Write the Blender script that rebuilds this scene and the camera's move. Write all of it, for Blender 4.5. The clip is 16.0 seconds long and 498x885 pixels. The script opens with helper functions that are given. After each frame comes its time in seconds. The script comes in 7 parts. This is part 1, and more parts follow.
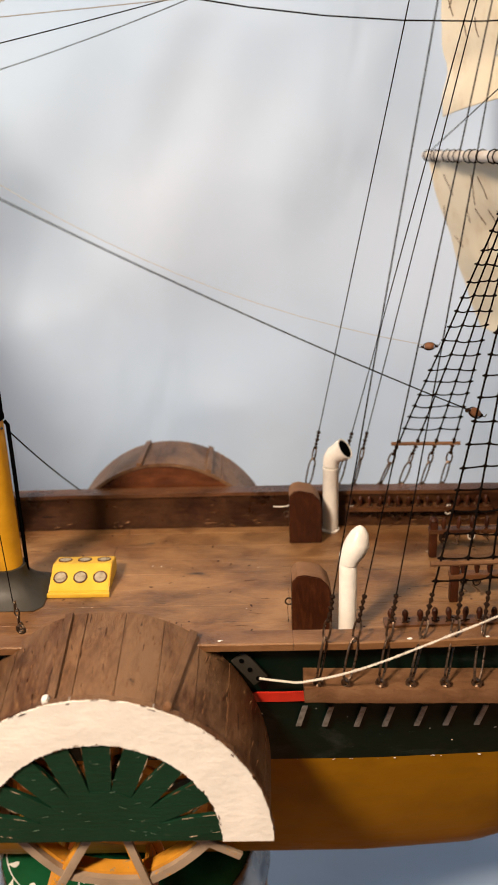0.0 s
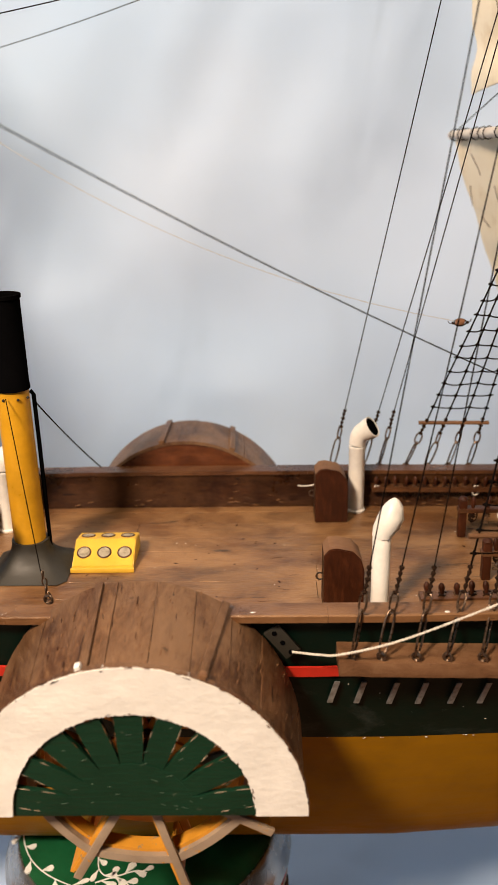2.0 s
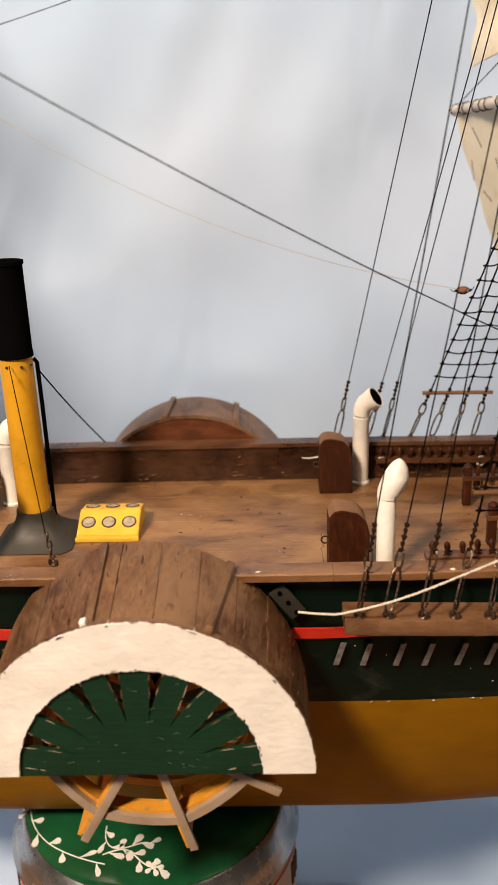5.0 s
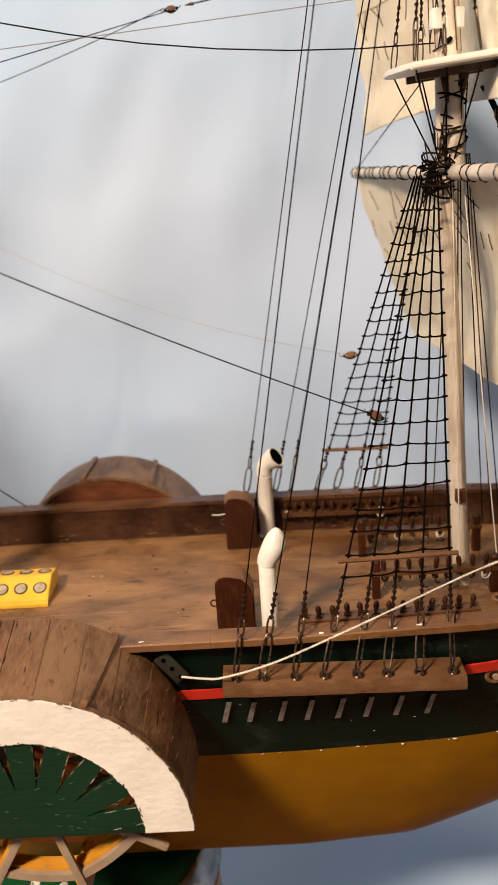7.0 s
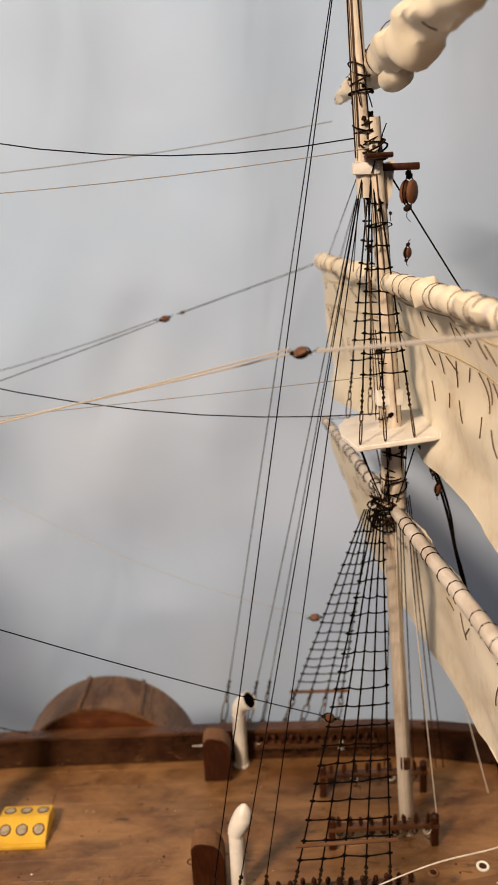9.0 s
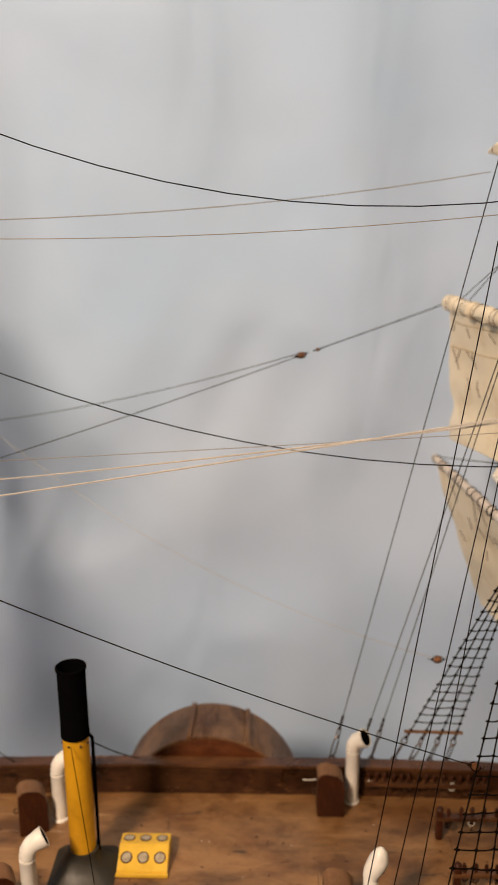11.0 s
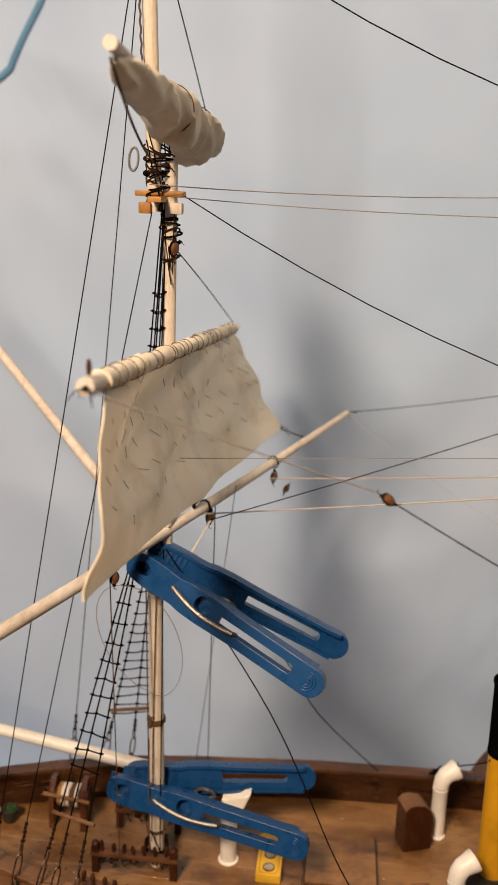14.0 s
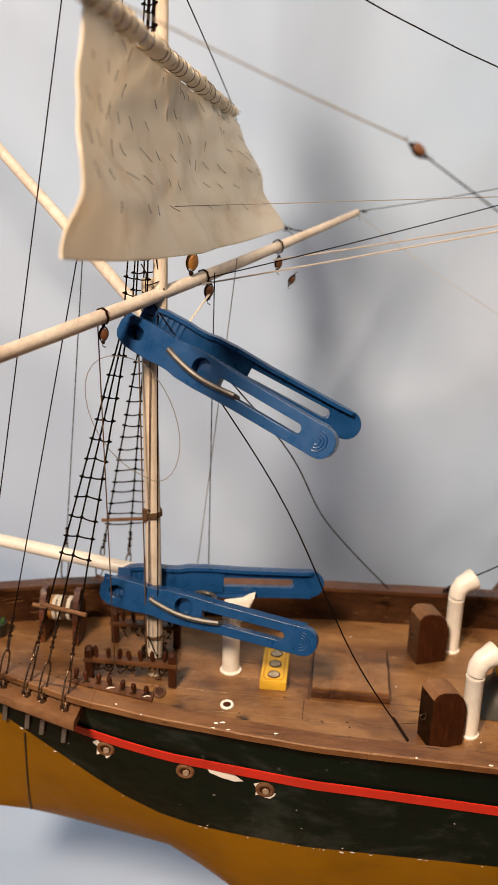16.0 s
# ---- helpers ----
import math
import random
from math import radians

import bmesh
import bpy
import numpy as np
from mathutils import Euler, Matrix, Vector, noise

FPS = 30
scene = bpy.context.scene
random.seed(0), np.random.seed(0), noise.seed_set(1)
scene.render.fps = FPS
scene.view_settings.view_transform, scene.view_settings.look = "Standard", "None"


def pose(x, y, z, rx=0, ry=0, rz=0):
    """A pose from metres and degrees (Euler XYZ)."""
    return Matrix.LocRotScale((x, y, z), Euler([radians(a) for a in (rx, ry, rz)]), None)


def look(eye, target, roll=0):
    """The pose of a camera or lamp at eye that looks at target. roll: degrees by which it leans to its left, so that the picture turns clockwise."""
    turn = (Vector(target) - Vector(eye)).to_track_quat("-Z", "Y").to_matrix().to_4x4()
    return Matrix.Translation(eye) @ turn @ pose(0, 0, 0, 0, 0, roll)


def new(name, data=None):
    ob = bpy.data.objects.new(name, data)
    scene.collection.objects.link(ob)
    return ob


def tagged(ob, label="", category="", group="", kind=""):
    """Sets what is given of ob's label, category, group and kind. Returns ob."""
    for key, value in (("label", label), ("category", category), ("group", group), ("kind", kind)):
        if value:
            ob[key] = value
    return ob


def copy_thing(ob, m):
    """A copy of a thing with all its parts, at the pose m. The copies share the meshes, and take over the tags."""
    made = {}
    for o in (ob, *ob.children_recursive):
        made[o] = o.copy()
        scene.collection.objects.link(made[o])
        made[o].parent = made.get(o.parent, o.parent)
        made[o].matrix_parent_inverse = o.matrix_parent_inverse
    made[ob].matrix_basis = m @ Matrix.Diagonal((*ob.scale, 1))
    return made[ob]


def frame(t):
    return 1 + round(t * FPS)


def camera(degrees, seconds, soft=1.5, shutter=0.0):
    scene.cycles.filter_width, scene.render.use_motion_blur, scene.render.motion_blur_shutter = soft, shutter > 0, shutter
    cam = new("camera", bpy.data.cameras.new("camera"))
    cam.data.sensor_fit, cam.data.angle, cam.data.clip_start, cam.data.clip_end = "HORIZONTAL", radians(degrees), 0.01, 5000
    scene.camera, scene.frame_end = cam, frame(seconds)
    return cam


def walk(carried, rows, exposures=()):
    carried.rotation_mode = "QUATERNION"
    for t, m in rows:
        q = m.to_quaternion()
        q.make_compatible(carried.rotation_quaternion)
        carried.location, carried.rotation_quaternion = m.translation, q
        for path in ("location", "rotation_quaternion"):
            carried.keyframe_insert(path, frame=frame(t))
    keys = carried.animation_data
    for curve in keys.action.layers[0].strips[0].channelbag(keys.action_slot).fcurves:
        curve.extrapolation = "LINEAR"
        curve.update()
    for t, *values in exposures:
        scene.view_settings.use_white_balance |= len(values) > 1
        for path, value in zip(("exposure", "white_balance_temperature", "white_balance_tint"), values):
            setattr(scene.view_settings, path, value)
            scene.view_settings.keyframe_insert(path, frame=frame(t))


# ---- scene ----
cam = camera(32.03, 16.0)
# the phone lens is open about three millimetres and focused on the nearer side of the model
cam.data.dof.use_dof = True
cam.data.dof.focus_distance = 0.305
cam.data.dof.aperture_fstop = 19.0
PATH = [
    (0.0, 0.0000, -0.3000, 0.1699, 70.008, 1.425, 0.538),
    (0.5, -0.0007, -0.2970, 0.1726, 70.098, 1.138, 0.434),
    (1.0, -0.0002, -0.3009, 0.1694, 70.350, 1.263, 0.271),
    (1.5, -0.0108, -0.2978, 0.1632, 70.398, 0.794, 0.523),
    (2.0, -0.0119, -0.2985, 0.1574, 70.263, 0.841, 0.619),
    (2.5, -0.0124, -0.3013, 0.1574, 70.640, 0.965, 0.720),
    (3.0, -0.0161, -0.3010, 0.1537, 70.692, 0.897, 0.731),
    (3.5, -0.0121, -0.2986, 0.1569, 70.478, 1.354, 0.720),
    (4.0, -0.0131, -0.3007, 0.1521, 70.604, 1.332, 0.653),
    (6.5, 0.0043, -0.3074, 0.1413, 70.694, 2.421, 0.768),
    (7.0, 0.0296, -0.3150, 0.1707, 71.142, 3.435, -0.107),
    (7.5, 0.0344, -0.3290, 0.2190, 72.377, 3.116, -0.293),
    (8.0, 0.0444, -0.3352, 0.2499, 73.185, 2.795, -0.390),
    (10.5, 0.0190, -0.3402, 0.2981, 75.117, 0.850, 0.499),
    (11.0, -0.0180, -0.3392, 0.2986, 74.945, -0.093, 1.034),
    (11.5, -0.0461, -0.3339, 0.2966, 74.796, -0.434, 1.936),
    (12.0, -0.0838, -0.3290, 0.3041, 74.755, -1.098, 2.845),
    (12.5, -0.1202, -0.3302, 0.3158, 75.537, -1.235, 4.373),
    (13.0, -0.1529, -0.3334, 0.3284, 76.073, -1.542, 5.856),
    (13.5, -0.1725, -0.3354, 0.3225, 75.919, -1.735, 6.182),
    (14.0, -0.1779, -0.3239, 0.2920, 74.233, -1.544, 6.395),
    (14.5, -0.1807, -0.3173, 0.2692, 72.859, -1.490, 6.527),
    (15.0, -0.1827, -0.3133, 0.2455, 71.566, -1.550, 6.531),
    (15.5, -0.1775, -0.3157, 0.2309, 71.132, -1.411, 6.206),
    (16.0, -0.1792, -0.3133, 0.2176, 70.515, -1.363, 6.182),
]
walk(cam, [(t, pose(x, y, z, rx, ry, rz)) for t, x, y, z, rx, ry, rz in PATH],
     [(0, -0.22, 6900, 14.5), (6.5, -0.24, 6930, 15), (8.2, -0.58, 7100, 16), (10.3, -0.80, 7270, 16.5), (12, -0.82, 7350, 17), (13.5, -0.96, 7500, 17), (14.5, -0.82, 7350, 17.5), (16, -0.54, 7250, 17)])

# ---------------------------------------------------------------- world and light
world = bpy.data.worlds.new("world")
scene.world = world
world.use_nodes = True
world.node_tree.nodes["Background"].inputs[0].default_value = (0.75, 0.85, 1.0, 1)
world.node_tree.nodes["Background"].inputs[1].default_value = 0.02


def area_lamp(name, eye, target, size, watts, colour):
    data = bpy.data.lights.new(name, "AREA")
    data.shape, data.size, data.energy, data.color = "DISK", size, watts, colour
    ob = new(name, data)
    ob.matrix_world = look(eye, target)
    return ob


area_lamp("desk_lamp", (-0.40, -0.64, 0.71), (-0.06, 0.05, 0.05), 0.16, 19.6, (1.0, 0.82, 0.63))
# added warm fill from above, brightens the main topsail's forward side
area_lamp("overhead_fill", (0.38, -0.32, 1.36), (-0.08, 0.0, 0.05), 0.5, 9.5, (1.0, 0.84, 0.66))
# added blue fill that tints the shadows; there is no window behind it
area_lamp("blue_fill", (-0.9, -1.4, 0.45), (0.0, 0.1, 0.05), 0.8, 3.0, (0.28, 0.60, 1.0))


# ---------------------------------------------------------------- materials
def material(name, rough=0.6, metal=0.0, spec=0.4):
    m = bpy.data.materials.new(name)
    m.use_nodes = True
    b = m.node_tree.nodes["Principled BSDF"]
    b.inputs["Roughness"].default_value = rough
    b.inputs["Metallic"].default_value = metal
    b.inputs["Specular IOR Level"].default_value = spec
    return m, m.node_tree.nodes, m.node_tree.links, b


def noise_node(nodes, links, coord, scale, stretch=(1, 1, 1), detail=6, rough=0.6, distortion=0.0):
    mp = nodes.new("ShaderNodeMapping")
    mp.inputs["Scale"].default_value = stretch
    links.new(coord, mp.inputs["Vector"])
    n = nodes.new("ShaderNodeTexNoise")
    n.inputs["Scale"].default_value = scale
    n.inputs["Detail"].default_value = detail
    n.inputs["Roughness"].default_value = rough
    n.inputs["Distortion"].default_value = distortion
    links.new(mp.outputs[0], n.inputs["Vector"])
    return n.outputs["Fac"]


def ramp(nodes, links, fac, stops):
    r = nodes.new("ShaderNodeValToRGB")
    el = r.color_ramp.elements
    while len(el) < len(stops):
        el.new(0.5)
    for e, (p, c) in zip(el, stops):
        e.position, e.color = p, (*c, 1)
    links.new(fac, r.inputs[0])
    return r.outputs[0]


def mix(nodes, links, fac, a, b, kind="MIX"):
    m = nodes.new("ShaderNodeMix")
    m.data_type, m.blend_type = "RGBA", kind
    if isinstance(fac, float):
        m.inputs[0].default_value = fac
    else:
        links.new(fac, m.inputs[0])
    for v, i in ((a, 6), (b, 7)):
        if isinstance(v, tuple):
            m.inputs[i].default_value = (*v, 1)
        else:
            links.new(v, m.inputs[i])
    return m.outputs[2]


def bump(nodes, links, b, height, strength, distance):
    n = nodes.new("ShaderNodeBump")
    n.inputs["Strength"].default_value = strength
    n.inputs["Distance"].default_value = distance
    links.new(height, n.inputs["Height"])
    links.new(n.outputs[0], b.inputs["Normal"])


def coords(nodes, kind="Object"):
    return nodes.new("ShaderNodeTexCoord").outputs[kind]


def wood(name, dark, mid, light, stretch=(1, 8, 8), scale=90, rough=0.55, spec=0.35, vary=0.25, bumps=0.35, blotch=45, dust=None, varnish=0.0):
    """Grained wood; the grain runs along the axis whose stretch is least. Pieces differ a little in tone."""
    m, nodes, links, b = material(name, rough, 0, spec)
    co = coords(nodes)
    grain = noise_node(nodes, links, co, scale, stretch, 8, 0.65, 0.6)
    fine = noise_node(nodes, links, co, scale * 6, stretch, 4, 0.7)
    patch = noise_node(nodes, links, co, blotch, (1, 1, 1), 7, 0.68)
    c = ramp(nodes, links, grain, [(0.28, dark), (0.5, mid), (0.75, light)])
    c = mix(nodes, links, 0.55, c, ramp(nodes, links, patch, [(0.3, dark), (0.55, mid), (0.8, light)]))
    info = nodes.new("ShaderNodeObjectInfo")
    tone = ramp(nodes, links, info.outputs["Random"], [(0.0, (1 - vary,) * 3), (1.0, (1 + vary,) * 3)])
    c = mix(nodes, links, 1.0, c, tone, "MULTIPLY")
    if dust:
        worn = noise_node(nodes, links, co, 26, tuple(0.7 if v == min(stretch) else 1.5 for v in stretch), 9, 0.75, 0.35)
        c = mix(nodes, links, ramp(nodes, links, worn, [(0.41, (0, 0, 0)), (0.60, (0.70, 0.70, 0.70))]), c, dust)
        crack = noise_node(nodes, links, co, 110, tuple(0.22 if v == min(stretch) else 2.2 for v in stretch), 5, 0.6, 1.2)
        c = mix(nodes, links, ramp(nodes, links, crack, [(0.645, (0, 0, 0)), (0.68, (0.8, 0.8, 0.8))]), c, tuple(v * 0.4 for v in dark))
    specks = noise_node(nodes, links, co, 420, (1, 1, 1), 2, 0.5)
    c = mix(nodes, links, ramp(nodes, links, specks, [(0.70, (0, 0, 0)), (0.78, (0.45, 0.45, 0.45))]), c, dark)
    links.new(c, b.inputs["Base Color"])
    links.new(ramp(nodes, links, patch, [(0.3, (rough - 0.14,) * 3), (0.7, (rough + 0.14,) * 3)]), b.inputs["Roughness"])
    bump(nodes, links, b, fine, bumps, 0.0006)
    if varnish:
        b.inputs["Specular Tint"].default_value = (1.0, 0.82, 0.64, 1)
        b.inputs["Coat Weight"].default_value = varnish
        b.inputs["Sheen Weight"].default_value = 0.08
        b.inputs["Sheen Roughness"].default_value = 0.45
        b.inputs["Sheen Tint"].default_value = (1.0, 0.80, 0.60, 1)
        links.new(ramp(nodes, links, grain, [(0.3, (0.26,) * 3), (0.7, (0.44,) * 3)]), b.inputs["Coat Roughness"])
    return m


def paint(name, colour, under, rough=0.4, wear=0.72, spec=0.45, scale=160, bumps=0.25, stretch=(1, 1, 1), low=0.72, dust=None):
    """Brushed paint with scuffs that show what is beneath."""
    m, nodes, links, b = material(name, rough, 0, spec)
    co = coords(nodes)
    broad = noise_node(nodes, links, co, 38, (1, 1, 1), 5, 0.6)
    brush = noise_node(nodes, links, co, scale, stretch, 6, 0.65)
    chips = noise_node(nodes, links, co, 260, (1, 1, 1), 4, 0.7)
    dark = tuple(v * low for v in colour)
    light = tuple(min(1, v * 1.2) for v in colour)
    c = ramp(nodes, links, broad, [(0.3, dark), (0.5, colour), (0.72, light)])
    c = mix(nodes, links, 0.35, c, ramp(nodes, links, brush, [(0.3, dark), (0.7, light)]))
    if dust:
        cloud = noise_node(nodes, links, co, 26, (0.7, 1, 1.3), 8, 0.7, 0.5)
        c = mix(nodes, links, ramp(nodes, links, cloud, [(0.53, (0, 0, 0)), (0.68, (0.55, 0.55, 0.55))]), c, dust)
    c = mix(nodes, links, ramp(nodes, links, chips, [(wear, (0, 0, 0)), (wear + 0.04, (1, 1, 1))]), c, under)
    links.new(c, b.inputs["Base Color"])
    links.new(ramp(nodes, links, brush, [(0.3, (max(0.05, rough - 0.12),) * 3), (0.7, (rough + 0.15,) * 3)]), b.inputs["Roughness"])
    bump(nodes, links, b, brush, bumps, 0.0006)
    return m


def cloth(name, dark, light, stain=None, weave=2600, rough=0.9, folds=14.0, through_light=0.0, creases=0.0):
    m, nodes, links, b = material(name, rough, 0, 0.15)
    co = coords(nodes)
    broad = noise_node(nodes, links, co, folds, (1, 1, 1), 4, 0.55)
    fine = noise_node(nodes, links, co, weave, (1, 1, 1), 2, 0.5)
    c = ramp(nodes, links, broad, [(0.3, dark), (0.7, light)])
    if stain:
        spots = noise_node(nodes, links, co, 42, (1, 1, 1), 6, 0.7)
        c = mix(nodes, links, ramp(nodes, links, spots, [(0.50, (0, 0, 0)), (0.74, (0.6, 0.6, 0.6))]), c, stain)
    links.new(c, b.inputs["Base Color"])
    b.inputs["Sheen Weight"].default_value = 0.1
    if through_light:
        tr, mx = nodes.new("ShaderNodeBsdfTranslucent"), nodes.new("ShaderNodeMixShader")
        mx.inputs[0].default_value = through_light
        links.new(c, tr.inputs["Color"])
        links.new(b.outputs[0], mx.inputs[1])
        links.new(tr.outputs[0], mx.inputs[2])
        links.new(mx.outputs[0], nodes["Material Output"].inputs["Surface"])
    bump(nodes, links, b, fine, 0.25, 0.0003)
    if creases:
        small = noise_node(nodes, links, co, 11, (1, 1, 0.6), 2.5, 0.5, 0.5)
        wide = nodes.new("ShaderNodeBump")
        wide.inputs["Strength"].default_value = creases
        wide.inputs["Distance"].default_value = 0.012
        links.new(small, wide.inputs["Height"])
        links.new(wide.outputs[0], b.inputs["Normal"].links[0].from_node.inputs["Normal"])
    return m


def plain(name, colour, rough=0.5, metal=0.0, spec=0.5, scale=300, amount=0.18, bumps=0.15):
    m, nodes, links, b = material(name, rough, metal, spec)
    co = coords(nodes)
    n = noise_node(nodes, links, co, scale, (1, 1, 1), 5, 0.6)
    links.new(ramp(nodes, links, n, [(0.3, tuple(v * (1 - amount) for v in colour)), (0.7, tuple(min(1, v * (1 + amount)) for v in colour))]), b.inputs["Base Color"])
    links.new(ramp(nodes, links, n, [(0.3, (max(0.03, rough - 0.1),) * 3), (0.7, (rough + 0.1,) * 3)]), b.inputs["Roughness"])
    bump(nodes, links, b, n, bumps, 0.0004)
    return m


DECK = wood("deck_wood", (0.014, 0.0044, 0.0012), (0.132, 0.0505, 0.0138), (0.275, 0.128, 0.045), (1, 3.0, 3.0), 42, 0.36, 0.75, 0.10, 0.5, 22, (0.350, 0.189, 0.079), 0.12)
CAP = wood("cap_wood", (0.0400, 0.0125, 0.0036), (0.1150, 0.0440, 0.0145), (0.2150, 0.0980, 0.0380), (1, 6, 6), 60, 0.38, 0.5, 0.05, 0.4, 30, (0.25, 0.125, 0.055), 0.1)
BROWN = wood("brown_wood", (0.0055, 0.0016, 0.0007), (0.0380, 0.0108, 0.0032), (0.1600, 0.0560, 0.0175), (1, 7, 7), 70, 0.34, 0.42, 0.15, 0.35, 45, (0.1600, 0.0680, 0.0270))
STAVE = wood("stave_wood", (0.0170, 0.0060, 0.0022), (0.0850, 0.0340, 0.0130), (0.3300, 0.1750, 0.0800), (9, 1, 9), 80, 0.48, 0.3, 0.24, 0.6, 40, (0.2450, 0.1380, 0.0730))
MAHOGANY = wood("mahogany", (0.0090, 0.0026, 0.0012), (0.0430, 0.0112, 0.0038), (0.1100, 0.0320, 0.0115), (7, 7, 1.5), 90, 0.42, 0.22, 0.12)
REDWOOD = wood("varnished_redwood", (0.015, 0.004, 0.0015), (0.095, 0.026, 0.0075), (0.20, 0.066, 0.020), (1.5, 7, 7), 60, 0.32, 0.5, 0.1)
DUSTY = wood("dusty_wood", (0.0800, 0.0340, 0.0140), (0.1850, 0.0900, 0.0420), (0.3000, 0.1700, 0.0900), (2, 4, 4), 80, 0.6, 0.25, 0.12)
SPAR = wood("spar_wood", (0.40, 0.30, 0.21), (0.66, 0.58, 0.48), (0.80, 0.75, 0.67), (9, 9, 1), 60, 0.5, 0.35, 0.06)
SPARY = wood("yard_wood", (0.40, 0.32, 0.25), (0.66, 0.60, 0.53), (0.80, 0.77, 0.72), (7, 1.2, 7), 60, 0.5, 0.3, 0.06)
TABLE = wood("table_wood", (0.12, 0.05, 0.02), (0.26, 0.13, 0.06), (0.38, 0.21, 0.11), (1, 8, 8), 20, 0.4, 0.45, 0.1)
ORANGE = paint("orange_wood", (0.66, 0.29, 0.03), (0.35, 0.25, 0.15), 0.45, 0.62)
BARE = paint("bare_wood", (0.36, 0.27, 0.19), (0.5, 0.24, 0.04), 0.6, 0.63, 0.3, 220, 0.5)
GREEN = paint("green_paint", (0.0009, 0.0088, 0.0056), (0.0400, 0.0600, 0.0500), 0.42, 0.68, 0.12, 120, 0.15, (1, 2, 2), 0.6, (0.055, 0.070, 0.066))
FANGREEN = paint("fan_green_paint", (0.0045, 0.0310, 0.0150), (0.0800, 0.1050, 0.0725), 0.5, 0.69, 0.2, 150, 0.6, (1, 6, 6))
PATINA = plain("rubbed_green_paint", (0.050, 0.085, 0.056), 0.5, 0, 0.4, 600, 0.4, 0.2)
OCHRE = paint("ochre_paint", (0.285, 0.132, 0.0040), (0.3300, 0.1600, 0.0258), 0.45, 0.76, 0.14, 60, 0.15, (1, 4, 4))
RED = paint("red_paint", (0.62, 0.028, 0.015), (0.4, 0.1, 0.06), 0.4, 0.8)
WHITE = paint("white_paint", (0.80, 0.77, 0.71), (0.50, 0.42, 0.32), 0.5, 0.79, 0.4, 120, 0.9, (1, 1, 1.4), 0.88)
CREAM = paint("cream_paint", (0.80, 0.765, 0.70), (0.45, 0.38, 0.28), 0.38, 0.76, 0.5, 160, 0.2)
YELLOW = paint("yellow_paint", (0.60, 0.295, 0.014), (0.35, 0.19, 0.03), 0.38, 0.72, 0.5, 200, 0.3)
LEMON = paint("lemon_paint", (0.68, 0.41, 0.04), (0.4, 0.26, 0.07), 0.4, 0.75, 0.5, 200, 0.25)
BLACK = paint("black_paint", (0.0025, 0.0025, 0.0028), (0.03, 0.027, 0.024), 0.75, 0.8, 0.0)
SOOT = paint("dark_grey_paint", (0.024, 0.021, 0.015), (0.105, 0.085, 0.060), 0.55, 0.7)
ROPE = plain("tarred_rope", (0.0065, 0.0048, 0.0042), 0.85, 0, 0.0, 3000, 0.4, 0.6)
DARKCORD = plain("dark_brown_cord", (0.020, 0.0095, 0.005), 0.85, 0, 0.1, 3000, 0.4, 0.6)
BROWNROPE = plain("brown_cord", (0.10, 0.055, 0.03), 0.85, 0, 0.2, 3000, 0.35, 0.6)
PALETHREAD = plain("pale_thread", (0.40, 0.375, 0.345), 0.6, 0, 0.2, 3000, 0.3, 0.5)
THREAD = plain("grey_thread", (0.22, 0.20, 0.18), 0.6, 0, 0.4, 3000, 0.3, 0.5)
CORD = plain("white_cord", (0.68, 0.63, 0.55), 0.85, 0, 0.2, 3200, 0.3, 0.6)
IRON = plain("rusty_iron", (0.1500, 0.1000, 0.0680), 0.32, 0.85, 0.4, 900, 0.6, 0.5)
PLATE = plain("grey_strap", (0.22, 0.23, 0.23), 0.5, 0.5, 0.5, 600, 0.4, 0.3)
STEEL = plain("spring_steel", (0.16, 0.158, 0.15), 0.46, 0.75, 0.5, 500, 0.08, 0.05)
TIN = plain("tin_plate", (0.42, 0.42, 0.42), 0.26, 0.9, 0.5, 120, 0.2, 0.05)
LIDGREEN = plain("glossy_green_enamel", (0.006, 0.075, 0.028), 0.16, 0, 0.6, 60, 0.25, 0.02)
LEAFWHITE = plain("printed_white", (0.78, 0.78, 0.74), 0.25, 0, 0.5, 300, 0.06, 0.02)
LABEL = plain("paper_label", (0.62, 0.60, 0.56), 0.45, 0, 0.4, 200, 0.08, 0.05)
INK = plain("black_ink", (0.02, 0.02, 0.02), 0.4, 0, 0.4)
REDINK = plain("red_ink", (0.55, 0.05, 0.03), 0.4, 0, 0.4)
PEG = plain("blue_plastic", (0.0035, 0.050, 0.160), 0.32, 0, 0.5, 180, 0.10, 0.05)
SAIL = cloth("sail_cotton", (0.78, 0.70, 0.54), (0.91, 0.86, 0.73), (0.56, 0.42, 0.25), 2600, through_light=0.15)
THINSAIL = cloth("thin_sail_cotton", (0.90, 0.84, 0.72), (0.96, 0.93, 0.85), (0.66, 0.54, 0.37), 2600, through_light=0.42)
STAINED = cloth("stained_sail_cotton", (0.62, 0.54, 0.41), (0.84, 0.78, 0.66), (0.24, 0.17, 0.10), 2600, through_light=0.1)
BAND = plain("sewn_band", (0.46, 0.36, 0.21), 0.85, 0, 0.1, 2000, 0.3, 0.4)
PANE = plain("dusty_pane", (0.34, 0.29, 0.21), 0.3, 0, 0.5, 500, 0.25, 0.2)
SHEET = cloth("pale_blue_sheet", (0.408, 0.568, 0.785), (0.518, 0.645, 0.836), None, 1500, 0.95, 4.0, creases=0.55)
HEM = cloth("blue_hem", (0.10, 0.26, 0.42), (0.16, 0.36, 0.55), None, 1800)
WALL = plain("wall_paint", (0.09, 0.087, 0.083), 0.9, 0, 0.2, 6, 0.05, 0.05)
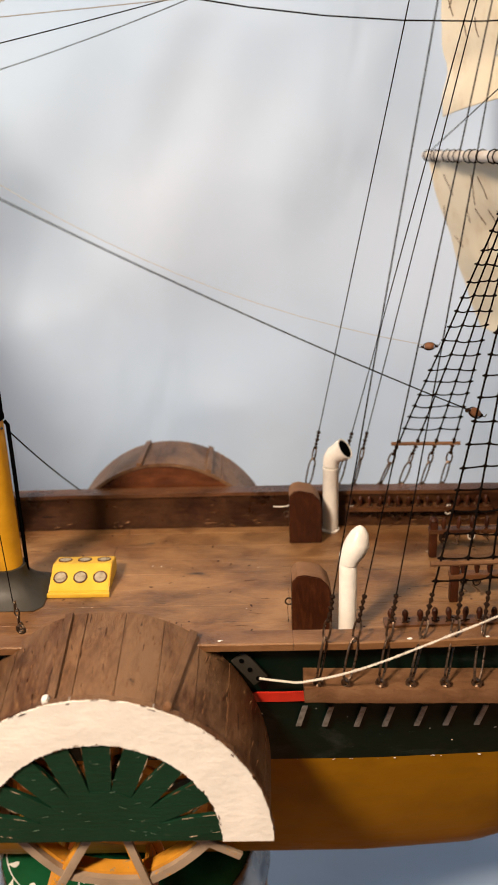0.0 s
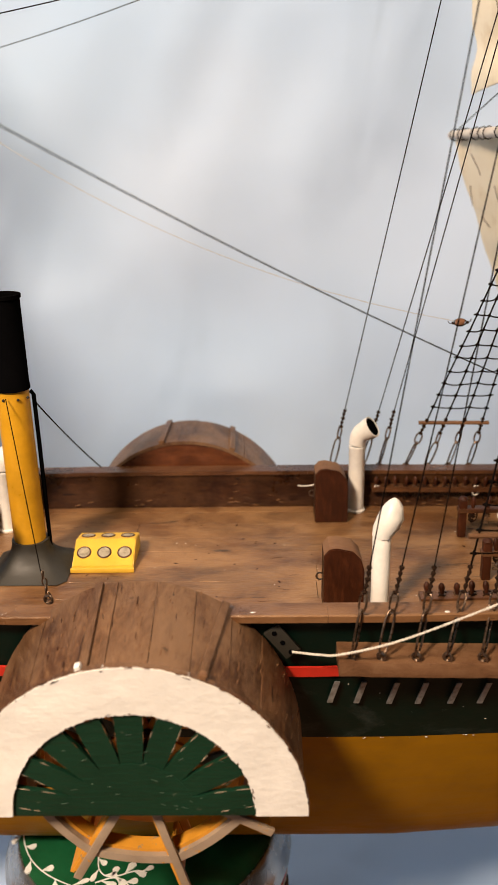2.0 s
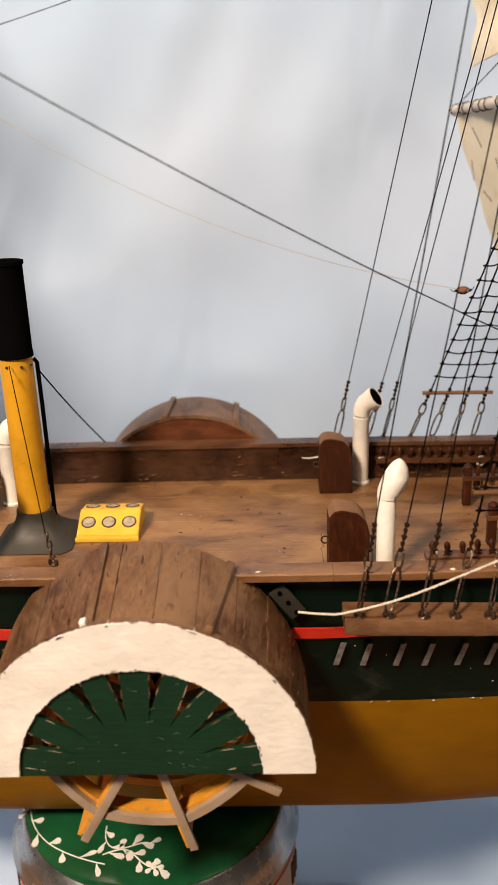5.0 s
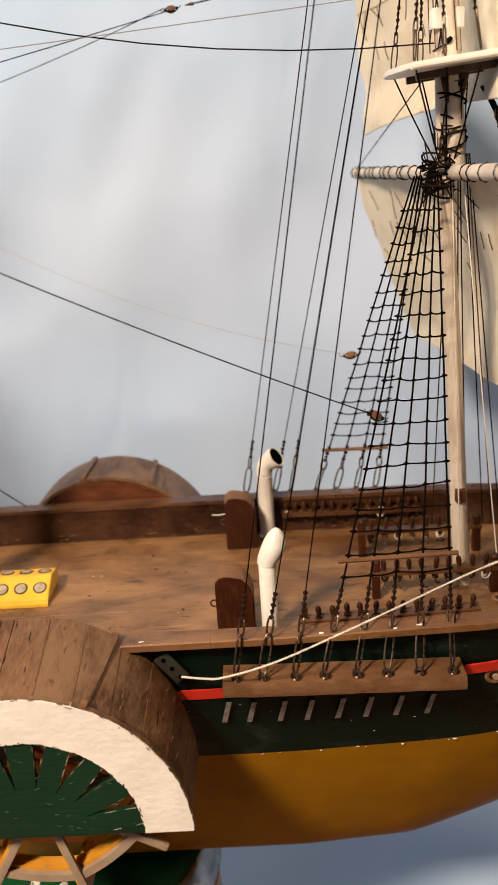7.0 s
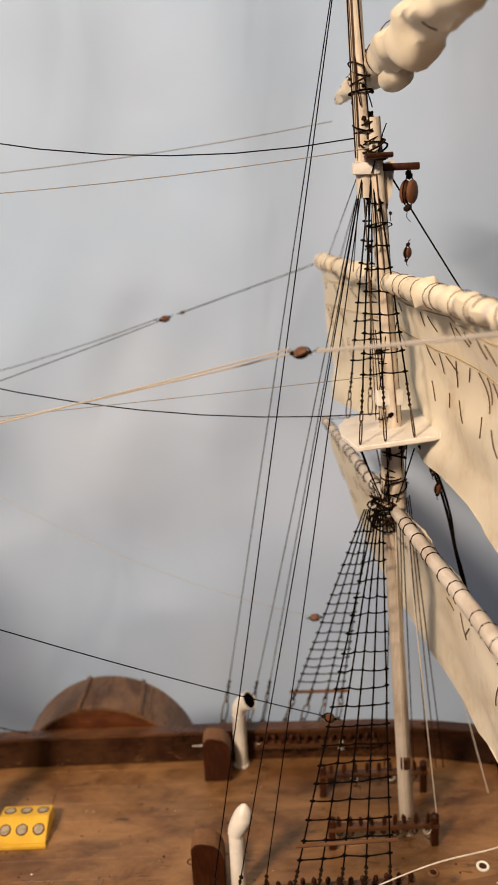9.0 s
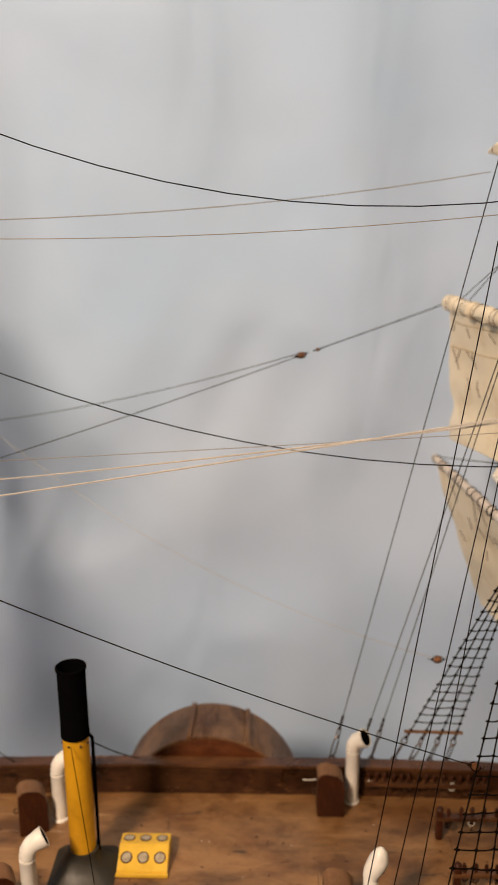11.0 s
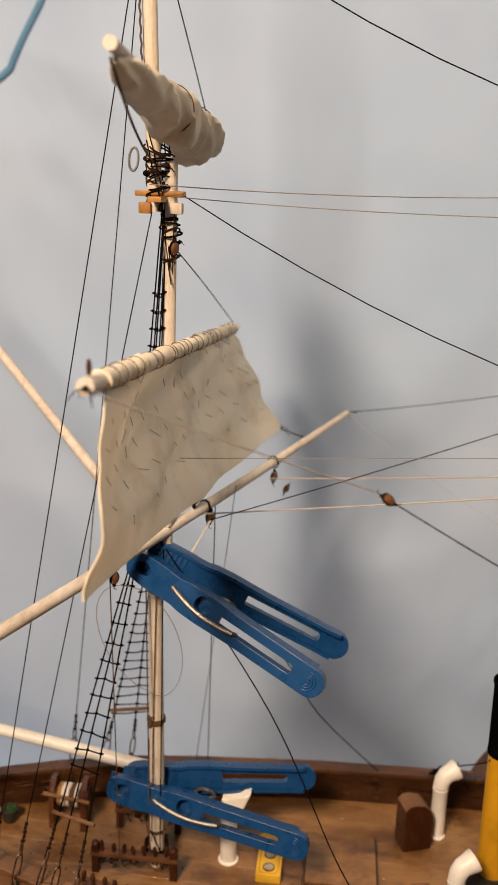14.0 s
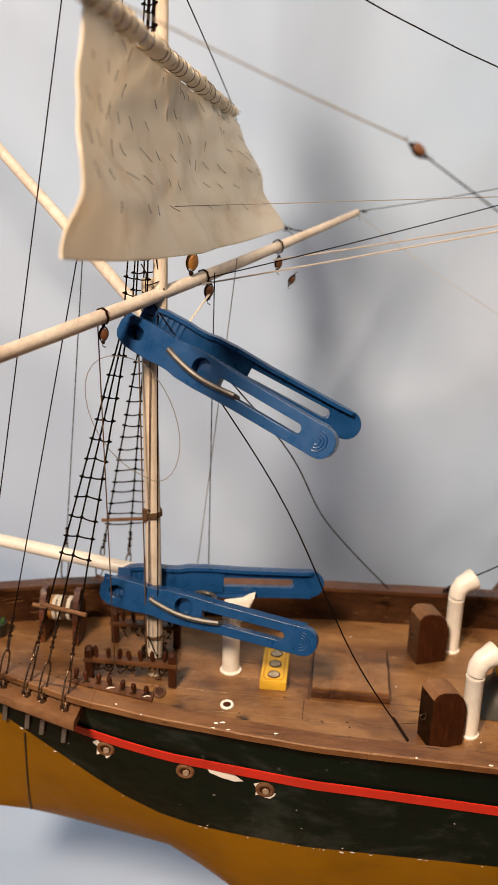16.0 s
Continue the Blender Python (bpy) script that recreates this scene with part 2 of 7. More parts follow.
FLOOR = plain("floor_boards", (0.12, 0.075, 0.042), 0.6, 0, 0.3, 8, 0.2, 0.1)
PITH = plain("green_growth", (0.05, 0.12, 0.04), 0.8, 0, 0.2, 400, 0.5, 0.5)
AMBER = wood("amber_wood", (0.16, 0.06, 0.015), (0.40, 0.18, 0.04), (0.55, 0.30, 0.09), (3, 3, 1), 200, 0.4, 0.45, 0.1)
BLOCK = wood("block_wood", (0.05, 0.018, 0.008), (0.13, 0.05, 0.02), (0.25, 0.11, 0.045), (3, 3, 1), 200, 0.45, 0.4, 0.2)


# ---------------------------------------------------------------- mesh helpers
def V(*a):
    return Vector(a)


def thing(name, at, label, category, group="", kind=""):
    ob = new(name)
    ob.location = at
    ob.empty_display_size = 0.005
    return tagged(ob, label, category, group, kind)


def part(name, bm, mat, parent=None, label="", smooth=True):
    """Links a bmesh, given in world coordinates, as one mesh object under a thing or a part."""
    bmesh.ops.recalc_face_normals(bm, faces=bm.faces[:])
    me = bpy.data.meshes.new(name)
    bm.to_mesh(me)
    bm.free()
    for m in (mat if isinstance(mat, (list, tuple)) else [mat]):
        me.materials.append(m)
    if smooth:
        for p in me.polygons:
            p.use_smooth = True
        me.set_sharp_from_angle(angle=radians(38))
    ob = new(name, me)
    if parent is not None:
        ob.parent = parent
        at = parent.location if parent.parent is None else Vector((0, 0, 0))
        ob.matrix_parent_inverse = Matrix.Translation(-at)
    if label:
        ob["label"] = label
    return ob


def basis(d):
    d = Vector(d).normalized()
    u = d.orthogonal().normalized()
    return u, d.cross(u).normalized()


def tube(bm, pts, r, n=6, closed=False):
    """A round tube along points; r is one radius or a list of them."""
    pts = [Vector(p) for p in pts]
    rs = list(r) if isinstance(r, (list, tuple)) else [r] * len(pts)
    k = len(pts)
    dirs = []
    for i in range(k):
        a, b = (pts[i - 1], pts[(i + 1) % k]) if closed else (pts[max(0, i - 1)], pts[min(k - 1, i + 1)])
        dirs.append((b - a).normalized() if (b - a).length > 1e-9 else V(0, 0, 1))
    u = dirs[0].orthogonal().normalized()
    rings = []
    for p, d, rad in zip(pts, dirs, rs):
        u = (u - d * u.dot(d)).normalized()
        w = d.cross(u)
        rings.append([bm.verts.new(p + (u * math.cos(2 * math.pi * j / n) + w * math.sin(2 * math.pi * j / n)) * rad) for j in range(n)])
    for i in range(k if closed else k - 1):
        a, b = rings[i], rings[(i + 1) % k]
        for j in range(n):
            bm.faces.new((a[j], a[(j + 1) % n], b[(j + 1) % n], b[j]))
    if not closed:
        bm.faces.new(rings[0])
        bm.faces.new(rings[-1])
    return bm


def box(bm, centre, size, turn=None, bevel=0.0):
    m = Matrix.Translation(centre) @ (turn.to_4x4() if turn else Matrix.Identity(4)) @ Matrix.Diagonal((*size, 1))
    g = bmesh.ops.create_cube(bm, size=1.0, matrix=m)
    if bevel:
        es = {e for v in g["verts"] for e in v.link_edges}
        bmesh.ops.bevel(bm, geom=list(es), offset=bevel, segments=2, affect="EDGES", profile=0.6)
    return bm


def prism(bm, outline, axis, lo, hi, frame=None):
    """Extrudes an outline of (u, v) along axis 'x', 'y' or 'z' between lo and hi; frame maps the result."""
    def at(u, v, w):
        p = {"x": V(w, u, v), "y": V(u, w, v), "z": V(u, v, w)}[axis]
        return frame @ p if frame else p
    a = [bm.verts.new(at(u, v, lo)) for u, v in outline]
    b = [bm.verts.new(at(u, v, hi)) for u, v in outline]
    n = len(outline)
    bm.faces.new(a)
    bm.faces.new(b)
    for i in range(n):
        bm.faces.new((a[i], a[(i + 1) % n], b[(i + 1) % n], b[i]))
    return bm


def lathe(bm, profile, at, axis=(0, 0, 1), n=20, cap=True):
    """Turns a profile of (radius, height) about an axis."""
    d = Vector(axis).normalized()
    u, w = basis(d)
    rings = [[bm.verts.new(Vector(at) + d * h + (u * math.cos(2 * math.pi * j / n) + w * math.sin(2 * math.pi * j / n)) * max(r, 1e-5)) for j in range(n)] for r, h in profile]
    for a, b in zip(rings, rings[1:]):
        for j in range(n):
            bm.faces.new((a[j], a[(j + 1) % n], b[(j + 1) % n], b[j]))
    if cap:
        bm.faces.new(rings[0])
        bm.faces.new(rings[-1])
    return bm


def ring(bm, at, axis, radius, r, n=20, k=8, stretch=1.0, long_axis=None):
    d = Vector(axis).normalized()
    u = Vector(long_axis).normalized() if long_axis else d.orthogonal().normalized()
    w = d.cross(u).normalized()
    pts = [Vector(at) + u * math.cos(2 * math.pi * i / n) * radius * stretch + w * math.sin(2 * math.pi * i / n) * radius for i in range(n)]
    return tube(bm, pts, r, k, closed=True)


def hang(a, b, sag, n=14):
    """Points of a line from a to b that hangs by sag in its middle."""
    a, b = Vector(a), Vector(b)
    return [a.lerp(b, i / n) - V(0, 0, sag * 4 * (i / n) * (1 - i / n)) for i in range(n + 1)]


def interp(x, table):
    return float(np.interp(x, [t[0] for t in table], [t[1] for t in table]))


R0 = 0.00023
ROPE_GROUP = "standing and running lines of the model"


def rope(a, b, sag=0.0, r=R0, mat=None, name="rope", label="thin black tarred rigging line with slight sag", via=(), n=14):
    bm = bmesh.new()
    stops = [Vector(p) for p in (a, *via, b)]
    if via:
        pts = []
        for i in range(len(stops) - 1):
            p0, p1, p2, p3 = stops[max(0, i - 1)], stops[i], stops[i + 1], stops[min(len(stops) - 1, i + 2)]
            pts += [0.5 * (2 * p1 + (p2 - p0) * t + (2 * p0 - 5 * p1 + 4 * p2 - p3) * t * t + (3 * p1 - p0 - 3 * p2 + p3) * t ** 3) for t in (k / n for k in range(n))]
        pts.append(stops[-1])
    else:
        pts = hang(a, b, sag, n)
    tube(bm, pts, r, 5)
    ob = part(name, bm, mat or ROPE)
    return tagged(ob, label, "rope", ROPE_GROUP)


def knot(bm, at, r):
    at = Vector(at)
    for k in range(2):
        off = V(random.uniform(-1, 1), random.uniform(-1, 1), random.uniform(-1, 1)) * r * 0.5
        bmesh.ops.create_icosphere(bm, subdivisions=1, radius=r * random.uniform(0.8, 1.1), matrix=Matrix.Translation(at + off))
    return bm


# ---------------------------------------------------------------- the setting
TABLE_Z = -0.215


def drape(x, z):
    """How far the sheet stands out from its plane."""
    up = max(0.0, min(1.0, z / 0.3))
    hi = max(0.0, min(1.0, (z - 0.14) / 0.2))
    f = 0.011 * (0.25 + 0.75 * up) * noise.noise(V(x * 11 + 0.8 * noise.noise(V(x * 3, z * 3, 1)), z * 1.1, 4.2))
    f += 0.006 * noise.noise(V(x * 4 + z * 3, z * 5 - x * 2, 9.1)) + 0.0020 * noise.noise(V(x * 14 + z * 9, z * 13, 2.3))
    f += 0.0085 * (0.5 - abs(noise.noise(V(x * 3.1 + z * 2.2, z * 3.4 - x * 1.2, 5.5)))) + 0.0035 * (0.5 - abs(noise.noise(V(x * 6 - z * 4, z * 7 + x * 3, 8.5))))
    f += (1 - 0.7 * hi) * 0.0075 * noise.noise(V(x * 12.5 + 2.2 * noise.noise(V(x * 4, z * 4, 3)), z * 11.0, 6.1)) + (1 - 0.7 * hi) * 0.0080 * (0.4 - abs(noise.noise(V(x * 9 + z * 5, z * 8.5 - x * 4, 1.7))))
    f += 0.0360 * hi * noise.noise(V(x * 13 + 1.6 * z, z * 0.8, 7.7))
    crumple = max(0.0, min(1.0, (-0.27 - x) / 0.1)) * max(0.0, min(1.0, (z - 0.22) / 0.1))
    f += crumple * (0.007 * (0.4 - abs(noise.noise(V(x * 16 + z * 9, z * 19 - x * 7, 3.3)))) + 0.003 * noise.noise(V(x * 40, z * 34, 6.6)))
    f *= 0.72
    f *= min(1.0, max(0.12, (z - TABLE_Z) / 0.12)) if z < 0 else 1.0
    return f


def setting():
    bm = bmesh.new()
    box(bm, (-0.05, 0.05, TABLE_Z - 0.0145), (1.9, 0.9, 0.025), bevel=0.003)
    tagged(part("table_top", bm, TABLE), "brown varnished wooden table top under a sheet", "table", kind="structure")
    nx, ns = 240, 220
    turn_r, top, back = 0.07, 0.85, 0.241
    length_up = top - (TABLE_Z + turn_r)
    arc = turn_r * math.pi / 2
    front = 0.031
    total = length_up + arc + (back - turn_r - front)
    me_v, me_f = [], []
    for i in range(ns + 1):
        s = total * i / ns
        for j in range(nx + 1):
            x = -0.95 + 1.9 * j / nx
            if s < length_up:
                y, z, ny, nz = back, top - s, -1.0, 0.0
            elif s < length_up + arc:
                a = (s - length_up) / turn_r
                y, z = back - turn_r + turn_r * math.cos(a), TABLE_Z + turn_r - turn_r * math.sin(a)
                ny, nz = -math.cos(a), math.sin(a)
            else:
                y, z, ny, nz = back - turn_r - (s - length_up - arc), TABLE_Z, 0.0, 1.0
            f = drape(x, z)
            f += 0.013 * (1.0 if s < length_up else max(0.0, 1 - (s - length_up) / 0.1)) if s < length_up + 0.1 else 0.0
            lift = 0.0035 if z <= TABLE_Z + 1e-6 else 0.002
            me_v.append((x, y + ny * (f + lift), z + nz * (max(0.0, f) + lift)))
    for i in range(ns):
        for j in range(nx):
            a = i * (nx + 1) + j
            me_f.append((a, a + 1, a + nx + 2, a + nx + 1))
    me = bpy.data.meshes.new("backdrop")
    me.from_pydata(me_v, [], me_f)
    me.materials.append(SHEET)
    for p in me.polygons:
        p.use_smooth = True
    ob = new("backdrop", me)
    so = ob.modifiers.new("thickness", "SOLIDIFY")
    so.thickness, so.offset = 0.0012, -1
    tagged(ob, "pale blue cotton sheet hung behind, with soft folds", "backdrop", kind="structure")
    # blue braid along the sheet's edge
    bm = bmesh.new()
    pts = [V(-0.32, 0, 0.56), V(-0.3497, 0, 0.4505), V(-0.363, 0, 0.414), V(-0.3919, 0, 0.3656), V(-0.43, 0, 0.32), V(-0.50, 0, 0.25)]
    fine = [pts[i].lerp(pts[i + 1], k / 12) + V(0.0006 * math.sin(i * 5 + k), 0, 0.0008 * math.sin(i * 8 + k)) for i in range(5) for k in range(12)]
    for p in fine:
        p.y = 0.2235 - drape(p.x, p.z)
    tube(bm, fine, 0.0021, 7)
    tagged(part("hem", bm, HEM), "twisted blue braid along the sheet's edge", "braid", kind="structure")
    # the room that closes the place
    for name, c, s, mat in (("wall_north", (0, 1.5, 0.25), (3.2, 0.08, 2.5), WALL), ("wall_south", (0, -1.9, 0.25), (3.2, 0.08, 2.5), WALL),
                            ("wall_east", (1.6, -0.2, 0.25), (0.08, 3.32, 2.5), WALL), ("wall_west", (-1.6, -0.2, 0.25), (0.08, 3.32, 2.5), WALL),
                            ("ceiling", (0, -0.2, 1.54), (3.28, 3.48, 0.08), WALL), ("floor", (0, -0.2, -1.04), (3.28, 3.48, 0.08), FLOOR)):
        bm = bmesh.new()
        box(bm, c, s)
        tagged(part(name, bm, mat, smooth=False), "plain painted " + name.split("_")[0] + " of the room", name.split("_")[0], kind="structure")
    bm = bmesh.new()
    for sx in (-0.85, 0.75):
        for sy in (-0.3, 0.4):
            box(bm, (sx, sy, (TABLE_Z - 0.027 - 1.0) / 2), (0.06, 0.06, 1.0 + TABLE_Z - 0.027))
    tagged(part("table_legs", bm, TABLE), "square brown wooden legs of the table", "table leg", kind="structure")


setting()


# ---------------------------------------------------------------- the hull
HALF_BEAM = [(-0.352, 0.004), (-0.345, 0.018), (-0.33, 0.027), (-0.305, 0.0375), (-0.27, 0.0485), (-0.237, 0.0545), (-0.178, 0.0612), (-0.09, 0.0645), (0.03, 0.0645),
             (0.10, 0.0625), (0.13, 0.0585), (0.18, 0.044), (0.22, 0.025), (0.25, 0.004)]
KEEL = [(-0.352, -0.0785), (-0.31, -0.0790), (-0.265, -0.0834), (-0.240, -0.0850), (-0.2273, -0.0925), (-0.205, -0.1089), (-0.185, -0.1165), (-0.16, -0.1190), (-0.1, -0.1195), (0.04, -0.1195),
        (0.0838, -0.118), (0.1247, -0.1033), (0.17, -0.085), (0.21, -0.06), (0.25, -0.015)]
WATER = [(-0.352, 0.0), (-0.308, -0.009), (-0.2965, -0.0148), (-0.285, -0.0205), (-0.27, -0.0295), (-0.2557, -0.0390), (-0.2407, -0.0452), (-0.2257, -0.0464), (-0.2025, -0.0445), (-0.168, -0.0425), (-0.108, -0.0405), (0.011, -0.0414), (0.11, -0.0415), (0.2, -0.034), (0.25, -0.012)]
STRIPE = [(-0.345, 0.010), (-0.30, 0.0035), (-0.2703, -0.0017), (-0.2523, -0.0042), (-0.2311, -0.0056), (-0.2026, -0.0056), (-0.1634, -0.0062), (-0.1124, -0.0079), (0.0055, -0.0092), (0.1025, -0.0057), (0.18, 0.0005), (0.25, 0.009)]
FULL = [(-0.352, 1.2), (-0.32, 0.85), (-0.287, 0.62), (-0.24, 0.46), (-0.18, 0.40), (0.04, 0.42), (0.12, 0.5), (0.2, 0.75), (0.25, 1.0)]


def deck_z(x):
    aft, fore = max(0.0, -0.15 - x), max(0.0, x - 0.06)
    return 0.0045 * (aft / 0.17) ** 2 + 0.006 * (fore / 0.19) ** 2


def rail_z(x):
    return deck_z(x) + 0.0165


def beam(x):
    return interp(x, HALF_BEAM)


def side(x, z):
    """Half the hull's breadth at a station and a height."""
    k, top = interp(x, KEEL), rail_z(x) - 0.002
    u = max(0.0, min(1.0, (z - k) / (top - k)))
    b = max(0.003, beam(x) - 0.0042)
    return 0.0026 + (b - 0.0026) * u ** interp(x, FULL)


XS = [-0.352 + 0.602 * i / 86 for i in range(87)]
hull = thing("model_ship_hull", (-0.05, 0, -0.12), "wooden model ship hull, green over ochre, propped on a tin", "model ship")


def skin(name, z_low, z_high, mat, levels, out=0.0, xs=XS, label="", thick=0.0):
    """A strip of the hull's outside between two heights, on both sides and across the keel where they meet."""
    bm = bmesh.new()
    for s in (-1, 1):
        rows = []
        for x in xs:
            lo, hi = z_low(x), z_high(x)
            rows.append([bm.verts.new((x, s * (side(x, lo + (hi - lo) * k / levels) + out), lo + (hi - lo) * k / levels)) for k in range(levels + 1)])
        for a, b in zip(rows, rows[1:]):
            for k in range(levels):
                bm.faces.new((a[k], b[k], b[k + 1], a[k + 1]))
    if thick:
        bmesh.ops.recalc_face_normals(bm, faces=bm.faces[:])
        bmesh.ops.solidify(bm, geom=bm.faces[:], thickness=thick)
    return part(name, bm, mat, hull, label)


def hull_shell():
    bm = bmesh.new()
    lev = 18
    rows = []
    for x in XS:
        lo, hi = interp(x, KEEL), interp(x, WATER)
        zs = [lo + (hi - lo) * (k / lev) ** 1.6 for k in range(lev + 1)]
        ring_pts = [(side(x, z), z) for z in reversed(zs)] + [(-side(x, z), z) for z in zs]
        rows.append([bm.verts.new((x, y, z)) for y, z in ring_pts])
    for a, b in zip(rows, rows[1:]):
        for k in range(len(a) - 1):
            bm.faces.new((a[k], b[k], b[k + 1], a[k + 1]))
    bm.faces.new(rows[0])
    bm.faces.new(rows[-1])
    part("hull_bottom", bm, OCHRE, hull, "ochre painted lower hull")
    skin("topside_planking", lambda x: interp(x, WATER), lambda x: rail_z(x) - 0.0005, GREEN, 14, label="dark green painted topsides with scuffs", thick=0.0008)
    skin("stripe", lambda x: interp(x, STRIPE) - 0.0021, lambda x: interp(x, STRIPE) + 0.0021, RED, 3, 0.0012, [x for x in XS if -0.335 < x < 0.24], "bright red painted stripe", 0.0006)
    # rudder joint and keel band
    bm = bmesh.new()
    tube(bm, [(-0.3065 + 0.0090 * k / 10, -side(-0.3065 + 0.0090 * k / 10, -0.0775 + 0.0610 * k / 10) - 0.0001, -0.0775 + 0.0610 * k / 10) for k in range(11)], 0.0005, 6)
    part("rudder_joint", bm, SOOT, hull)
    # inside of the bulwark
    bm = bmesh.new()
    xs = [x for x in XS if -0.347 < x < 0.245]
    for s in (-1, 1):
        rows = [[bm.verts.new((x, s * max(0.0025, min(beam(x) - 0.0068, side(x, deck_z(x) - 0.0030 + 0.0187 * k / 3) - 0.0018)), deck_z(x) - 0.0030 + 0.0187 * k / 3)) for k in range(4)] for x in xs]
        for a, b in zip(rows, rows[1:]):
            for k in range(3):
                bm.faces.new((a[k], b[k], b[k + 1], a[k + 1]))
    bmesh.ops.solidify(bm, geom=bm.faces[:], thickness=0.001)
    part("bulwark_lining", bm, BROWN, hull, "dark brown worn inner planking of the bulwark")
    # the rail cap, in lengths
    cuts = [-0.35, -0.262, -0.16, -0.105, 0.008, 0.115, 0.249]
    for s in (-1, 1):
        for x0, x1 in zip(cuts, cuts[1:]):
            bm = bmesh.new()
            n = 14
            rows = []
            for i in range(n + 1):
                x = x0 + 0.00005 + (x1 - x0 - 0.0001) * i / n
                b, z = beam(x), rail_z(x)
                w, th = 0.0078, 0.0026 if s < 0 else 0.0018
                jag = 0.0003 * noise.noise(V(x * 120, s, 3))
                rows.append([bm.verts.new((x, s * max(0.0005, v), zz)) for v, zz in ((b + jag, z - th), (b + jag, z - 0.0004), (b - 0.0005 + jag, z), (b - w, z), (b - w, z - th))])
            for a, c in zip(rows, rows[1:]):
                for k in range(5):
                    bm.faces.new((a[k], c[k], c[(k + 1) % 5], a[(k + 1) % 5]))
            bm.faces.new(rows[0])
            bm.faces.new(rows[-1])
            part("rail_cap", bm, CAP if s < 0 else BROWN, hull)
    # dark sheet under the deck planks
    bm = bmesh.new()
    rows = [[bm.verts.new((x, t * max(0.002, min(beam(x) - 0.006, side(x, deck_z(x) - 0.0022) - 0.002)), deck_z(x) - 0.0022)) for t in (-1, -0.5, 0, 0.5, 1)] for x in XS]
    for a, b in zip(rows, rows[1:]):
        for k in range(4):
            bm.faces.new((a[k], b[k], b[k + 1], a[k + 1]))
    part("deck_base", bm, MAHOGANY, hull)


hull_shell()


def flecks():
    """Chips and drips of white paint along the nearer rail, the edge of the ochre and the deck."""
    rng = random.Random(21)
    bm = bmesh.new()

    def chip(p, flat, size):
        m = Matrix.Translation(p) @ Matrix.Rotation(rng.uniform(-0.4, 0.4), 4, "Y") @ Matrix.Diagonal((size * rng.uniform(0.6, 2.0), size * (0.12 if flat == "y" else rng.uniform(0.5, 1.0)), size * (0.25 if flat == "z" else rng.uniform(0.4, 0.9)), 1))
        for v in bmesh.ops.create_icosphere(bm, subdivisions=1, radius=1.0)["verts"]:
            v.co = m @ (v.co * rng.uniform(0.45, 1.25))
    for k in range(15):
        x = rng.uniform(-0.33, 0.14)
        chip((x, -beam(x) + rng.uniform(-0.0002, 0.0035), rail_z(x)), "z", rng.choice((0.0003, 0.0005, 0.0007, 0.0009)))
    for x, dy, size in ((-0.2125, 0.0042, 0.0007), (-0.2098, 0.0008, 0.0010), (-0.2150, 0.0004, 0.0008), (-0.1180, 0.0010, 0.0008), (-0.1155, 0.0006, 0.0007)):
        chip((x, -beam(x) + dy, rail_z(x)), "z", size)
    for k in range(60):
        x = rng.uniform(-0.30, 0.18)
        z = interp(x, WATER) + rng.uniform(-0.0003, 0.0006)
        chip((x, -side(x, z) - 0.0007, z), "y", rng.choice((0.0002, 0.0003, 0.0005)))
    for k in range(26):
        x = rng.uniform(-0.30, 0.14)
        z = interp(x, WATER) + rng.uniform(0.002, 0.036)
        chip((x, -side(x, z) - 0.0008, z), "y", rng.choice((0.0002, 0.0002, 0.0003, 0.0004)))
    for k in range(34):
        x = rng.uniform(-0.29, 0.12)
        chip((x, rng.uniform(-0.042, 0.042), deck_z(x) + 0.00005), "z", rng.choice((0.0002, 0.0003, 0.0004)))
    tagged(part("paint_chips", bm, WHITE, hull, "chips and drips of whitish paint"), kind="stuff")


flecks()


def scuffs():
    """Worn, lighter splinters on the inside of the far bulwark."""
    rng = random.Random(25)
    bm = bmesh.new()
    for k in range(80):
        x = rng.uniform(-0.31, 0.12)
        z = deck_z(x) + rng.choice((rng.uniform(0.0008, 0.0035), rng.uniform(0.0008, 0.0135)))
        y = min(beam(x) - 0.0068, side(x, z) - 0.0018) - 0.0010
        m = Matrix.Translation((x, y, z)) @ Matrix.Rotation(rng.uniform(-0.25, 0.25), 4, "Y") @ Matrix.Diagonal((rng.uniform(0.0004, 0.0020), 0.0002, rng.uniform(0.00015, 0.0004), 1))
        bmesh.ops.create_icosphere(bm, subdivisions=1, radius=1.0, matrix=m)
    for k in range(44):
        x = rng.uniform(-0.335, -0.255)
        z = deck_z(x) + rng.uniform(0.002, 0.0145)
        y = min(beam(x) - 0.0068, side(x, z) - 0.0018) - 0.0011
        slope = (beam(x + 0.004) - beam(x - 0.004)) / 0.008
        m = Matrix.Translation((x, y, z)) @ Matrix.Rotation(math.atan(slope), 4, "Z") @ Matrix.Rotation(rng.uniform(-0.06, 0.06), 4, "Y") @ Matrix.Diagonal((rng.uniform(0.0015, 0.0055), 0.0002, rng.uniform(0.0001, 0.00025), 1))
        bmesh.ops.create_icosphere(bm, subdivisions=1, radius=1.0, matrix=m)
    tagged(part("scuffing", bm, CAP, hull, "light splintered scuffs on the bulwark"), kind="stuff")


scuffs()


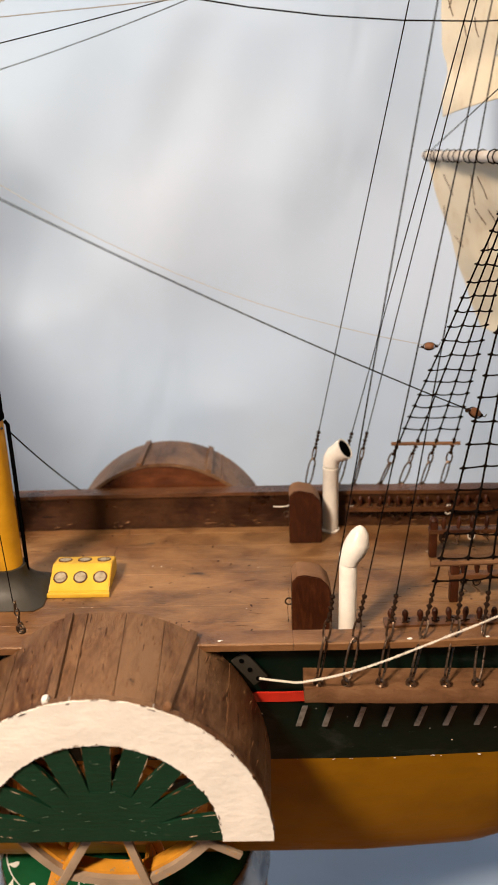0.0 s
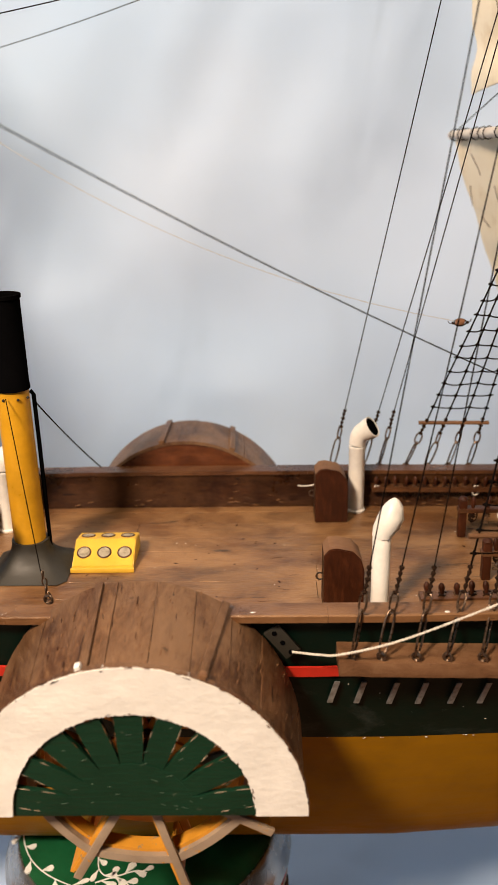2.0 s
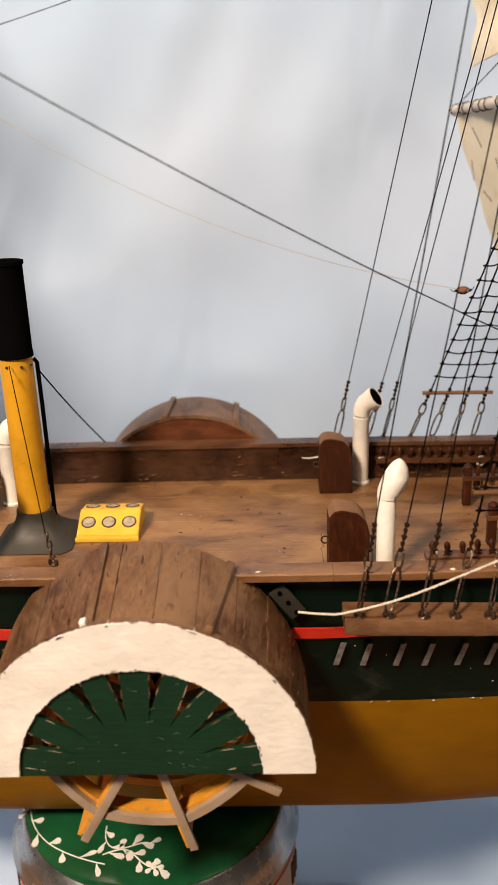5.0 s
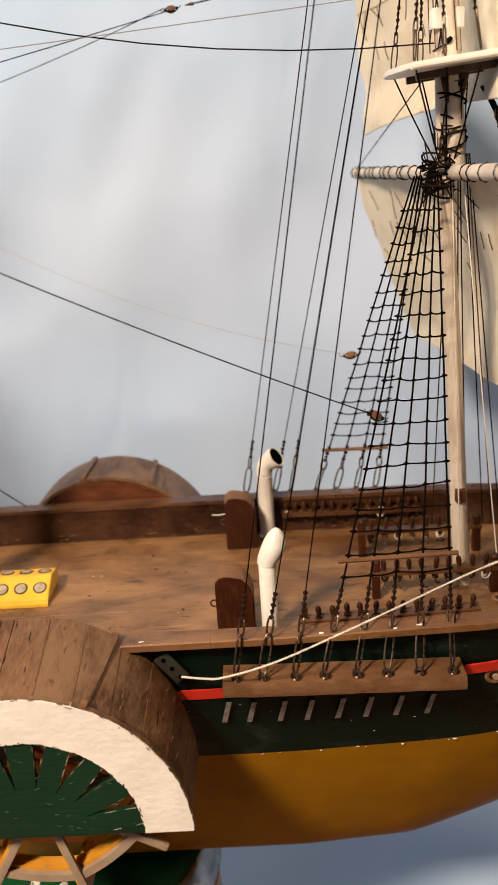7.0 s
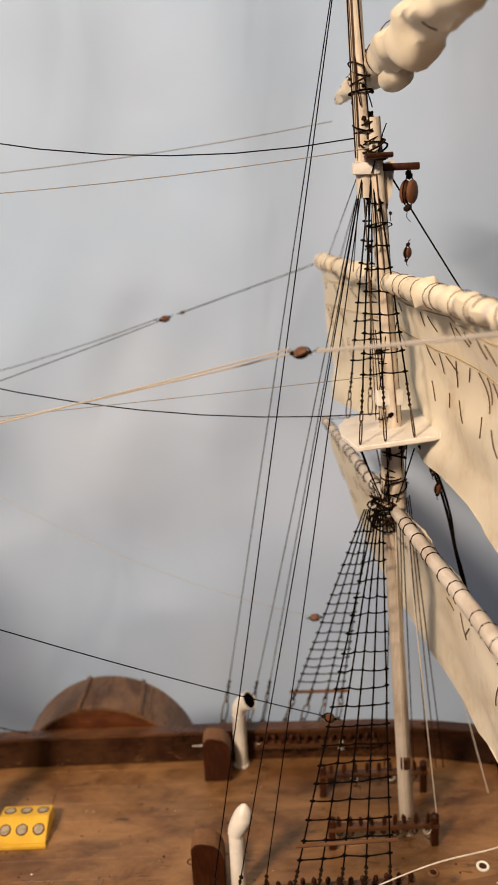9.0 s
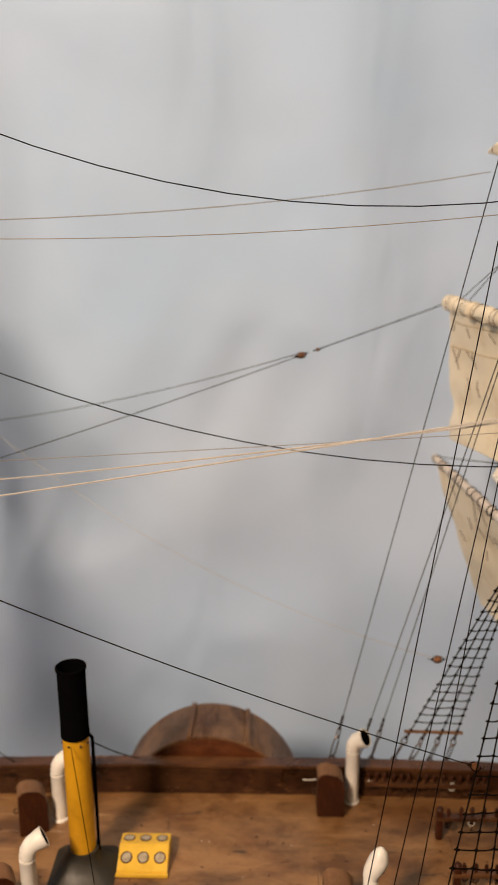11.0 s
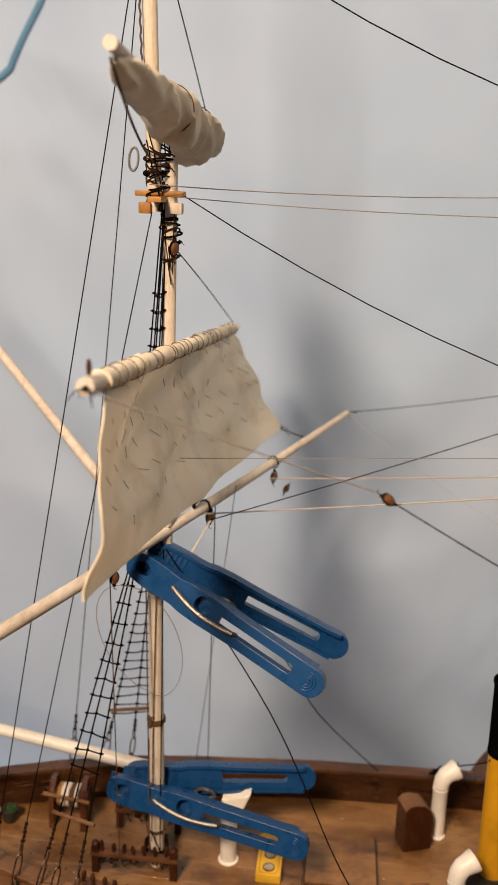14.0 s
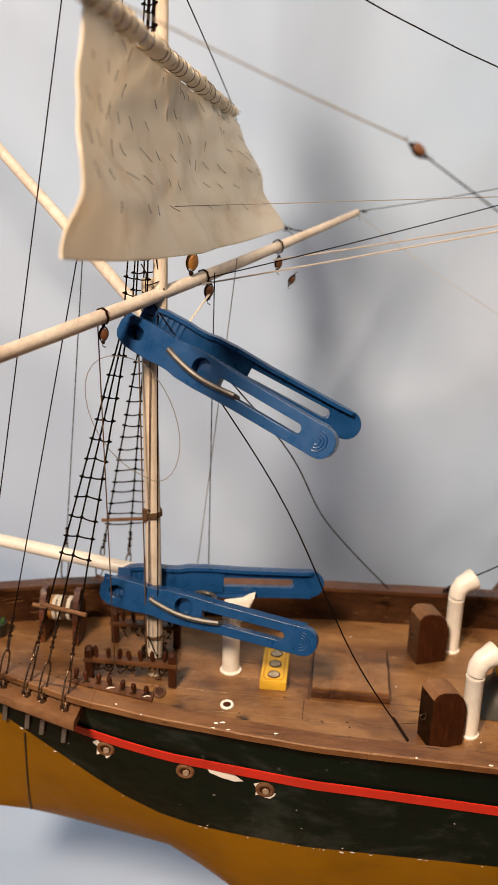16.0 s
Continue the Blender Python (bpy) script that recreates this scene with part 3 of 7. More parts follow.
def dents():
    """Dark dents, nail holes and splits in the deck."""
    rng = random.Random(83)
    bm = bmesh.new()
    for k in range(190):
        x, y = rng.uniform(-0.31, 0.14), rng.uniform(-0.05, 0.05)
        if abs(y) > beam(x) - 0.011:
            continue
        split = rng.random() < 0.3
        m = Matrix.Translation((x, y, deck_z(x) + 0.00002)) @ Matrix.Rotation(rng.uniform(-0.3, 0.3) if split else rng.uniform(0, 3), 4, "Z")
        m = m @ Matrix.Diagonal((rng.uniform(0.001, 0.0052) if split else rng.uniform(0.0003, 0.0011), rng.uniform(0.00010, 0.00024) if split else rng.uniform(0.0002, 0.0006), 0.00008, 1))
        bmesh.ops.create_icosphere(bm, subdivisions=1, radius=1.0, matrix=m)
    tagged(part("deck_dent", bm, MAHOGANY, hull, "dark dents, nail holes and splits in the deck"), kind="stuff")


dents()


def deck_planks():
    rng = random.Random(4)
    width = 0.0125
    n = 10
    for i in range(-n // 2, n // 2):
        y0, y1 = i * width, (i + 1) * width
        far = max(abs(y0), abs(y1))
        near = min(abs(y0), abs(y1))
        ok = [x for x in XS if beam(x) - 0.0076 > near + 0.001]
        if len(ok) < 4:
            continue
        a, b = ok[0], ok[-1]
        x = a
        first = rng.uniform(0.06, 0.17)
        while x < b - 0.002:
            e = min(b, x + first)
            first = rng.uniform(0.13, 0.2)
            if b - e < 0.03:
                e = b
            bm = bmesh.new()
            m = max(3, int((e - x) / 0.012))
            rows = []
            dz = rng.uniform(-0.0001, 0.0001)
            for k in range(m + 1):
                xx = x + 0.0001 + (e - x - 0.0002) * k / m
                lim = min(beam(xx) - 0.0076, side(xx, deck_z(xx)) - 0.0022)
                p, q = max(-lim, min(lim, y0 + 0.00004)), max(-lim, min(lim, y1 - 0.00004))
                z = deck_z(xx) + dz * 0.4
                rows.append([bm.verts.new(c) for c in ((xx, p, z - 0.0018), (xx, p, z - 0.00004), (xx, p + 0.00004, z), (xx, q - 0.00004, z), (xx, q, z - 0.00004), (xx, q, z - 0.0018))])
            for r0, r1 in zip(rows, rows[1:]):
                for k in range(5):
                    bm.faces.new((r0[k], r1[k], r1[k + 1], r0[k + 1]))
            bm.faces.new(rows[0])
            bm.faces.new(rows[-1])
            part("plank", bm, DECK, hull)
            x = e


# ---------------------------------------------------------------- paddle boxes and wheels
BX, BZ = -0.0506, -0.032


def arch(bm, y0, y1, r_in, r_out, a0=0.0, a1=math.pi, n=48, wobble=0.0):
    rows = []
    for i in range(n + 1):
        a = a0 + (a1 - a0) * i / n
        w = wobble * (0.6 * noise.noise(V(a * 9, 3, 0)) + 0.4 * noise.noise(V(a * 40, 8, 0)))
        c, s = math.cos(a), math.sin(a)
        rows.append([bm.verts.new((BX + c * r, y, BZ + s * r)) for y, r in ((y0, r_in + w), (y0, r_out + w * 0.6), (y1, r_out + w * 0.6), (y1, r_in + w))])
    for a, b in zip(rows, rows[1:]):
        for k in range(4):
            bm.faces.new((a[k], b[k], b[(k + 1) % 4], a[(k + 1) % 4]))
    bm.faces.new(rows[0])
    bm.faces.new(rows[-1])
    return bm


def staves(owner, y_out, r_out, y_in, r_in, rng, count=13, segs=4, narrow=1.0, wide=1.0):
    """Tapered boards laid round the box from its outer to its inner end, which is narrower than it is high."""
    flat = ((wide,), (wide,), ((wide + narrow) / 2,), (narrow,), (narrow,))
    for i in range(count):
        a0, a1 = math.pi * i / count + 0.002, math.pi * (i + 1) / count - 0.002
        up = rng.uniform(-0.00025, 0.00025)
        bm = bmesh.new()
        rows = []
        for k in range(segs + 1):
            a = a0 + (a1 - a0) * k / segs
            c, s = math.cos(a), math.sin(a)
            rows.append([bm.verts.new((BX + c * r * w[0], y, BZ + s * r)) for w, (y, r) in zip(flat, ((y_out, r_out - 0.0016), (y_out, r_out + up), ((y_out + y_in) / 2, (r_out + r_in) / 2 + up), (y_in, r_in + up), (y_in, r_in - 0.0016)))])
        for p, q in zip(rows, rows[1:]):
            for k in range(5):
                bm.faces.new((p[k], q[k], q[(k + 1) % 5], p[(k + 1) % 5]))
        bm.faces.new(rows[0])
        bm.faces.new(rows[-1])
        part("stave", bm, STAVE, owner)


def batten(owner, angle, y_out, r_out, y_in, r_in, wide=0.0026, narrow=1.0, broad=1.0, turn_in=0.0):
    c, s = math.cos(angle), math.sin(angle)
    e, f = math.cos(angle + turn_in), math.sin(angle + turn_in)
    p, q = V(BX + c * broad * (r_out + 0.0006), y_out, BZ + s * (r_out + 0.0006)), V(BX + e * narrow * (r_in + 0.0006), y_in, BZ + f * (r_in + 0.0006))
    d = (q - p).normalized()
    tang = V(-s, 0, c)
    nor = d.cross(tang).normalized()
    turn = Matrix((tang, d, nor)).transposed()
    bm = bmesh.new()
    box(bm, (p + q) / 2, (wide, (q - p).length, 0.0015), turn, 0.0002)
    part("batten", bm, STAVE, owner, "thin raised wooden batten")


def near_box():
    rng = random.Random(7)
    yo, ro, yi, ri = -0.0932, 0.0500, -0.0605, 0.0590
    ob = thing("paddle_box", (BX, -0.077, BZ), "weathered brown paddle box with white arch and green fan boards", "paddle box", "paddle boxes")
    staves(ob, yo, ro, yi, ri, rng, narrow=0.862)
    batten(ob, radians(65.5), yo + 0.0005, ro, yi, ri, narrow=0.862, turn_in=radians(-7))
    batten(ob, radians(103.5), yo + 0.0005, ro, yi, ri, narrow=0.862)
    bm = bmesh.new()
    arch(bm, yo - 0.0026, yo - 0.0001, 0.0358, 0.0512, 0, math.pi, 170, 0.0011)
    bmesh.ops.bevel(bm, geom=[e for e in bm.edges if not e.is_boundary and e.calc_face_angle(0) > 1.0], offset=0.00025, segments=1, affect="EDGES")
    part("white_arch", bm, WHITE, ob, "thickly white painted half-round arch board")
    # the raw edge of the arch board, broken here and there
    for a0, a1 in ((2, 37.6), (38, 69.6), (70, 96.6), (97, 112.6), (113, 147.6), (148, 178)):
        bm = bmesh.new()
        arch(bm, yo - 0.0021, yo - 0.0003, 0.0510, 0.0516, radians(a0), radians(a1), 40, 0.0012)
        part("raw_edge", bm, STAVE, ob, "raw brown edge of the arch board")
    rng_chip = random.Random(61)
    bm = bmesh.new()
    for k in range(46):
        a, r = rng_chip.uniform(0.05, 3.09), rng_chip.choice((0.0359, 0.0511)) + rng_chip.uniform(-0.0005, 0.0005)
        m = Matrix.Translation((BX + r * math.cos(a), yo - 0.0026, BZ + r * math.sin(a))) @ Matrix.Rotation(-a + math.pi / 2, 4, "Y") @ Matrix.Diagonal((rng_chip.uniform(0.0003, 0.0012), 0.0002, rng_chip.uniform(0.0001, 0.0003), 1))
        bmesh.ops.create_icosphere(bm, subdivisions=1, radius=1.0, matrix=m)
    tagged(part("chipped_edge", bm, BROWN, ob, "dark chips where the white paint has broken away"), kind="stuff")
    # the two chipped corner blocks at the battens' ends
    for a, w, mt in ((65.5, 0.0020, DUSTY), (104.5, 0.0018, WHITE)):
        bm = bmesh.new()
        c, s = math.cos(radians(a)), math.sin(radians(a))
        box(bm, (BX + c * 0.0520, yo - 0.0006, BZ + s * 0.0520), (w, 0.0026, 0.0018), Matrix.Rotation(radians(90 - a), 3, "Y"), 0.0004)
        part("corner_block", bm, mt, ob)
    for mt, count, name, label in ((DUSTY, 170, "splinter", "light splintered wear along the grain"), (MAHOGANY, 34, "pit", "dark pits and cracks in the staves")):
        bm = bmesh.new()
        for k in range(count):
            a = rng_chip.choice((rng_chip.uniform(0.15, 2.9), rng_chip.uniform(0.9, 1.9), math.pi * rng_chip.randint(1, 12) / 13 + 0.012))
            t = rng_chip.random()
            y, r, w = yo + (yi - yo) * t, ro + (ri - ro) * t, 1 - (1 - 0.862) * t
            p = V(BX + math.cos(a) * r * w, y, BZ + math.sin(a) * r)
            ln = rng_chip.uniform(0.0003, 0.0016) if mt is DUSTY else rng_chip.uniform(0.0008, 0.0030)
            m = Matrix.Translation(p) @ Matrix.Rotation(math.pi / 2 - a, 4, "Y") @ Matrix.Rotation(0.25, 4, "X") @ Matrix.Diagonal((rng_chip.uniform(0.00010, 0.00030) if mt is DUSTY else rng_chip.uniform(0.00007, 0.00016), ln, 0.00016, 1))
            bmesh.ops.create_icosphere(bm, subdivisions=1, radius=1.0, matrix=m)
        tagged(part(name, bm, mt, ob, label), kind="stuff")
    bm = bmesh.new()
    for k in range(28):
        a, r = rng_chip.uniform(0.04, 3.1), rng_chip.uniform(0.006, 0.0352)
        m = Matrix.Translation((BX + r * math.cos(a), yo - 0.0017, BZ + 0.0006 + r * math.sin(a))) @ Matrix.Rotation(rng_chip.uniform(-0.5, 0.5), 4, "Y") @ Matrix.Diagonal((rng_chip.uniform(0.0003, 0.0014), 0.00016, rng_chip.uniform(0.00006, 0.00013), 1))
        bmesh.ops.create_icosphere(bm, subdivisions=1, radius=1.0, matrix=m)
    tagged(part("paint_fleck", bm, PATINA, ob, "pale flecks where the green paint is rubbed"), kind="stuff")
    # fan boards
    bm = bmesh.new()
    hub = [(BX + 0.0182 * math.cos(math.pi * i / 24), BZ + 0.0182 * math.sin(math.pi * i / 24)) for i in range(25)]
    prism(bm, hub, "y", yo - 0.0016, yo + 0.0004)
    part("fan_hub", bm, FANGREEN, ob, "dark green half-round hub board")
    n = 9
    for i in range(n):
        a, h = math.pi * (i + 0.5) / n, math.pi / n / 2
        g = 0.075 + rng.uniform(-0.02, 0.02)
        pts = [(0.0180, -h), (0.024, -h + g * 0.35), (0.0362, -h + g), (0.0365, 0.0), (0.0362, h - g), (0.024, h - g * 0.35), (0.0180, h)]
        bm = bmesh.new()
        out = rng.uniform(-0.0001, 0.0002)
        prism(bm, [(BX + r * math.cos(a + d), BZ + r * math.sin(a + d)) for r, d in pts], "y", yo - 0.0016 + out, yo + 0.0001 + out)
        board = part("fan_board", bm, FANGREEN, ob)
        bm = bmesh.new()
        for d0, d1 in ((-h + g * 0.35, -h + g), (h - g * 0.35, h - g)):
            t0 = rng_chip.uniform(0.0, 0.5)
            while t0 < 0.95:
                t1 = min(1.0, t0 + rng_chip.uniform(0.12, 0.4))
                seg = []
                for t in (t0, (t0 + t1) / 2, t1):
                    rr, dd = 0.024 + 0.0120 * t, a + d0 + (d1 - d0) * t
                    seg.append((BX + rr * math.cos(dd), yo - 0.0016 + out, BZ + rr * math.sin(dd)))
                tube(bm, seg, [0.00006, rng_chip.uniform(0.00010, 0.00022), 0.00006], 5)
                t0 = t1 + rng_chip.uniform(0.05, 0.4)
        part("raw_edge", bm, rng_chip.choice((BARE, DUSTY)), board, "raw brown wood along the board's cut edge")
    bm = bmesh.new()
    box(bm, (BX, yo - 0.0006, BZ + 0.0016), (0.0722, 0.0018, 0.0046), None, 0.0002)
    part("sill_board", bm, FANGREEN, ob)
    # the wheel
    cx, cz = -0.0496, -0.0240

    def flat_side(a):
        """The rim is made of nearly straight boards from spoke to spoke."""
        b = (a - radians(-119)) % radians(45) - radians(22.5)
        return 0.5 + 0.5 * math.cos(radians(22.5)) / math.cos(b) + 0.028
    rims = []
    for y in (-0.0862, -0.0690):
        bm = bmesh.new()
        rows = []
        for i in range(56):
            a = 2 * math.pi * i / 56
            k = flat_side(a)
            rows.append([bm.verts.new((cx + math.cos(a) * r * k, yy, cz + math.sin(a) * r * k)) for r, yy in ((0.0318, y - 0.0010), (0.0346, y - 0.0010), (0.0346, y + 0.0010), (0.0318, y + 0.0010))])
        for i in range(56):
            p, q = rows[i], rows[(i + 1) % 56]
            for k in range(4):
                bm.faces.new((p[k], q[k], q[(k + 1) % 4], p[(k + 1) % 4]))
        rims.append(bm)
    wheel = part("paddle_wheel", rims[0], BARE, ob, "small paddle wheel in bare wood and orange")
    part("inner_rim", rims[1], ORANGE, wheel)
    bm = bmesh.new()
    rows = []
    for i in range(56):
        a = 2 * math.pi * i / 56
        k = flat_side(a)
        rows.append([bm.verts.new((cx + math.cos(a) * r * k, yy, cz + math.sin(a) * r * k)) for r, yy in ((0.0308, -0.0850), (0.0330, -0.0850), (0.0330, -0.0800), (0.0308, -0.0800))])
    for i in range(56):
        p, q = rows[i], rows[(i + 1) % 56]
        for k in range(4):
            bm.faces.new((p[k], q[k], q[(k + 1) % 4], p[(k + 1) % 4]))
    part("rim_lining", bm, ORANGE, wheel, "orange painted lining of the rim")
    for i in range(8):
        a = radians(-119 + 45 * i)
        d = V(math.cos(a), 0, math.sin(a))
        turn = Matrix((d, V(0, 1, 0), d.cross(V(0, 1, 0)))).transposed()
        up = math.sin(a) > 0.3
        reach = 0.0375 if up else 0.0455
        for y, mt in ((-0.0874, BARE), (-0.0680, ORANGE)):
            bm = bmesh.new()
            box(bm, V(cx, y, cz) + d * reach / 2, (reach, 0.0014, 0.0026), turn, 0.0002)
            part("spoke", bm, mt, wheel)
        bm = bmesh.new()
        box(bm, V(cx, -0.0857, cz) + d * reach * 0.49 - d.cross(V(0, 1, 0)) * 0.0014, (reach * 0.96, 0.0024, 0.0016), turn, 0.0002)
        part("spoke_lining", bm, ORANGE, wheel, "orange painted side of the spoke")
        bm = bmesh.new()
        ln = 0.0045 if up else 0.0105
        box(bm, V(cx, -0.0776, cz) + d * (reach - ln / 2) + d.cross(V(0, 1, 0)) * -0.0021, (ln, 0.0176, 0.0014), turn, 0.0002)
        part("float_board", bm, ORANGE, wheel)
    bm = bmesh.new()
    tube(bm, [(cx, -0.090, cz), (cx, -0.058, cz)], 0.0022, 12)
    part("axle", bm, IRON, wheel)


def far_box():
    rng = random.Random(9)
    yo, ro, yi, ri = 0.1005, 0.0580, 0.0650, 0.0600
    ob = thing("paddle_box", (BX, 0.08, BZ), "brown varnished paddle box with two battens and a dark inner board", "paddle box", "paddle boxes")
    slim = 0.89
    staves(ob, yo, ro, yi, ri, rng, 3, 16, slim, slim)
    for a in (67, 101):
        batten(ob, radians(a), yo, ro, yi, ri, 0.0026, slim, slim)
    for name, y, r in (("inner_board", 0.0655, 0.0583), ("outer_board", 0.0995, 0.0560)):
        bm = bmesh.new()
        pts = [(BX + slim * r * math.cos(math.pi * i / 40), BZ + r * math.sin(math.pi * i / 40)) for i in range(41)]
        prism(bm, pts, "y", y, y + 0.0014)
        part(name, bm, REDWOOD if y < 0.08 else GREEN, ob, "dark red-brown board closing the box")


near_box()
BX = -0.0465  # the farther box stands a little forward of the nearer one
far_box()


# ---------------------------------------------------------------- deck fittings
def funnel():
    f = thing("funnel", (-0.101, 0, 0), "yellow ship funnel with a black top on a dark flared base", "funnel")
    bm = bmesh.new()
    lean = V(-0.0012, 0, 0.105)
    lathe(bm, [(0.0063, 0.010), (0.0066, 0.0113), (0.0060, 0.012), (0.0059, 0.071), (0.0059, 0.0722)], (-0.1006, 0, 0), lean, 28)
    part("lower_tube", bm, YELLOW, f, "glossy yellow painted lower tube")
    bm = bmesh.new()
    lathe(bm, [(0.0055, 0.0735), (0.0063, 0.0735), (0.0065, 0.0718), (0.0065, 0.0732), (0.0063, 0.074), (0.0063, 0.1040), (0.0068, 0.1044), (0.0068, 0.1056), (0.0060, 0.1058), (0.0056, 0.1045), (0.0055, 0.09), (0.0053, 0.0735)], (-0.1006, 0, 0), lean, 28, cap=False)
    part("upper_tube", bm, BLACK, f, "matt black open upper tube with a rolled rim")
    bm = bmesh.new()
    rows = []
    for k in range(7):
        u = k / 6
        w = 0.0070 + (0.0160 - 0.0070) * (1 - u) ** 2.2
        sq = 1 - u
        row = []
        for i in range(28):
            a = 2 * math.pi * i / 28
            c, s = math.cos(a), math.sin(a)
            m = max(abs(c), abs(s))
            r = w * ((1 - sq) + sq / m * 0.95)
            row.append(bm.verts.new((-0.1006 + c * r, s * r, 0.0004 + 0.0122 * u)))
        rows.append(row)
    for p, q in zip(rows, rows[1:]):
        for i in range(28):
            bm.faces.new((p[i], p[(i + 1) % 28], q[(i + 1) % 28], q[i]))
    bm.faces.new(rows[0])
    bm.faces.new(rows[-1])
    part("flared_base", bm, SOOT, f, "dark grey flared skirt")
    for a in (200, 250, 300, 340):
        bm = bmesh.new()
        bmesh.ops.create_icosphere(bm, subdivisions=1, radius=0.0006, matrix=Matrix.Translation((-0.1012 + 0.0061 * math.cos(radians(a)), 0.0061 * math.sin(radians(a)), 0.069)))
        part("rivet", bm, SOOT, f)
    pipe = bmesh.new()
    tube(pipe, [(-0.0937, 0.002, 0.0), (-0.0941, 0.002, 0.05), (-0.0944, 0.002, 0.0690), (-0.0956, 0.002, 0.0705)], 0.0008, 8)
    part("steam_pipe", pipe, BLACK, f, "thin dark pipe beside the funnel")


def skylight():
    s = thing("skylight", (-0.073, 0.006, 0), "small yellow skylight with six round lights on the deck", "skylight", "yellow skylights")
    x0, x1, y0, y1 = -0.0850, -0.0615, -0.0040, 0.0170
    ym = 0.0075
    prof = [(y0, 0.0002), (y0, 0.0022), (ym, 0.0082), (y1, 0.0064), (y1, 0.0002)]
    bm = bmesh.new()
    prism(bm, prof, "x", x0, x1)
    bmesh.ops.bevel(bm, geom=bm.edges[:], offset=0.0003, segments=2, affect="EDGES")
    part("frame", bm, LEMON, s)
    bm = bmesh.new()
    box(bm, ((x0 + x1) / 2, y0 - 0.0006, 0.0009), (x1 - x0 + 0.0008, 0.0014, 0.0017), None, 0.0003)
    part("ledge", bm, LEMON, s)
    for (ya, za), (yb, zb) in (((y0, 0.0022), (ym, 0.0082)), ((ym, 0.0082), (y1, 0.0064))):
        d = V(0, yb - ya, zb - za).normalized()
        nor = V(0, -d.z, d.y)
        for k in range(3):
            c = V(x0 + (x1 - x0) * (k + 0.5) / 3, (ya + yb) / 2, (za + zb) / 2)
            bm = bmesh.new()
            ring(bm, c + nor * 0.0001, nor, 0.0025, 0.00034, 20, 6)
            rim = part("light_rim", bm, BROWN, s)
            bm = bmesh.new()
            lathe(bm, [(0.0026, 0.0), (0.0026, 0.00025)], c, nor, 20)
            part("pane", bm, PANE, rim, "dusty round pane")


def small_skylight():
    s = thing("skylight", (-0.197, 0.005, deck_z(-0.197)), "narrow yellow skylight with three round lights near the mast", "skylight", "yellow skylights")
    z0 = deck_z(-0.197)
    bm = bmesh.new()
    box(bm, (-0.1972, 0.0050, z0 + 0.0024), (0.0112, 0.0262, 0.0045), None, 0.0007)
    part("frame", bm, LEMON, s)
    bm = bmesh.new()
    pts = [(u * 0.0042, 0.0050 + v * 0.0117) for u, v in ((-1, -0.85), (-0.75, -1), (0.75, -1), (1, -0.85), (1, 0.85), (0.75, 1), (-0.75, 1), (-1, 0.85))]
    tube(bm, [(-0.1972 + u, v, z0 + 0.0047) for u, v in pts], 0.00032, 6, closed=True)
    part("beading", bm, YELLOW, s, "thin raised beading round the top")
    for k in range(3):
        c = V(-0.1972, -0.0032 + 0.0078 * k, z0 + 0.0047)
        bm = bmesh.new()
        ring(bm, c, (0, 0, 1), 0.0024, 0.00034, 20, 6)
        rim = part("light_rim", bm, BROWN, s)
        bm = bmesh.new()
        lathe(bm, [(0.0025, 0.0), (0.0025, 0.0002)], c, (0, 0, 1), 20)
        part("pane", bm, PANE, rim, "dusty round pane")


def hatch():
    z0 = deck_z(-0.165)
    h = thing("deck_hatch", (-0.165, 0.007, z0), "low weathered wooden hatch cover lying on the deck", "hatch")
    bm = bmesh.new()
    box(bm, (-0.1652, 0.0072, z0 + 0.0016), (0.0325, 0.0345, 0.0030), None, 0.0005)
    part("coaming", bm, BROWN, h)
    for k in range(4):
        bm = bmesh.new()
        box(bm, (-0.1652 - 0.0117 + 0.0078 * k, 0.0072, z0 + 0.0036), (0.00779, 0.0315, 0.0012), None, 0.00006)
        part("cover_board", bm, DECK, h)


def bollard(x, y, copy_of=None, turn=0.0):
    if copy_of is not None:
        return copy_thing(copy_of, Matrix.Translation((x, y, deck_z(x))) @ Matrix.Rotation(turn, 4, "Z"))
    b = thing("bollard", (x, y, 0), "dark reddish wooden block with a dusty rounded top and ring", "bollard", "wooden blocks on deck")
    w, d, h = 0.0138, 0.0108, 0.0245
    prof = [(-w / 2, 0.0), (-w / 2, h - 0.0025), (-w / 2 + 0.0018, h - 0.0004), (-w / 2 + 0.0045, h), (w / 2 - 0.004, h - 0.0012), (w / 2 - 0.0012, h - 0.0042), (w / 2, h - 0.0085), (w / 2, 0.0)]
    bm = bmesh.new()
    prism(bm, [(x + u, v) for u, v in prof], "y", y - d / 2, y + d / 2)
    bmesh.ops.bevel(bm, geom=bm.edges[:], offset=0.0003, segments=2, affect="EDGES")
    part("block", bm, MAHOGANY, b)
    bm = bmesh.new()
    top = prof[0:7]
    outl = [(x + u, v + 0.0001) for u, v in top] + [(x + u * 0.97, v - 0.0006) for u, v in reversed(top)]
    prism(bm, outl, "y", y - d / 2 + 0.0005, y + d / 2 - 0.0005)
    part("worn_top", bm, DUSTY, b, "dusty worn rounded top")
    bm = bmesh.new()
    ring(bm, (x - w / 2 - 0.0010, y, 0.0115), (0, 1, 0), 0.0013, 0.0003, 14, 6)
    part("ring", bm, IRON, b, "small iron ring")
    return b


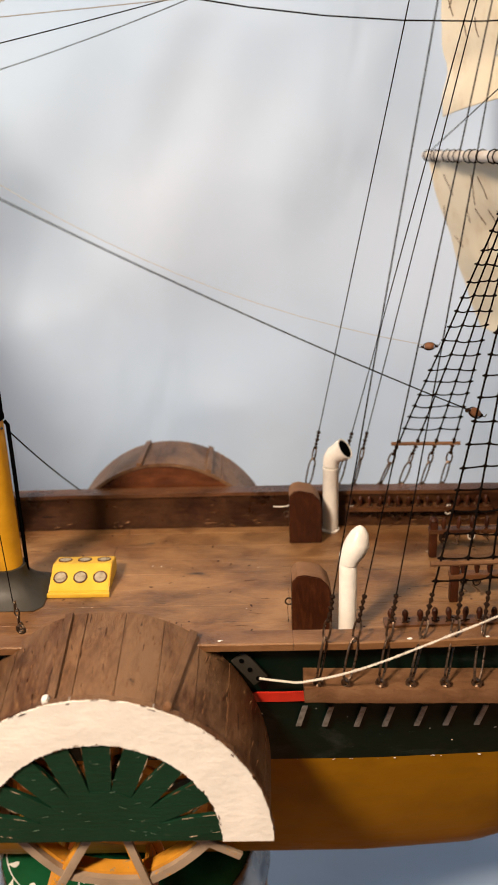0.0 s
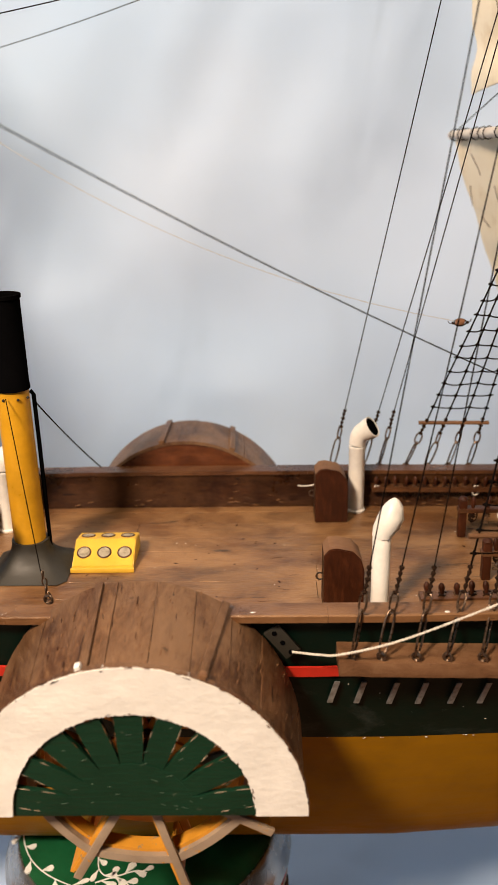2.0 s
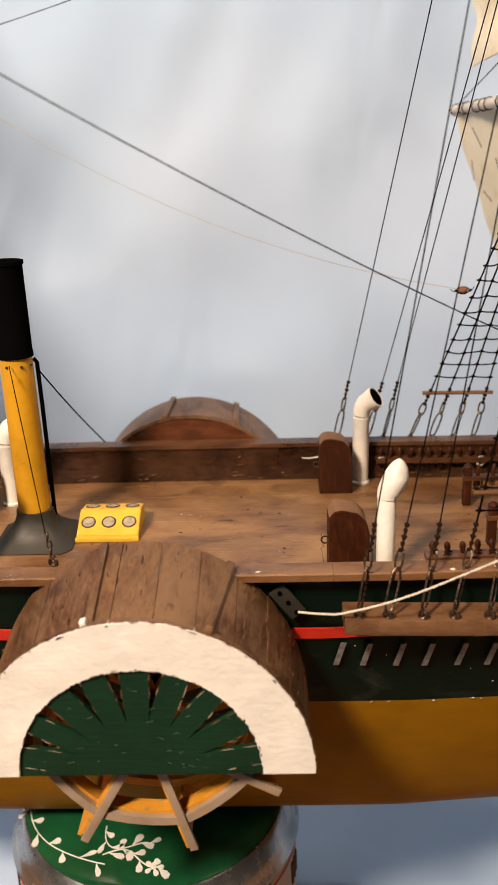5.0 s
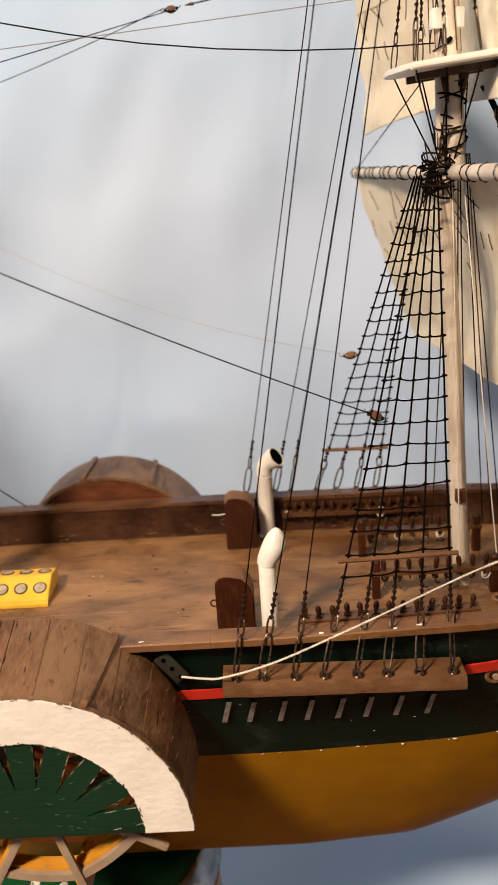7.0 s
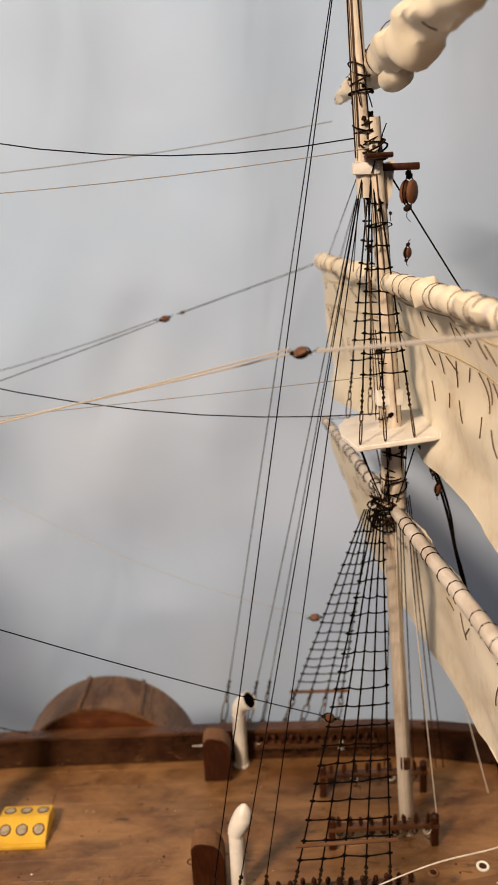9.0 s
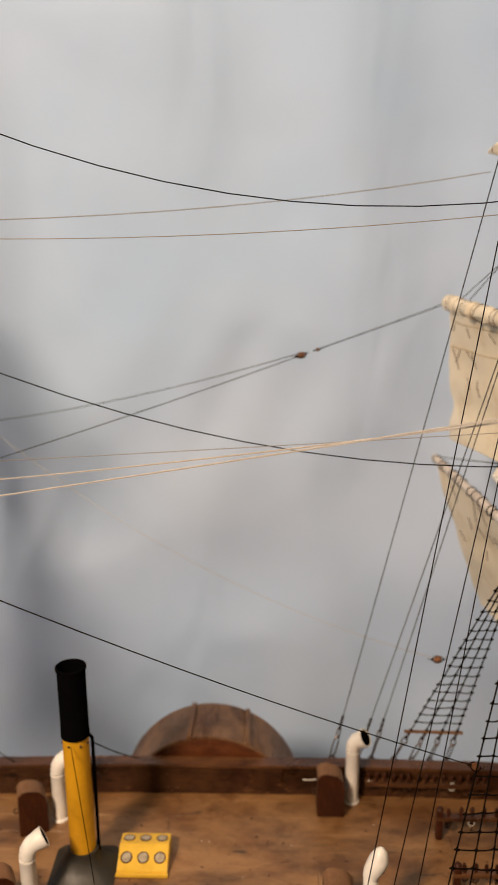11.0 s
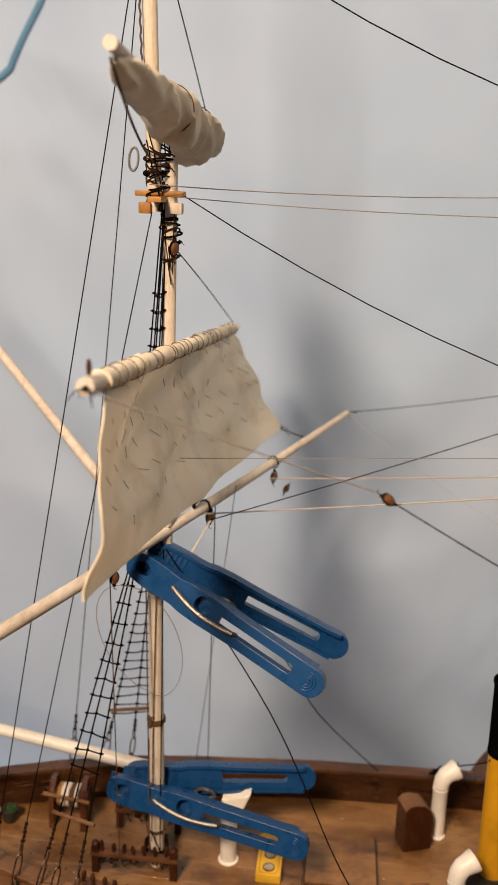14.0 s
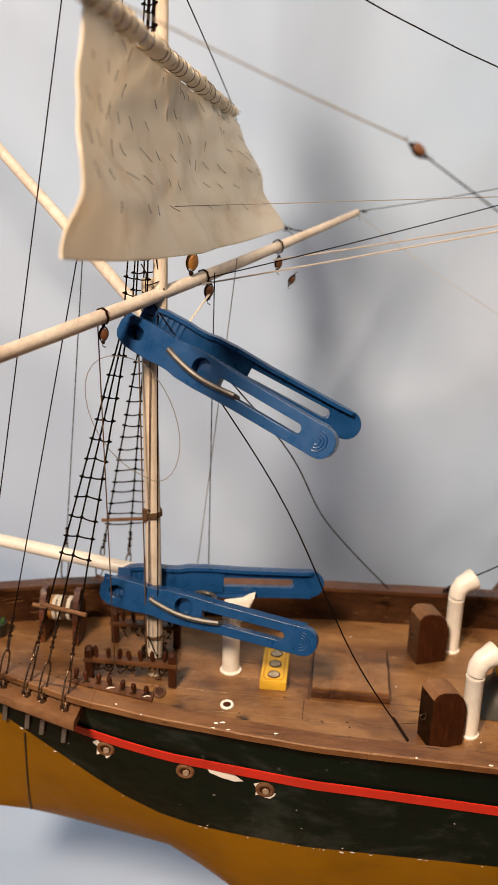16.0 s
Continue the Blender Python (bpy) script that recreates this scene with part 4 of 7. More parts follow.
def cowl_vent(x, y, copy_of=None, turn=0, h=0.030, aim=0.0, bend=76, flare=1.0):
    if copy_of is not None:
        return copy_thing(copy_of, Matrix.Translation((x, y, deck_z(x))) @ Matrix.Rotation(turn, 4, "Z"))
    v = thing("ventilator", (x, y, 0), "cream painted cowl ventilator with a dark mouth standing on deck", "ventilator", "cowl ventilators")
    bm = bmesh.new()
    lathe(bm, [(0.0040, 0.0), (0.0041, 0.0008), (0.0035, 0.0013), (0.0035, h), (0.0037, h + 0.0004), (0.0036, h + 0.001)], (x, y, 0), (0, 0, 1), 20)
    part("pipe", bm, CREAM, v)
    bm = bmesh.new()
    pts, rs = [], []
    for k in range(4):
        a = radians(bend) * k / 3
        out = 0.0046 * (1 - math.cos(a))
        pts.append(V(x + out * math.cos(aim), y + out * math.sin(aim), h + 0.0018 + 0.0066 * math.sin(a)))
        rs.append(0.0036 + 0.0006 * flare * k / 3)
    d = (pts[-1] - pts[-2]).normalized()
    pts += [pts[-1] + d * 0.0016 * flare, pts[-1] + d * 0.0034 * flare]
    rs += [0.0037 + 0.0009 * flare, 0.0037 + 0.0010 * flare]
    tube(bm, pts, rs, 20)
    part("cowl", bm, CREAM, v)
    # the cowl is closed; a black disc gives the shade of its mouth
    bm = bmesh.new()
    lathe(bm, [(0.0032 + 0.0008 * flare, 0.0), (0.0032 + 0.0008 * flare, 0.00015)], pts[-1], d, 20)
    part("mouth", bm, BLACK, v, "black disc painted as the shade inside the cowl")
    bm = bmesh.new()
    ring(bm, pts[-1], d, 0.0034 + 0.0010 * flare, 0.00040, 24, 6)
    part("lip", bm, CREAM, v)
    return v


def closed_vent(x, y, h):
    """A pipe whose cowl is a plain faceted bulb, leaning over and closed."""
    v = thing("ventilator", (x, y, 0), "cream ventilator pipe with a closed faceted bulb leaning over", "ventilator", "cowl ventilators")
    bm = bmesh.new()
    lathe(bm, [(0.0035, 0.0), (0.0036, 0.0008), (0.0031, 0.0013), (0.0031, h), (0.0030, h + 0.0002)], (x, y, 0), (0, 0, 1), 20)
    part("pipe", bm, CREAM, v)
    bm = bmesh.new()
    pts = [V(x + dx, y + 0.25 * dx, h + dz) for dx, dz in ((0, 0), (0.0002, 0.0018), (0.0019, 0.0046), (0.0033, 0.0076), (0.0038, 0.0106), (0.0039, 0.0126), (0.0039, 0.0134))]
    tube(bm, pts, [0.0035, 0.0037, 0.0043, 0.0043, 0.0032, 0.0017, 0.0005], 10)
    bmesh.ops.bevel(bm, geom=[e for e in bm.edges if not e.is_boundary and e.calc_face_angle(0) > 0.6], offset=0.0003, segments=2, affect="EDGES")
    part("cowl", bm, CREAM, v, "closed bulb-shaped cowl with soft facets")
    return v


def torn_vent():
    z0 = deck_z(-0.2163)
    v = thing("ventilator", (-0.2163, 0.0038, z0), "white ventilator pipe with a torn cowl behind a clothes peg", "ventilator", "cowl ventilators")
    bm = bmesh.new()
    lathe(bm, [(0.0046, 0.0), (0.0047, 0.0006), (0.0037, 0.0012), (0.0037, 0.0285)], (-0.2163, 0.0038, z0), (0, 0, 1), 20)
    part("pipe", bm, CREAM, v)
    bm = bmesh.new()
    prism(bm, [(-0.2195, 0.026), (-0.2115, 0.026), (-0.2065, 0.0385), (-0.2120, 0.0355), (-0.2195, 0.0345)], "y", 0.0010, 0.0066)
    bmesh.ops.bevel(bm, geom=bm.edges[:], offset=0.0005, segments=2, affect="EDGES")
    part("cowl", bm, WHITE, v, "angular white torn cowl")


def fife_rail(x0, x1, y, height, pins, label, posts=True):
    z0 = deck_z((x0 + x1) / 2)
    f = thing("fife_rail", ((x0 + x1) / 2, y, z0), label, "pin rail", "pin rails round the masts")
    for x in (x0, x1):
        bm = bmesh.new()
        box(bm, (x, y, z0 + height / 2 + 0.001), (0.0032, 0.0032, height + 0.002), None, 0.0004)
        lathe(bm, [(0.0017, 0), (0.0019, 0.0006), (0.0012, 0.0016), (0.0002, 0.002)], (x, y, z0 + height + 0.0018), (0, 0, 1), 10)
        part("post", bm, MAHOGANY, f)
    bm = bmesh.new()
    box(bm, ((x0 + x1) / 2, y, z0 + height - 0.0022), (x1 - x0 + 0.004, 0.0042, 0.0018), None, 0.0003)
    part("rail", bm, BROWN, f)
    rng = random.Random(int(abs(x0 * 1e4)))
    for k in range(pins):
        x = x0 + (x1 - x0) * (k + 0.7) / (pins + 0.4)
        pin(f, (x, y + rng.uniform(-0.0004, 0.0004), z0 + height - 0.0030), rng)


def pin(owner, at, rng, tall=0.0066):
    bm = bmesh.new()
    lathe(bm, [(0.0003, -0.0026), (0.0005, 0.0), (0.0007, 0.0016), (0.0011, tall * 0.62), (0.0009, tall * 0.86), (0.0003, tall)], at, (rng.uniform(-0.15, 0.15), rng.uniform(-0.15, 0.15), 1), 8)
    p = part("belaying_pin", bm, MAHOGANY, owner)
    if rng.random() < 0.85:
        bm = bmesh.new()
        at = Vector(at)
        pts = [at + V(math.cos(k * 1.25) * 0.0012, math.sin(k * 1.25) * 0.0012, 0.0012 - 0.00018 * k) for k in range(22)]
        tail = rng.uniform(0.004, 0.010)
        pts += [pts[-1] + V(rng.uniform(-0.002, 0.002), rng.uniform(-0.0012, 0.0012), -tail * q / 4 if q < 3 else -tail * 0.5) for q in range(1, 5)]
        tube(bm, pts, 0.00028, 5)
        part("turns_of_line", bm, BROWNROPE if rng.random() < 0.5 else DARKCORD, p)
    if rng.random() < 0.7:
        bm = bmesh.new()
        at = Vector(at)
        for q in range(rng.choice((1, 2, 2, 3))):
            wide, deep, off = rng.uniform(0.0009, 0.0020), rng.uniform(0.0022, 0.0050), rng.uniform(-0.0007, 0.0007)
            front = -0.0013 - rng.uniform(0, 0.0007)
            loop = [at + V(off + wide * math.sin(2 * math.pi * i / 14), front * (0.6 + 0.4 * math.cos(2 * math.pi * i / 14 + 2)), 0.0008 - deep * (0.5 - 0.5 * math.cos(2 * math.pi * i / 14))) for i in range(14)]
            tube(bm, loop, 0.00026, 5, closed=True)
        part("hank_of_line", bm, CORD if rng.random() < 0.15 else DARKCORD, p, "small hank of line hung on the pin")


def side_pin_rail(x0, x1, s, pins, label):
    xm = (x0 + x1) / 2
    f = thing("pin_rail", (xm, s * (beam(xm) - 0.012), rail_z(xm)), label, "pin rail", "pin rails along the bulwarks")
    rng = random.Random(int(abs(x0 * 9e4)) + s)
    inset, drop = (0.0106, 0.0) if s < 0 else (0.0098, 0.0072)
    bm = bmesh.new()
    n = 10
    rows = []
    for i in range(n + 1):
        x = x0 + (x1 - x0) * i / n
        y, z = s * (beam(x) - inset), rail_z(x) - drop
        rows.append([bm.verts.new((x, y + dy, z + dz)) for dy, dz in ((-0.0026, -0.0012), (0.0026, -0.0012), (0.0026, 0.0007), (-0.0026, 0.0007))])
    for a, b in zip(rows, rows[1:]):
        for k in range(4):
            bm.faces.new((a[k], b[k], b[(k + 1) % 4], a[(k + 1) % 4]))
    bm.faces.new(rows[0])
    bm.faces.new(rows[-1])
    part("rail", bm, BROWN, f)
    for k in range(pins):
        x = x0 + (x1 - x0) * (k + 0.5) / pins
        pin(f, (x, s * (beam(x) - inset), rail_z(x) + 0.0002 - drop), rng, 0.0050)


def ring_bolt(x, y, z, axis, radius, mat, label, r=0.0006, eye=True):
    o = thing("ring", (x, y, z), label, "ring", "round fittings of the hull")
    bm = bmesh.new()
    ring(bm, (x, y, z), axis, radius, r, 22, 8)
    part("rim", bm, mat, o)
    # no hole is cut: a dark disc fills the rim as its shade
    bm = bmesh.new()
    lathe(bm, [(radius * 0.9, -0.0004), (radius * 0.9, 0.0002)], (x, y, z), axis, 18)
    part("opening", bm, MAHOGANY, o, "dark disc painted as the shade in the hole")


def porthole(x, z, label, patch=True):
    y = -side(x, z) - 0.0004
    o = thing("porthole", (x, y, z), label, "porthole", "portholes in the topsides")
    bm = bmesh.new()
    ring(bm, (x, y, z), (0, 1, 0.15), 0.0028, 0.0009, 22, 8)
    part("rim", bm, DUSTY, o)
    # dark disc round the plug, colouring in the shade of an uncut port
    bm = bmesh.new()
    lathe(bm, [(0.0026, -0.0004), (0.0026, 0.0003)], (x, y, z), (0, 1, 0.15), 18)
    part("opening", bm, MAHOGANY, o)
    bm = bmesh.new()
    lathe(bm, [(0.0012, -0.0002), (0.0013, 0.0004), (0.0008, 0.0009)], (x + 0.0003, y - 0.0008, z - 0.0004), (0, 1, 0.1), 10)
    part("plug", bm, BARE, o, "pale bare wooden plug")
    if patch:
        rng = random.Random(int(abs(x) * 1e4))
        bm = bmesh.new()
        pts = []
        for i in range(16):
            a = 2 * math.pi * i / 16
            r = 0.0040 + rng.uniform(-0.0011, 0.0018)
            pts.append((x + r * math.cos(a), z + r * math.sin(a) * 0.9))
        prism(bm, pts, "y", y + 0.0002, y + 0.0014)
        part("chipped_paint", bm, WHITE, o, "chipped white paint round the port")


def white_patch():
    x, z = -0.2115, -0.0095
    y = -side(x, z)
    bm = bmesh.new()
    pts = [(-0.0066, 0.0010), (-0.0035, 0.0022), (0.002, 0.0018), (0.0062, 0.0006), (0.0070, -0.0014), (0.0035, -0.0023), (-0.0015, -0.0016), (-0.0058, -0.0004)]
    prism(bm, [(x + u, z + v - 0.12 * u) for u, v in pts], "y", y - 0.0006, y + 0.001)
    part("bare_patch", bm, WHITE, hull, "bare whitish filler patch")


def channel(x0, x1, side_sign, eyes, z_at, label, wide=0.0115, inset=0.0040, thick=0.0040):
    """The plank outside the hull that carries the shrouds' chains, with its iron eyes and straps."""
    def outer(x):
        return beam(x) - 0.0045
    c = thing("channel", ((x0 + x1) / 2, side_sign * outer((x0 + x1) / 2), z_at((x0 + x1) / 2)), label, "channel", "channels for the shrouds")
    bm = bmesh.new()
    n = 16
    rows = []
    for i in range(n + 1):
        x = x0 + (x1 - x0) * i / n
        o, z = outer(x) - 0.002, z_at(x)
        e = 0.0004 * noise.noise(V(x * 200, 0, side_sign))
        rows.append([bm.verts.new((x, side_sign * (o + d), z + h)) for d, h in ((0, -thick), (wide + e, -thick), (wide + 0.0004 + e, -0.5 * thick), (wide - 0.0002 + e, 0.0009), (0, 0.0012))])
    for a, b in zip(rows, rows[1:]):
        for k in range(5):
            bm.faces.new((a[k], b[k], b[(k + 1) % 5], a[(k + 1) % 5]))
    bm.faces.new(rows[0])
    bm.faces.new(rows[-1])
    part("channel_board", bm, DUSTY if side_sign < 0 else BROWN, c)
    rng = random.Random(int(abs(x0) * 1e4))
    for x in eyes:
        y, z = side_sign * (outer(x) + wide - inset), z_at(x) + 0.0012
        bm = bmesh.new()
        ring(bm, (x, y, z + 0.0010), (0.5, 1, 0), 0.0013, 0.00055, 14, 6)
        part("eye_bolt", bm, IRON, c)
        if side_sign < 0:
            xs = x - 0.0058
            zt, zb = z_at(x) - 0.0150, z_at(x) - 0.0245
            bm = bmesh.new()
            vs = []
            for dz, dx in ((zt, 0.0022), (zb, 0.0)):
                yy = -side(xs + dx, dz) - 0.0012
                for w in (-0.0009, 0.0009):
                    for t in (0.0, -0.0006):
                        vs.append(bm.verts.new((xs + dx + w, yy + t, dz)))
            bmesh.ops.convex_hull(bm, input=vs)
            part("strap", bm, PLATE, c, "scuffed grey metal strap")


def chain_to(bm_list, foot, head, rng, scale=1.0):
    """Two wire links and a twist of wire between an eye and the foot of a shroud; returns where the rope begins."""
    foot, head = Vector(foot), Vector(head)
    d = (head - foot).normalized()
    sideways = d.cross(V(0, 1, 0)).normalized()
    p = foot
    for k, (lng, wid) in enumerate(((0.0145 * scale, 0.0016 * scale), (0.0062 * scale, 0.0013 * scale))):
        a = rng.uniform(0.2, 1.2)
        w = (Matrix.Rotation(a + k * 1.4, 3, d) @ sideways)
        nor = d.cross(w).normalized()
        bm = bmesh.new()
        mid = p + d * (lng / 2)
        pts = []
        for i in range(20):
            t = 2 * math.pi * i / 20
            c, s = math.cos(t), math.sin(t)
            pts.append(mid + d * (lng / 2) * math.copysign(abs(c) ** 0.7, c) + w * wid * math.copysign(abs(s) ** 0.8, s))
        tube(bm, pts, 0.00038 * min(1.0, scale + 0.1), 6, closed=True)
        bm_list.append(("chain_link", bm, IRON))
        p = p + d * (lng - 0.0006)
    bm = bmesh.new()
    pts = [p + d * (0.0007 * i) + V(rng.uniform(-1, 1), 0, 0) * 0.00012 for i in range(14)]
    tube(bm, pts, [(0.00055 + 0.00025 * math.sin(i * 2.1) + (0.0003 if i in (1, 7, 12) else 0.0)) * min(1.0, scale + 0.1) for i in range(14)], 6)
    bm_list.append(("seizing", bm, DARKCORD))
    return p + d * 0.0088


def shroud_gang(name, feet, head, rungs, label, step=0.0066, first=0.0, spreader=None, r=0.00035, mat_low=True, stop=0.93, links=1.0):
    """A set of shrouds from feet to one head, with ratlines knotted across them."""
    g = thing(name, feet[len(feet) // 2], label, "rigging", "shrouds of the masts")
    rng = random.Random(len(label) + int(abs(feet[0][0]) * 1e4))
    lines = []
    for i, f in enumerate(feet):
        h = Vector(head) + V((i - (len(feet) - 1) / 2) * 0.0008, 0, 0)
        pieces = []
        start = chain_to(pieces, f, h, rng, links) if mat_low else Vector(f)
        for nm, bm, mt in pieces:
            part(nm, bm, mt, g)
        bm = bmesh.new()
        tube(bm, [start.lerp(h, k / 8) + V(rng.uniform(-1, 1), 0, 0) * 0.00012 for k in range(9)], r, 5)
        part("shroud", bm, ROPE, g)
        lines.append((start, h))
    if spreader is not None:
        a, b = lines[0], lines[-1]
        za = spreader
        p = a[0].lerp(a[1], (za - a[0].z) / (a[1].z - a[0].z))
        q = b[0].lerp(b[1], (za - b[0].z) / (b[1].z - b[0].z))
        e = (q - p).normalized() * 0.003
        bm = bmesh.new()
        tube(bm, [p - e, q + e], 0.00085, 8)
        part("spreader", bm, DUSTY, g, "thin wooden spreader bar")
    if rungs:
        z0 = max(s.z for s, h in lines) + first
        z1 = lines[0][1].z
        k = 0
        z = z0
        while z < z0 + (z1 - z0) * stop and k < rungs:
            pts = []
            for s, h in lines:
                u = (z + rng.uniform(-0.0005, 0.0005) - s.z) / (h.z - s.z)
                pts.append(s.lerp(h, u))
            bm = bmesh.new()
            fine, thick = [], []
            for p, q in zip(pts, pts[1:]):
                seg = hang(p, q, rng.uniform(0.0001, 0.0006), 6)
                seg = [seg[0], seg[0].lerp(seg[1], 0.35)] + seg[1:-1] + [seg[-1].lerp(seg[-2], 0.35), seg[-1]]
                wide = [0.0010 * rng.uniform(0.75, 1.2), 0.00050] + [r * 0.85] * 5 + [0.00050, 0.0010]
                fine += seg[(1 if fine else 0):]
                thick += wide[(1 if thick else 0):]
            d = (pts[-1] - pts[0]).normalized()
            fine = [fine[0] - d * 0.0012, fine[0] - d * 0.0004] + fine + [fine[-1] + d * 0.0004, fine[-1] + d * 0.0012]
            thick = [r * 0.8, 0.0005] + thick + [0.0005, r * 0.8]
            tube(bm, fine, thick, 6)
            part("ratline", bm, ROPE, g)
            z += step * rng.uniform(0.9, 1.1)
            k += 1
    return g


def block(at, axis=(0, 0, 1), size=0.0042, label="small varnished wooden pulley block", mat=None):
    o = thing("pulley_block", at, label, "pulley block", "pulley blocks in the rigging")
    size *= 0.68
    d = Vector(axis).normalized()
    u, w = basis(d)
    bm = bmesh.new()
    prof = [(0.02, -0.5), (0.2, -0.46), (0.36, -0.25), (0.4, 0.0), (0.34, 0.25), (0.2, 0.44), (0.02, 0.5)]
    for s in (-1, 1):
        rows = []
        for rr, hh in prof:
            rows.append([bm.verts.new(Vector(at) + d * hh * size + u * math.cos(2 * math.pi * j / 12) * rr * size + w * (0.15 * math.sin(2 * math.pi * j / 12) * rr / 0.4 + 0.17 * s) * size) for j in range(12)])
        for a, b in zip(rows, rows[1:]):
            for j in range(12):
                bm.faces.new((a[j], a[(j + 1) % 12], b[(j + 1) % 12], b[j]))
        bm.faces.new(rows[0])
        bm.faces.new(rows[-1])
    part("shell", bm, mat or BLOCK, o)
    bm = bmesh.new()
    lathe(bm, [(0.24 * size, -0.1 * size), (0.2 * size, 0), (0.24 * size, 0.1 * size)], at, w, 14)
    part("sheave", bm, IRON, o)
    for s in (-1, 1):
        bm = bmesh.new()
        p = Vector(at) + d * s * 0.7 * size
        knot(bm, p, 0.17 * size)
        tube(bm, [p, p + d * s * 0.35 * size, p + d * s * 0.5 * size + u * 0.3 * size], 0.00018, 4)
        part("knot", bm, DARKCORD, o)
    bm = bmesh.new()
    pts = [Vector(at) + d * 0.62 * size * math.cos(2 * math.pi * i / 18) + u * 0.44 * size * math.sin(2 * math.pi * i / 18) for i in range(18)]
    tube(bm, pts, 0.00026, 5, closed=True)
    part("strop", bm, ROPE, o)
    return o


funnel()
skylight()
small_skylight()
hatch()
B0 = bollard(0.0156, -0.0300)
for bx, by, bt in ((0.0172, 0.0435, 0.0), (-0.1310, -0.0290, 0.38), (-0.1315, 0.0275, 0.34)):
    bollard(bx, by, B0, bt)
closed_vent(0.0280, -0.0345, 0.0288)
V0 = cowl_vent(0.0288, 0.0510, h=0.0292)
V0.rotation_euler = (0, 0, -0.45)
V1 = cowl_vent(-0.1194, -0.0245, h=0.0256, bend=88)
V1.rotation_euler = (0, 0, 0.42)
cowl_vent(-0.1198, 0.0345, V1, 0.40)
torn_vent()
fife_rail(0.0700, 0.1160, -0.0120, 0.0130, 9, "dark wooden fife rail with belaying pins before the foremast")
fife_rail(0.0690, 0.1180, 0.0240, 0.0140, 8, "dark wooden fife rail with belaying pins behind the foremast")
fife_rail(-0.2735, -0.2385, -0.0125, 0.0125, 7, "dark wooden fife rail with belaying pins before the mainmast")
fife_rail(-0.2700, -0.2420, 0.0165, 0.0125, 5, "dark wooden fife rail with belaying pins behind the mainmast")
side_pin_rail(0.0380, 0.1000, -1, 13, "brown rail of stub pins inside the bulwark beside the fore shrouds")
side_pin_rail(0.0360, 0.1000, 1, 15, "brown rail of stub pins on the far bulwark by the foremast")
side_pin_rail(-0.2740, -0.2400, -1, 7, "raised brown pin rail beside the main shrouds")
side_pin_rail(-0.2620, -0.2250, 1, 8, "brown rail of stub pins on the far bulwark by the mainmast")
ring_bolt(-0.2119, -0.0433, rail_z(-0.212) + 0.0006, (0, -0.1, 1), 0.0020, WHITE, "white rimmed round fairlead set in the rail")
ring_bolt(-0.2379, -0.0407, rail_z(-0.238) + 0.0012, (0.2, -0.5, 1), 0.0020, BROWN, "brown rimmed round fairlead at the rail's end")
ring_bolt(0.1078, -0.0478, rail_z(0.108) + 0.0006, (0, -0.1, 1), 0.0018, DUSTY, "dusty rimmed round fairlead set in the rail")
ring_bolt(0.1283, -0.0459, rail_z(0.128) + 0.0006, (0, -0.1, 1), 0.0021, WHITE, "white rimmed round fairlead set in the rail")
for px_, pz_, chipped in ((-0.2597, -0.0098, True), (-0.2272, -0.0122, False), (-0.1961, -0.0135, True), (0.1060, -0.0105, False)):
    porthole(px_, pz_, "round brown porthole with a pale plug, in chipped white paint" if chipped else "round brown porthole with a pale plug in the green topsides", chipped)
white_patch()


# ---------------------------------------------------------------- masts, yards and sails
def spar(name, pts, rs, mat, parent, label="", n=14):
    bm = bmesh.new()
    p = [Vector(pts[0]).lerp(Vector(pts[-1]), i / 8) for i in range(9)] if len(pts) == 2 else [Vector(q) for q in pts]
    r = [rs[0] + (rs[-1] - rs[0]) * i / (len(p) - 1) for i in range(len(p))] if len(rs) == 2 else rs
    tube(bm, p, r, n)
    return part(name, bm, mat, parent, label)


def lashing(owner, a, b, at, r, turns=5, mat=None):
    """A few turns of cord round a spar."""
    a, b = Vector(a), Vector(b)
    d = (b - a).normalized()
    u, w = basis(d)
    c = a.lerp(b, at)
    bm = bmesh.new()
    pts = [c + d * (0.0005 * (i / 8 - turns / 2)) + (u * math.cos(2 * math.pi * i / 8) + w * math.sin(2 * math.pi * i / 8)) * (r + 0.0002) for i in range(8 * turns + 1)]
    tube(bm, pts, 0.00028, 5)
    part("lashing", bm, mat or ROPE, owner)


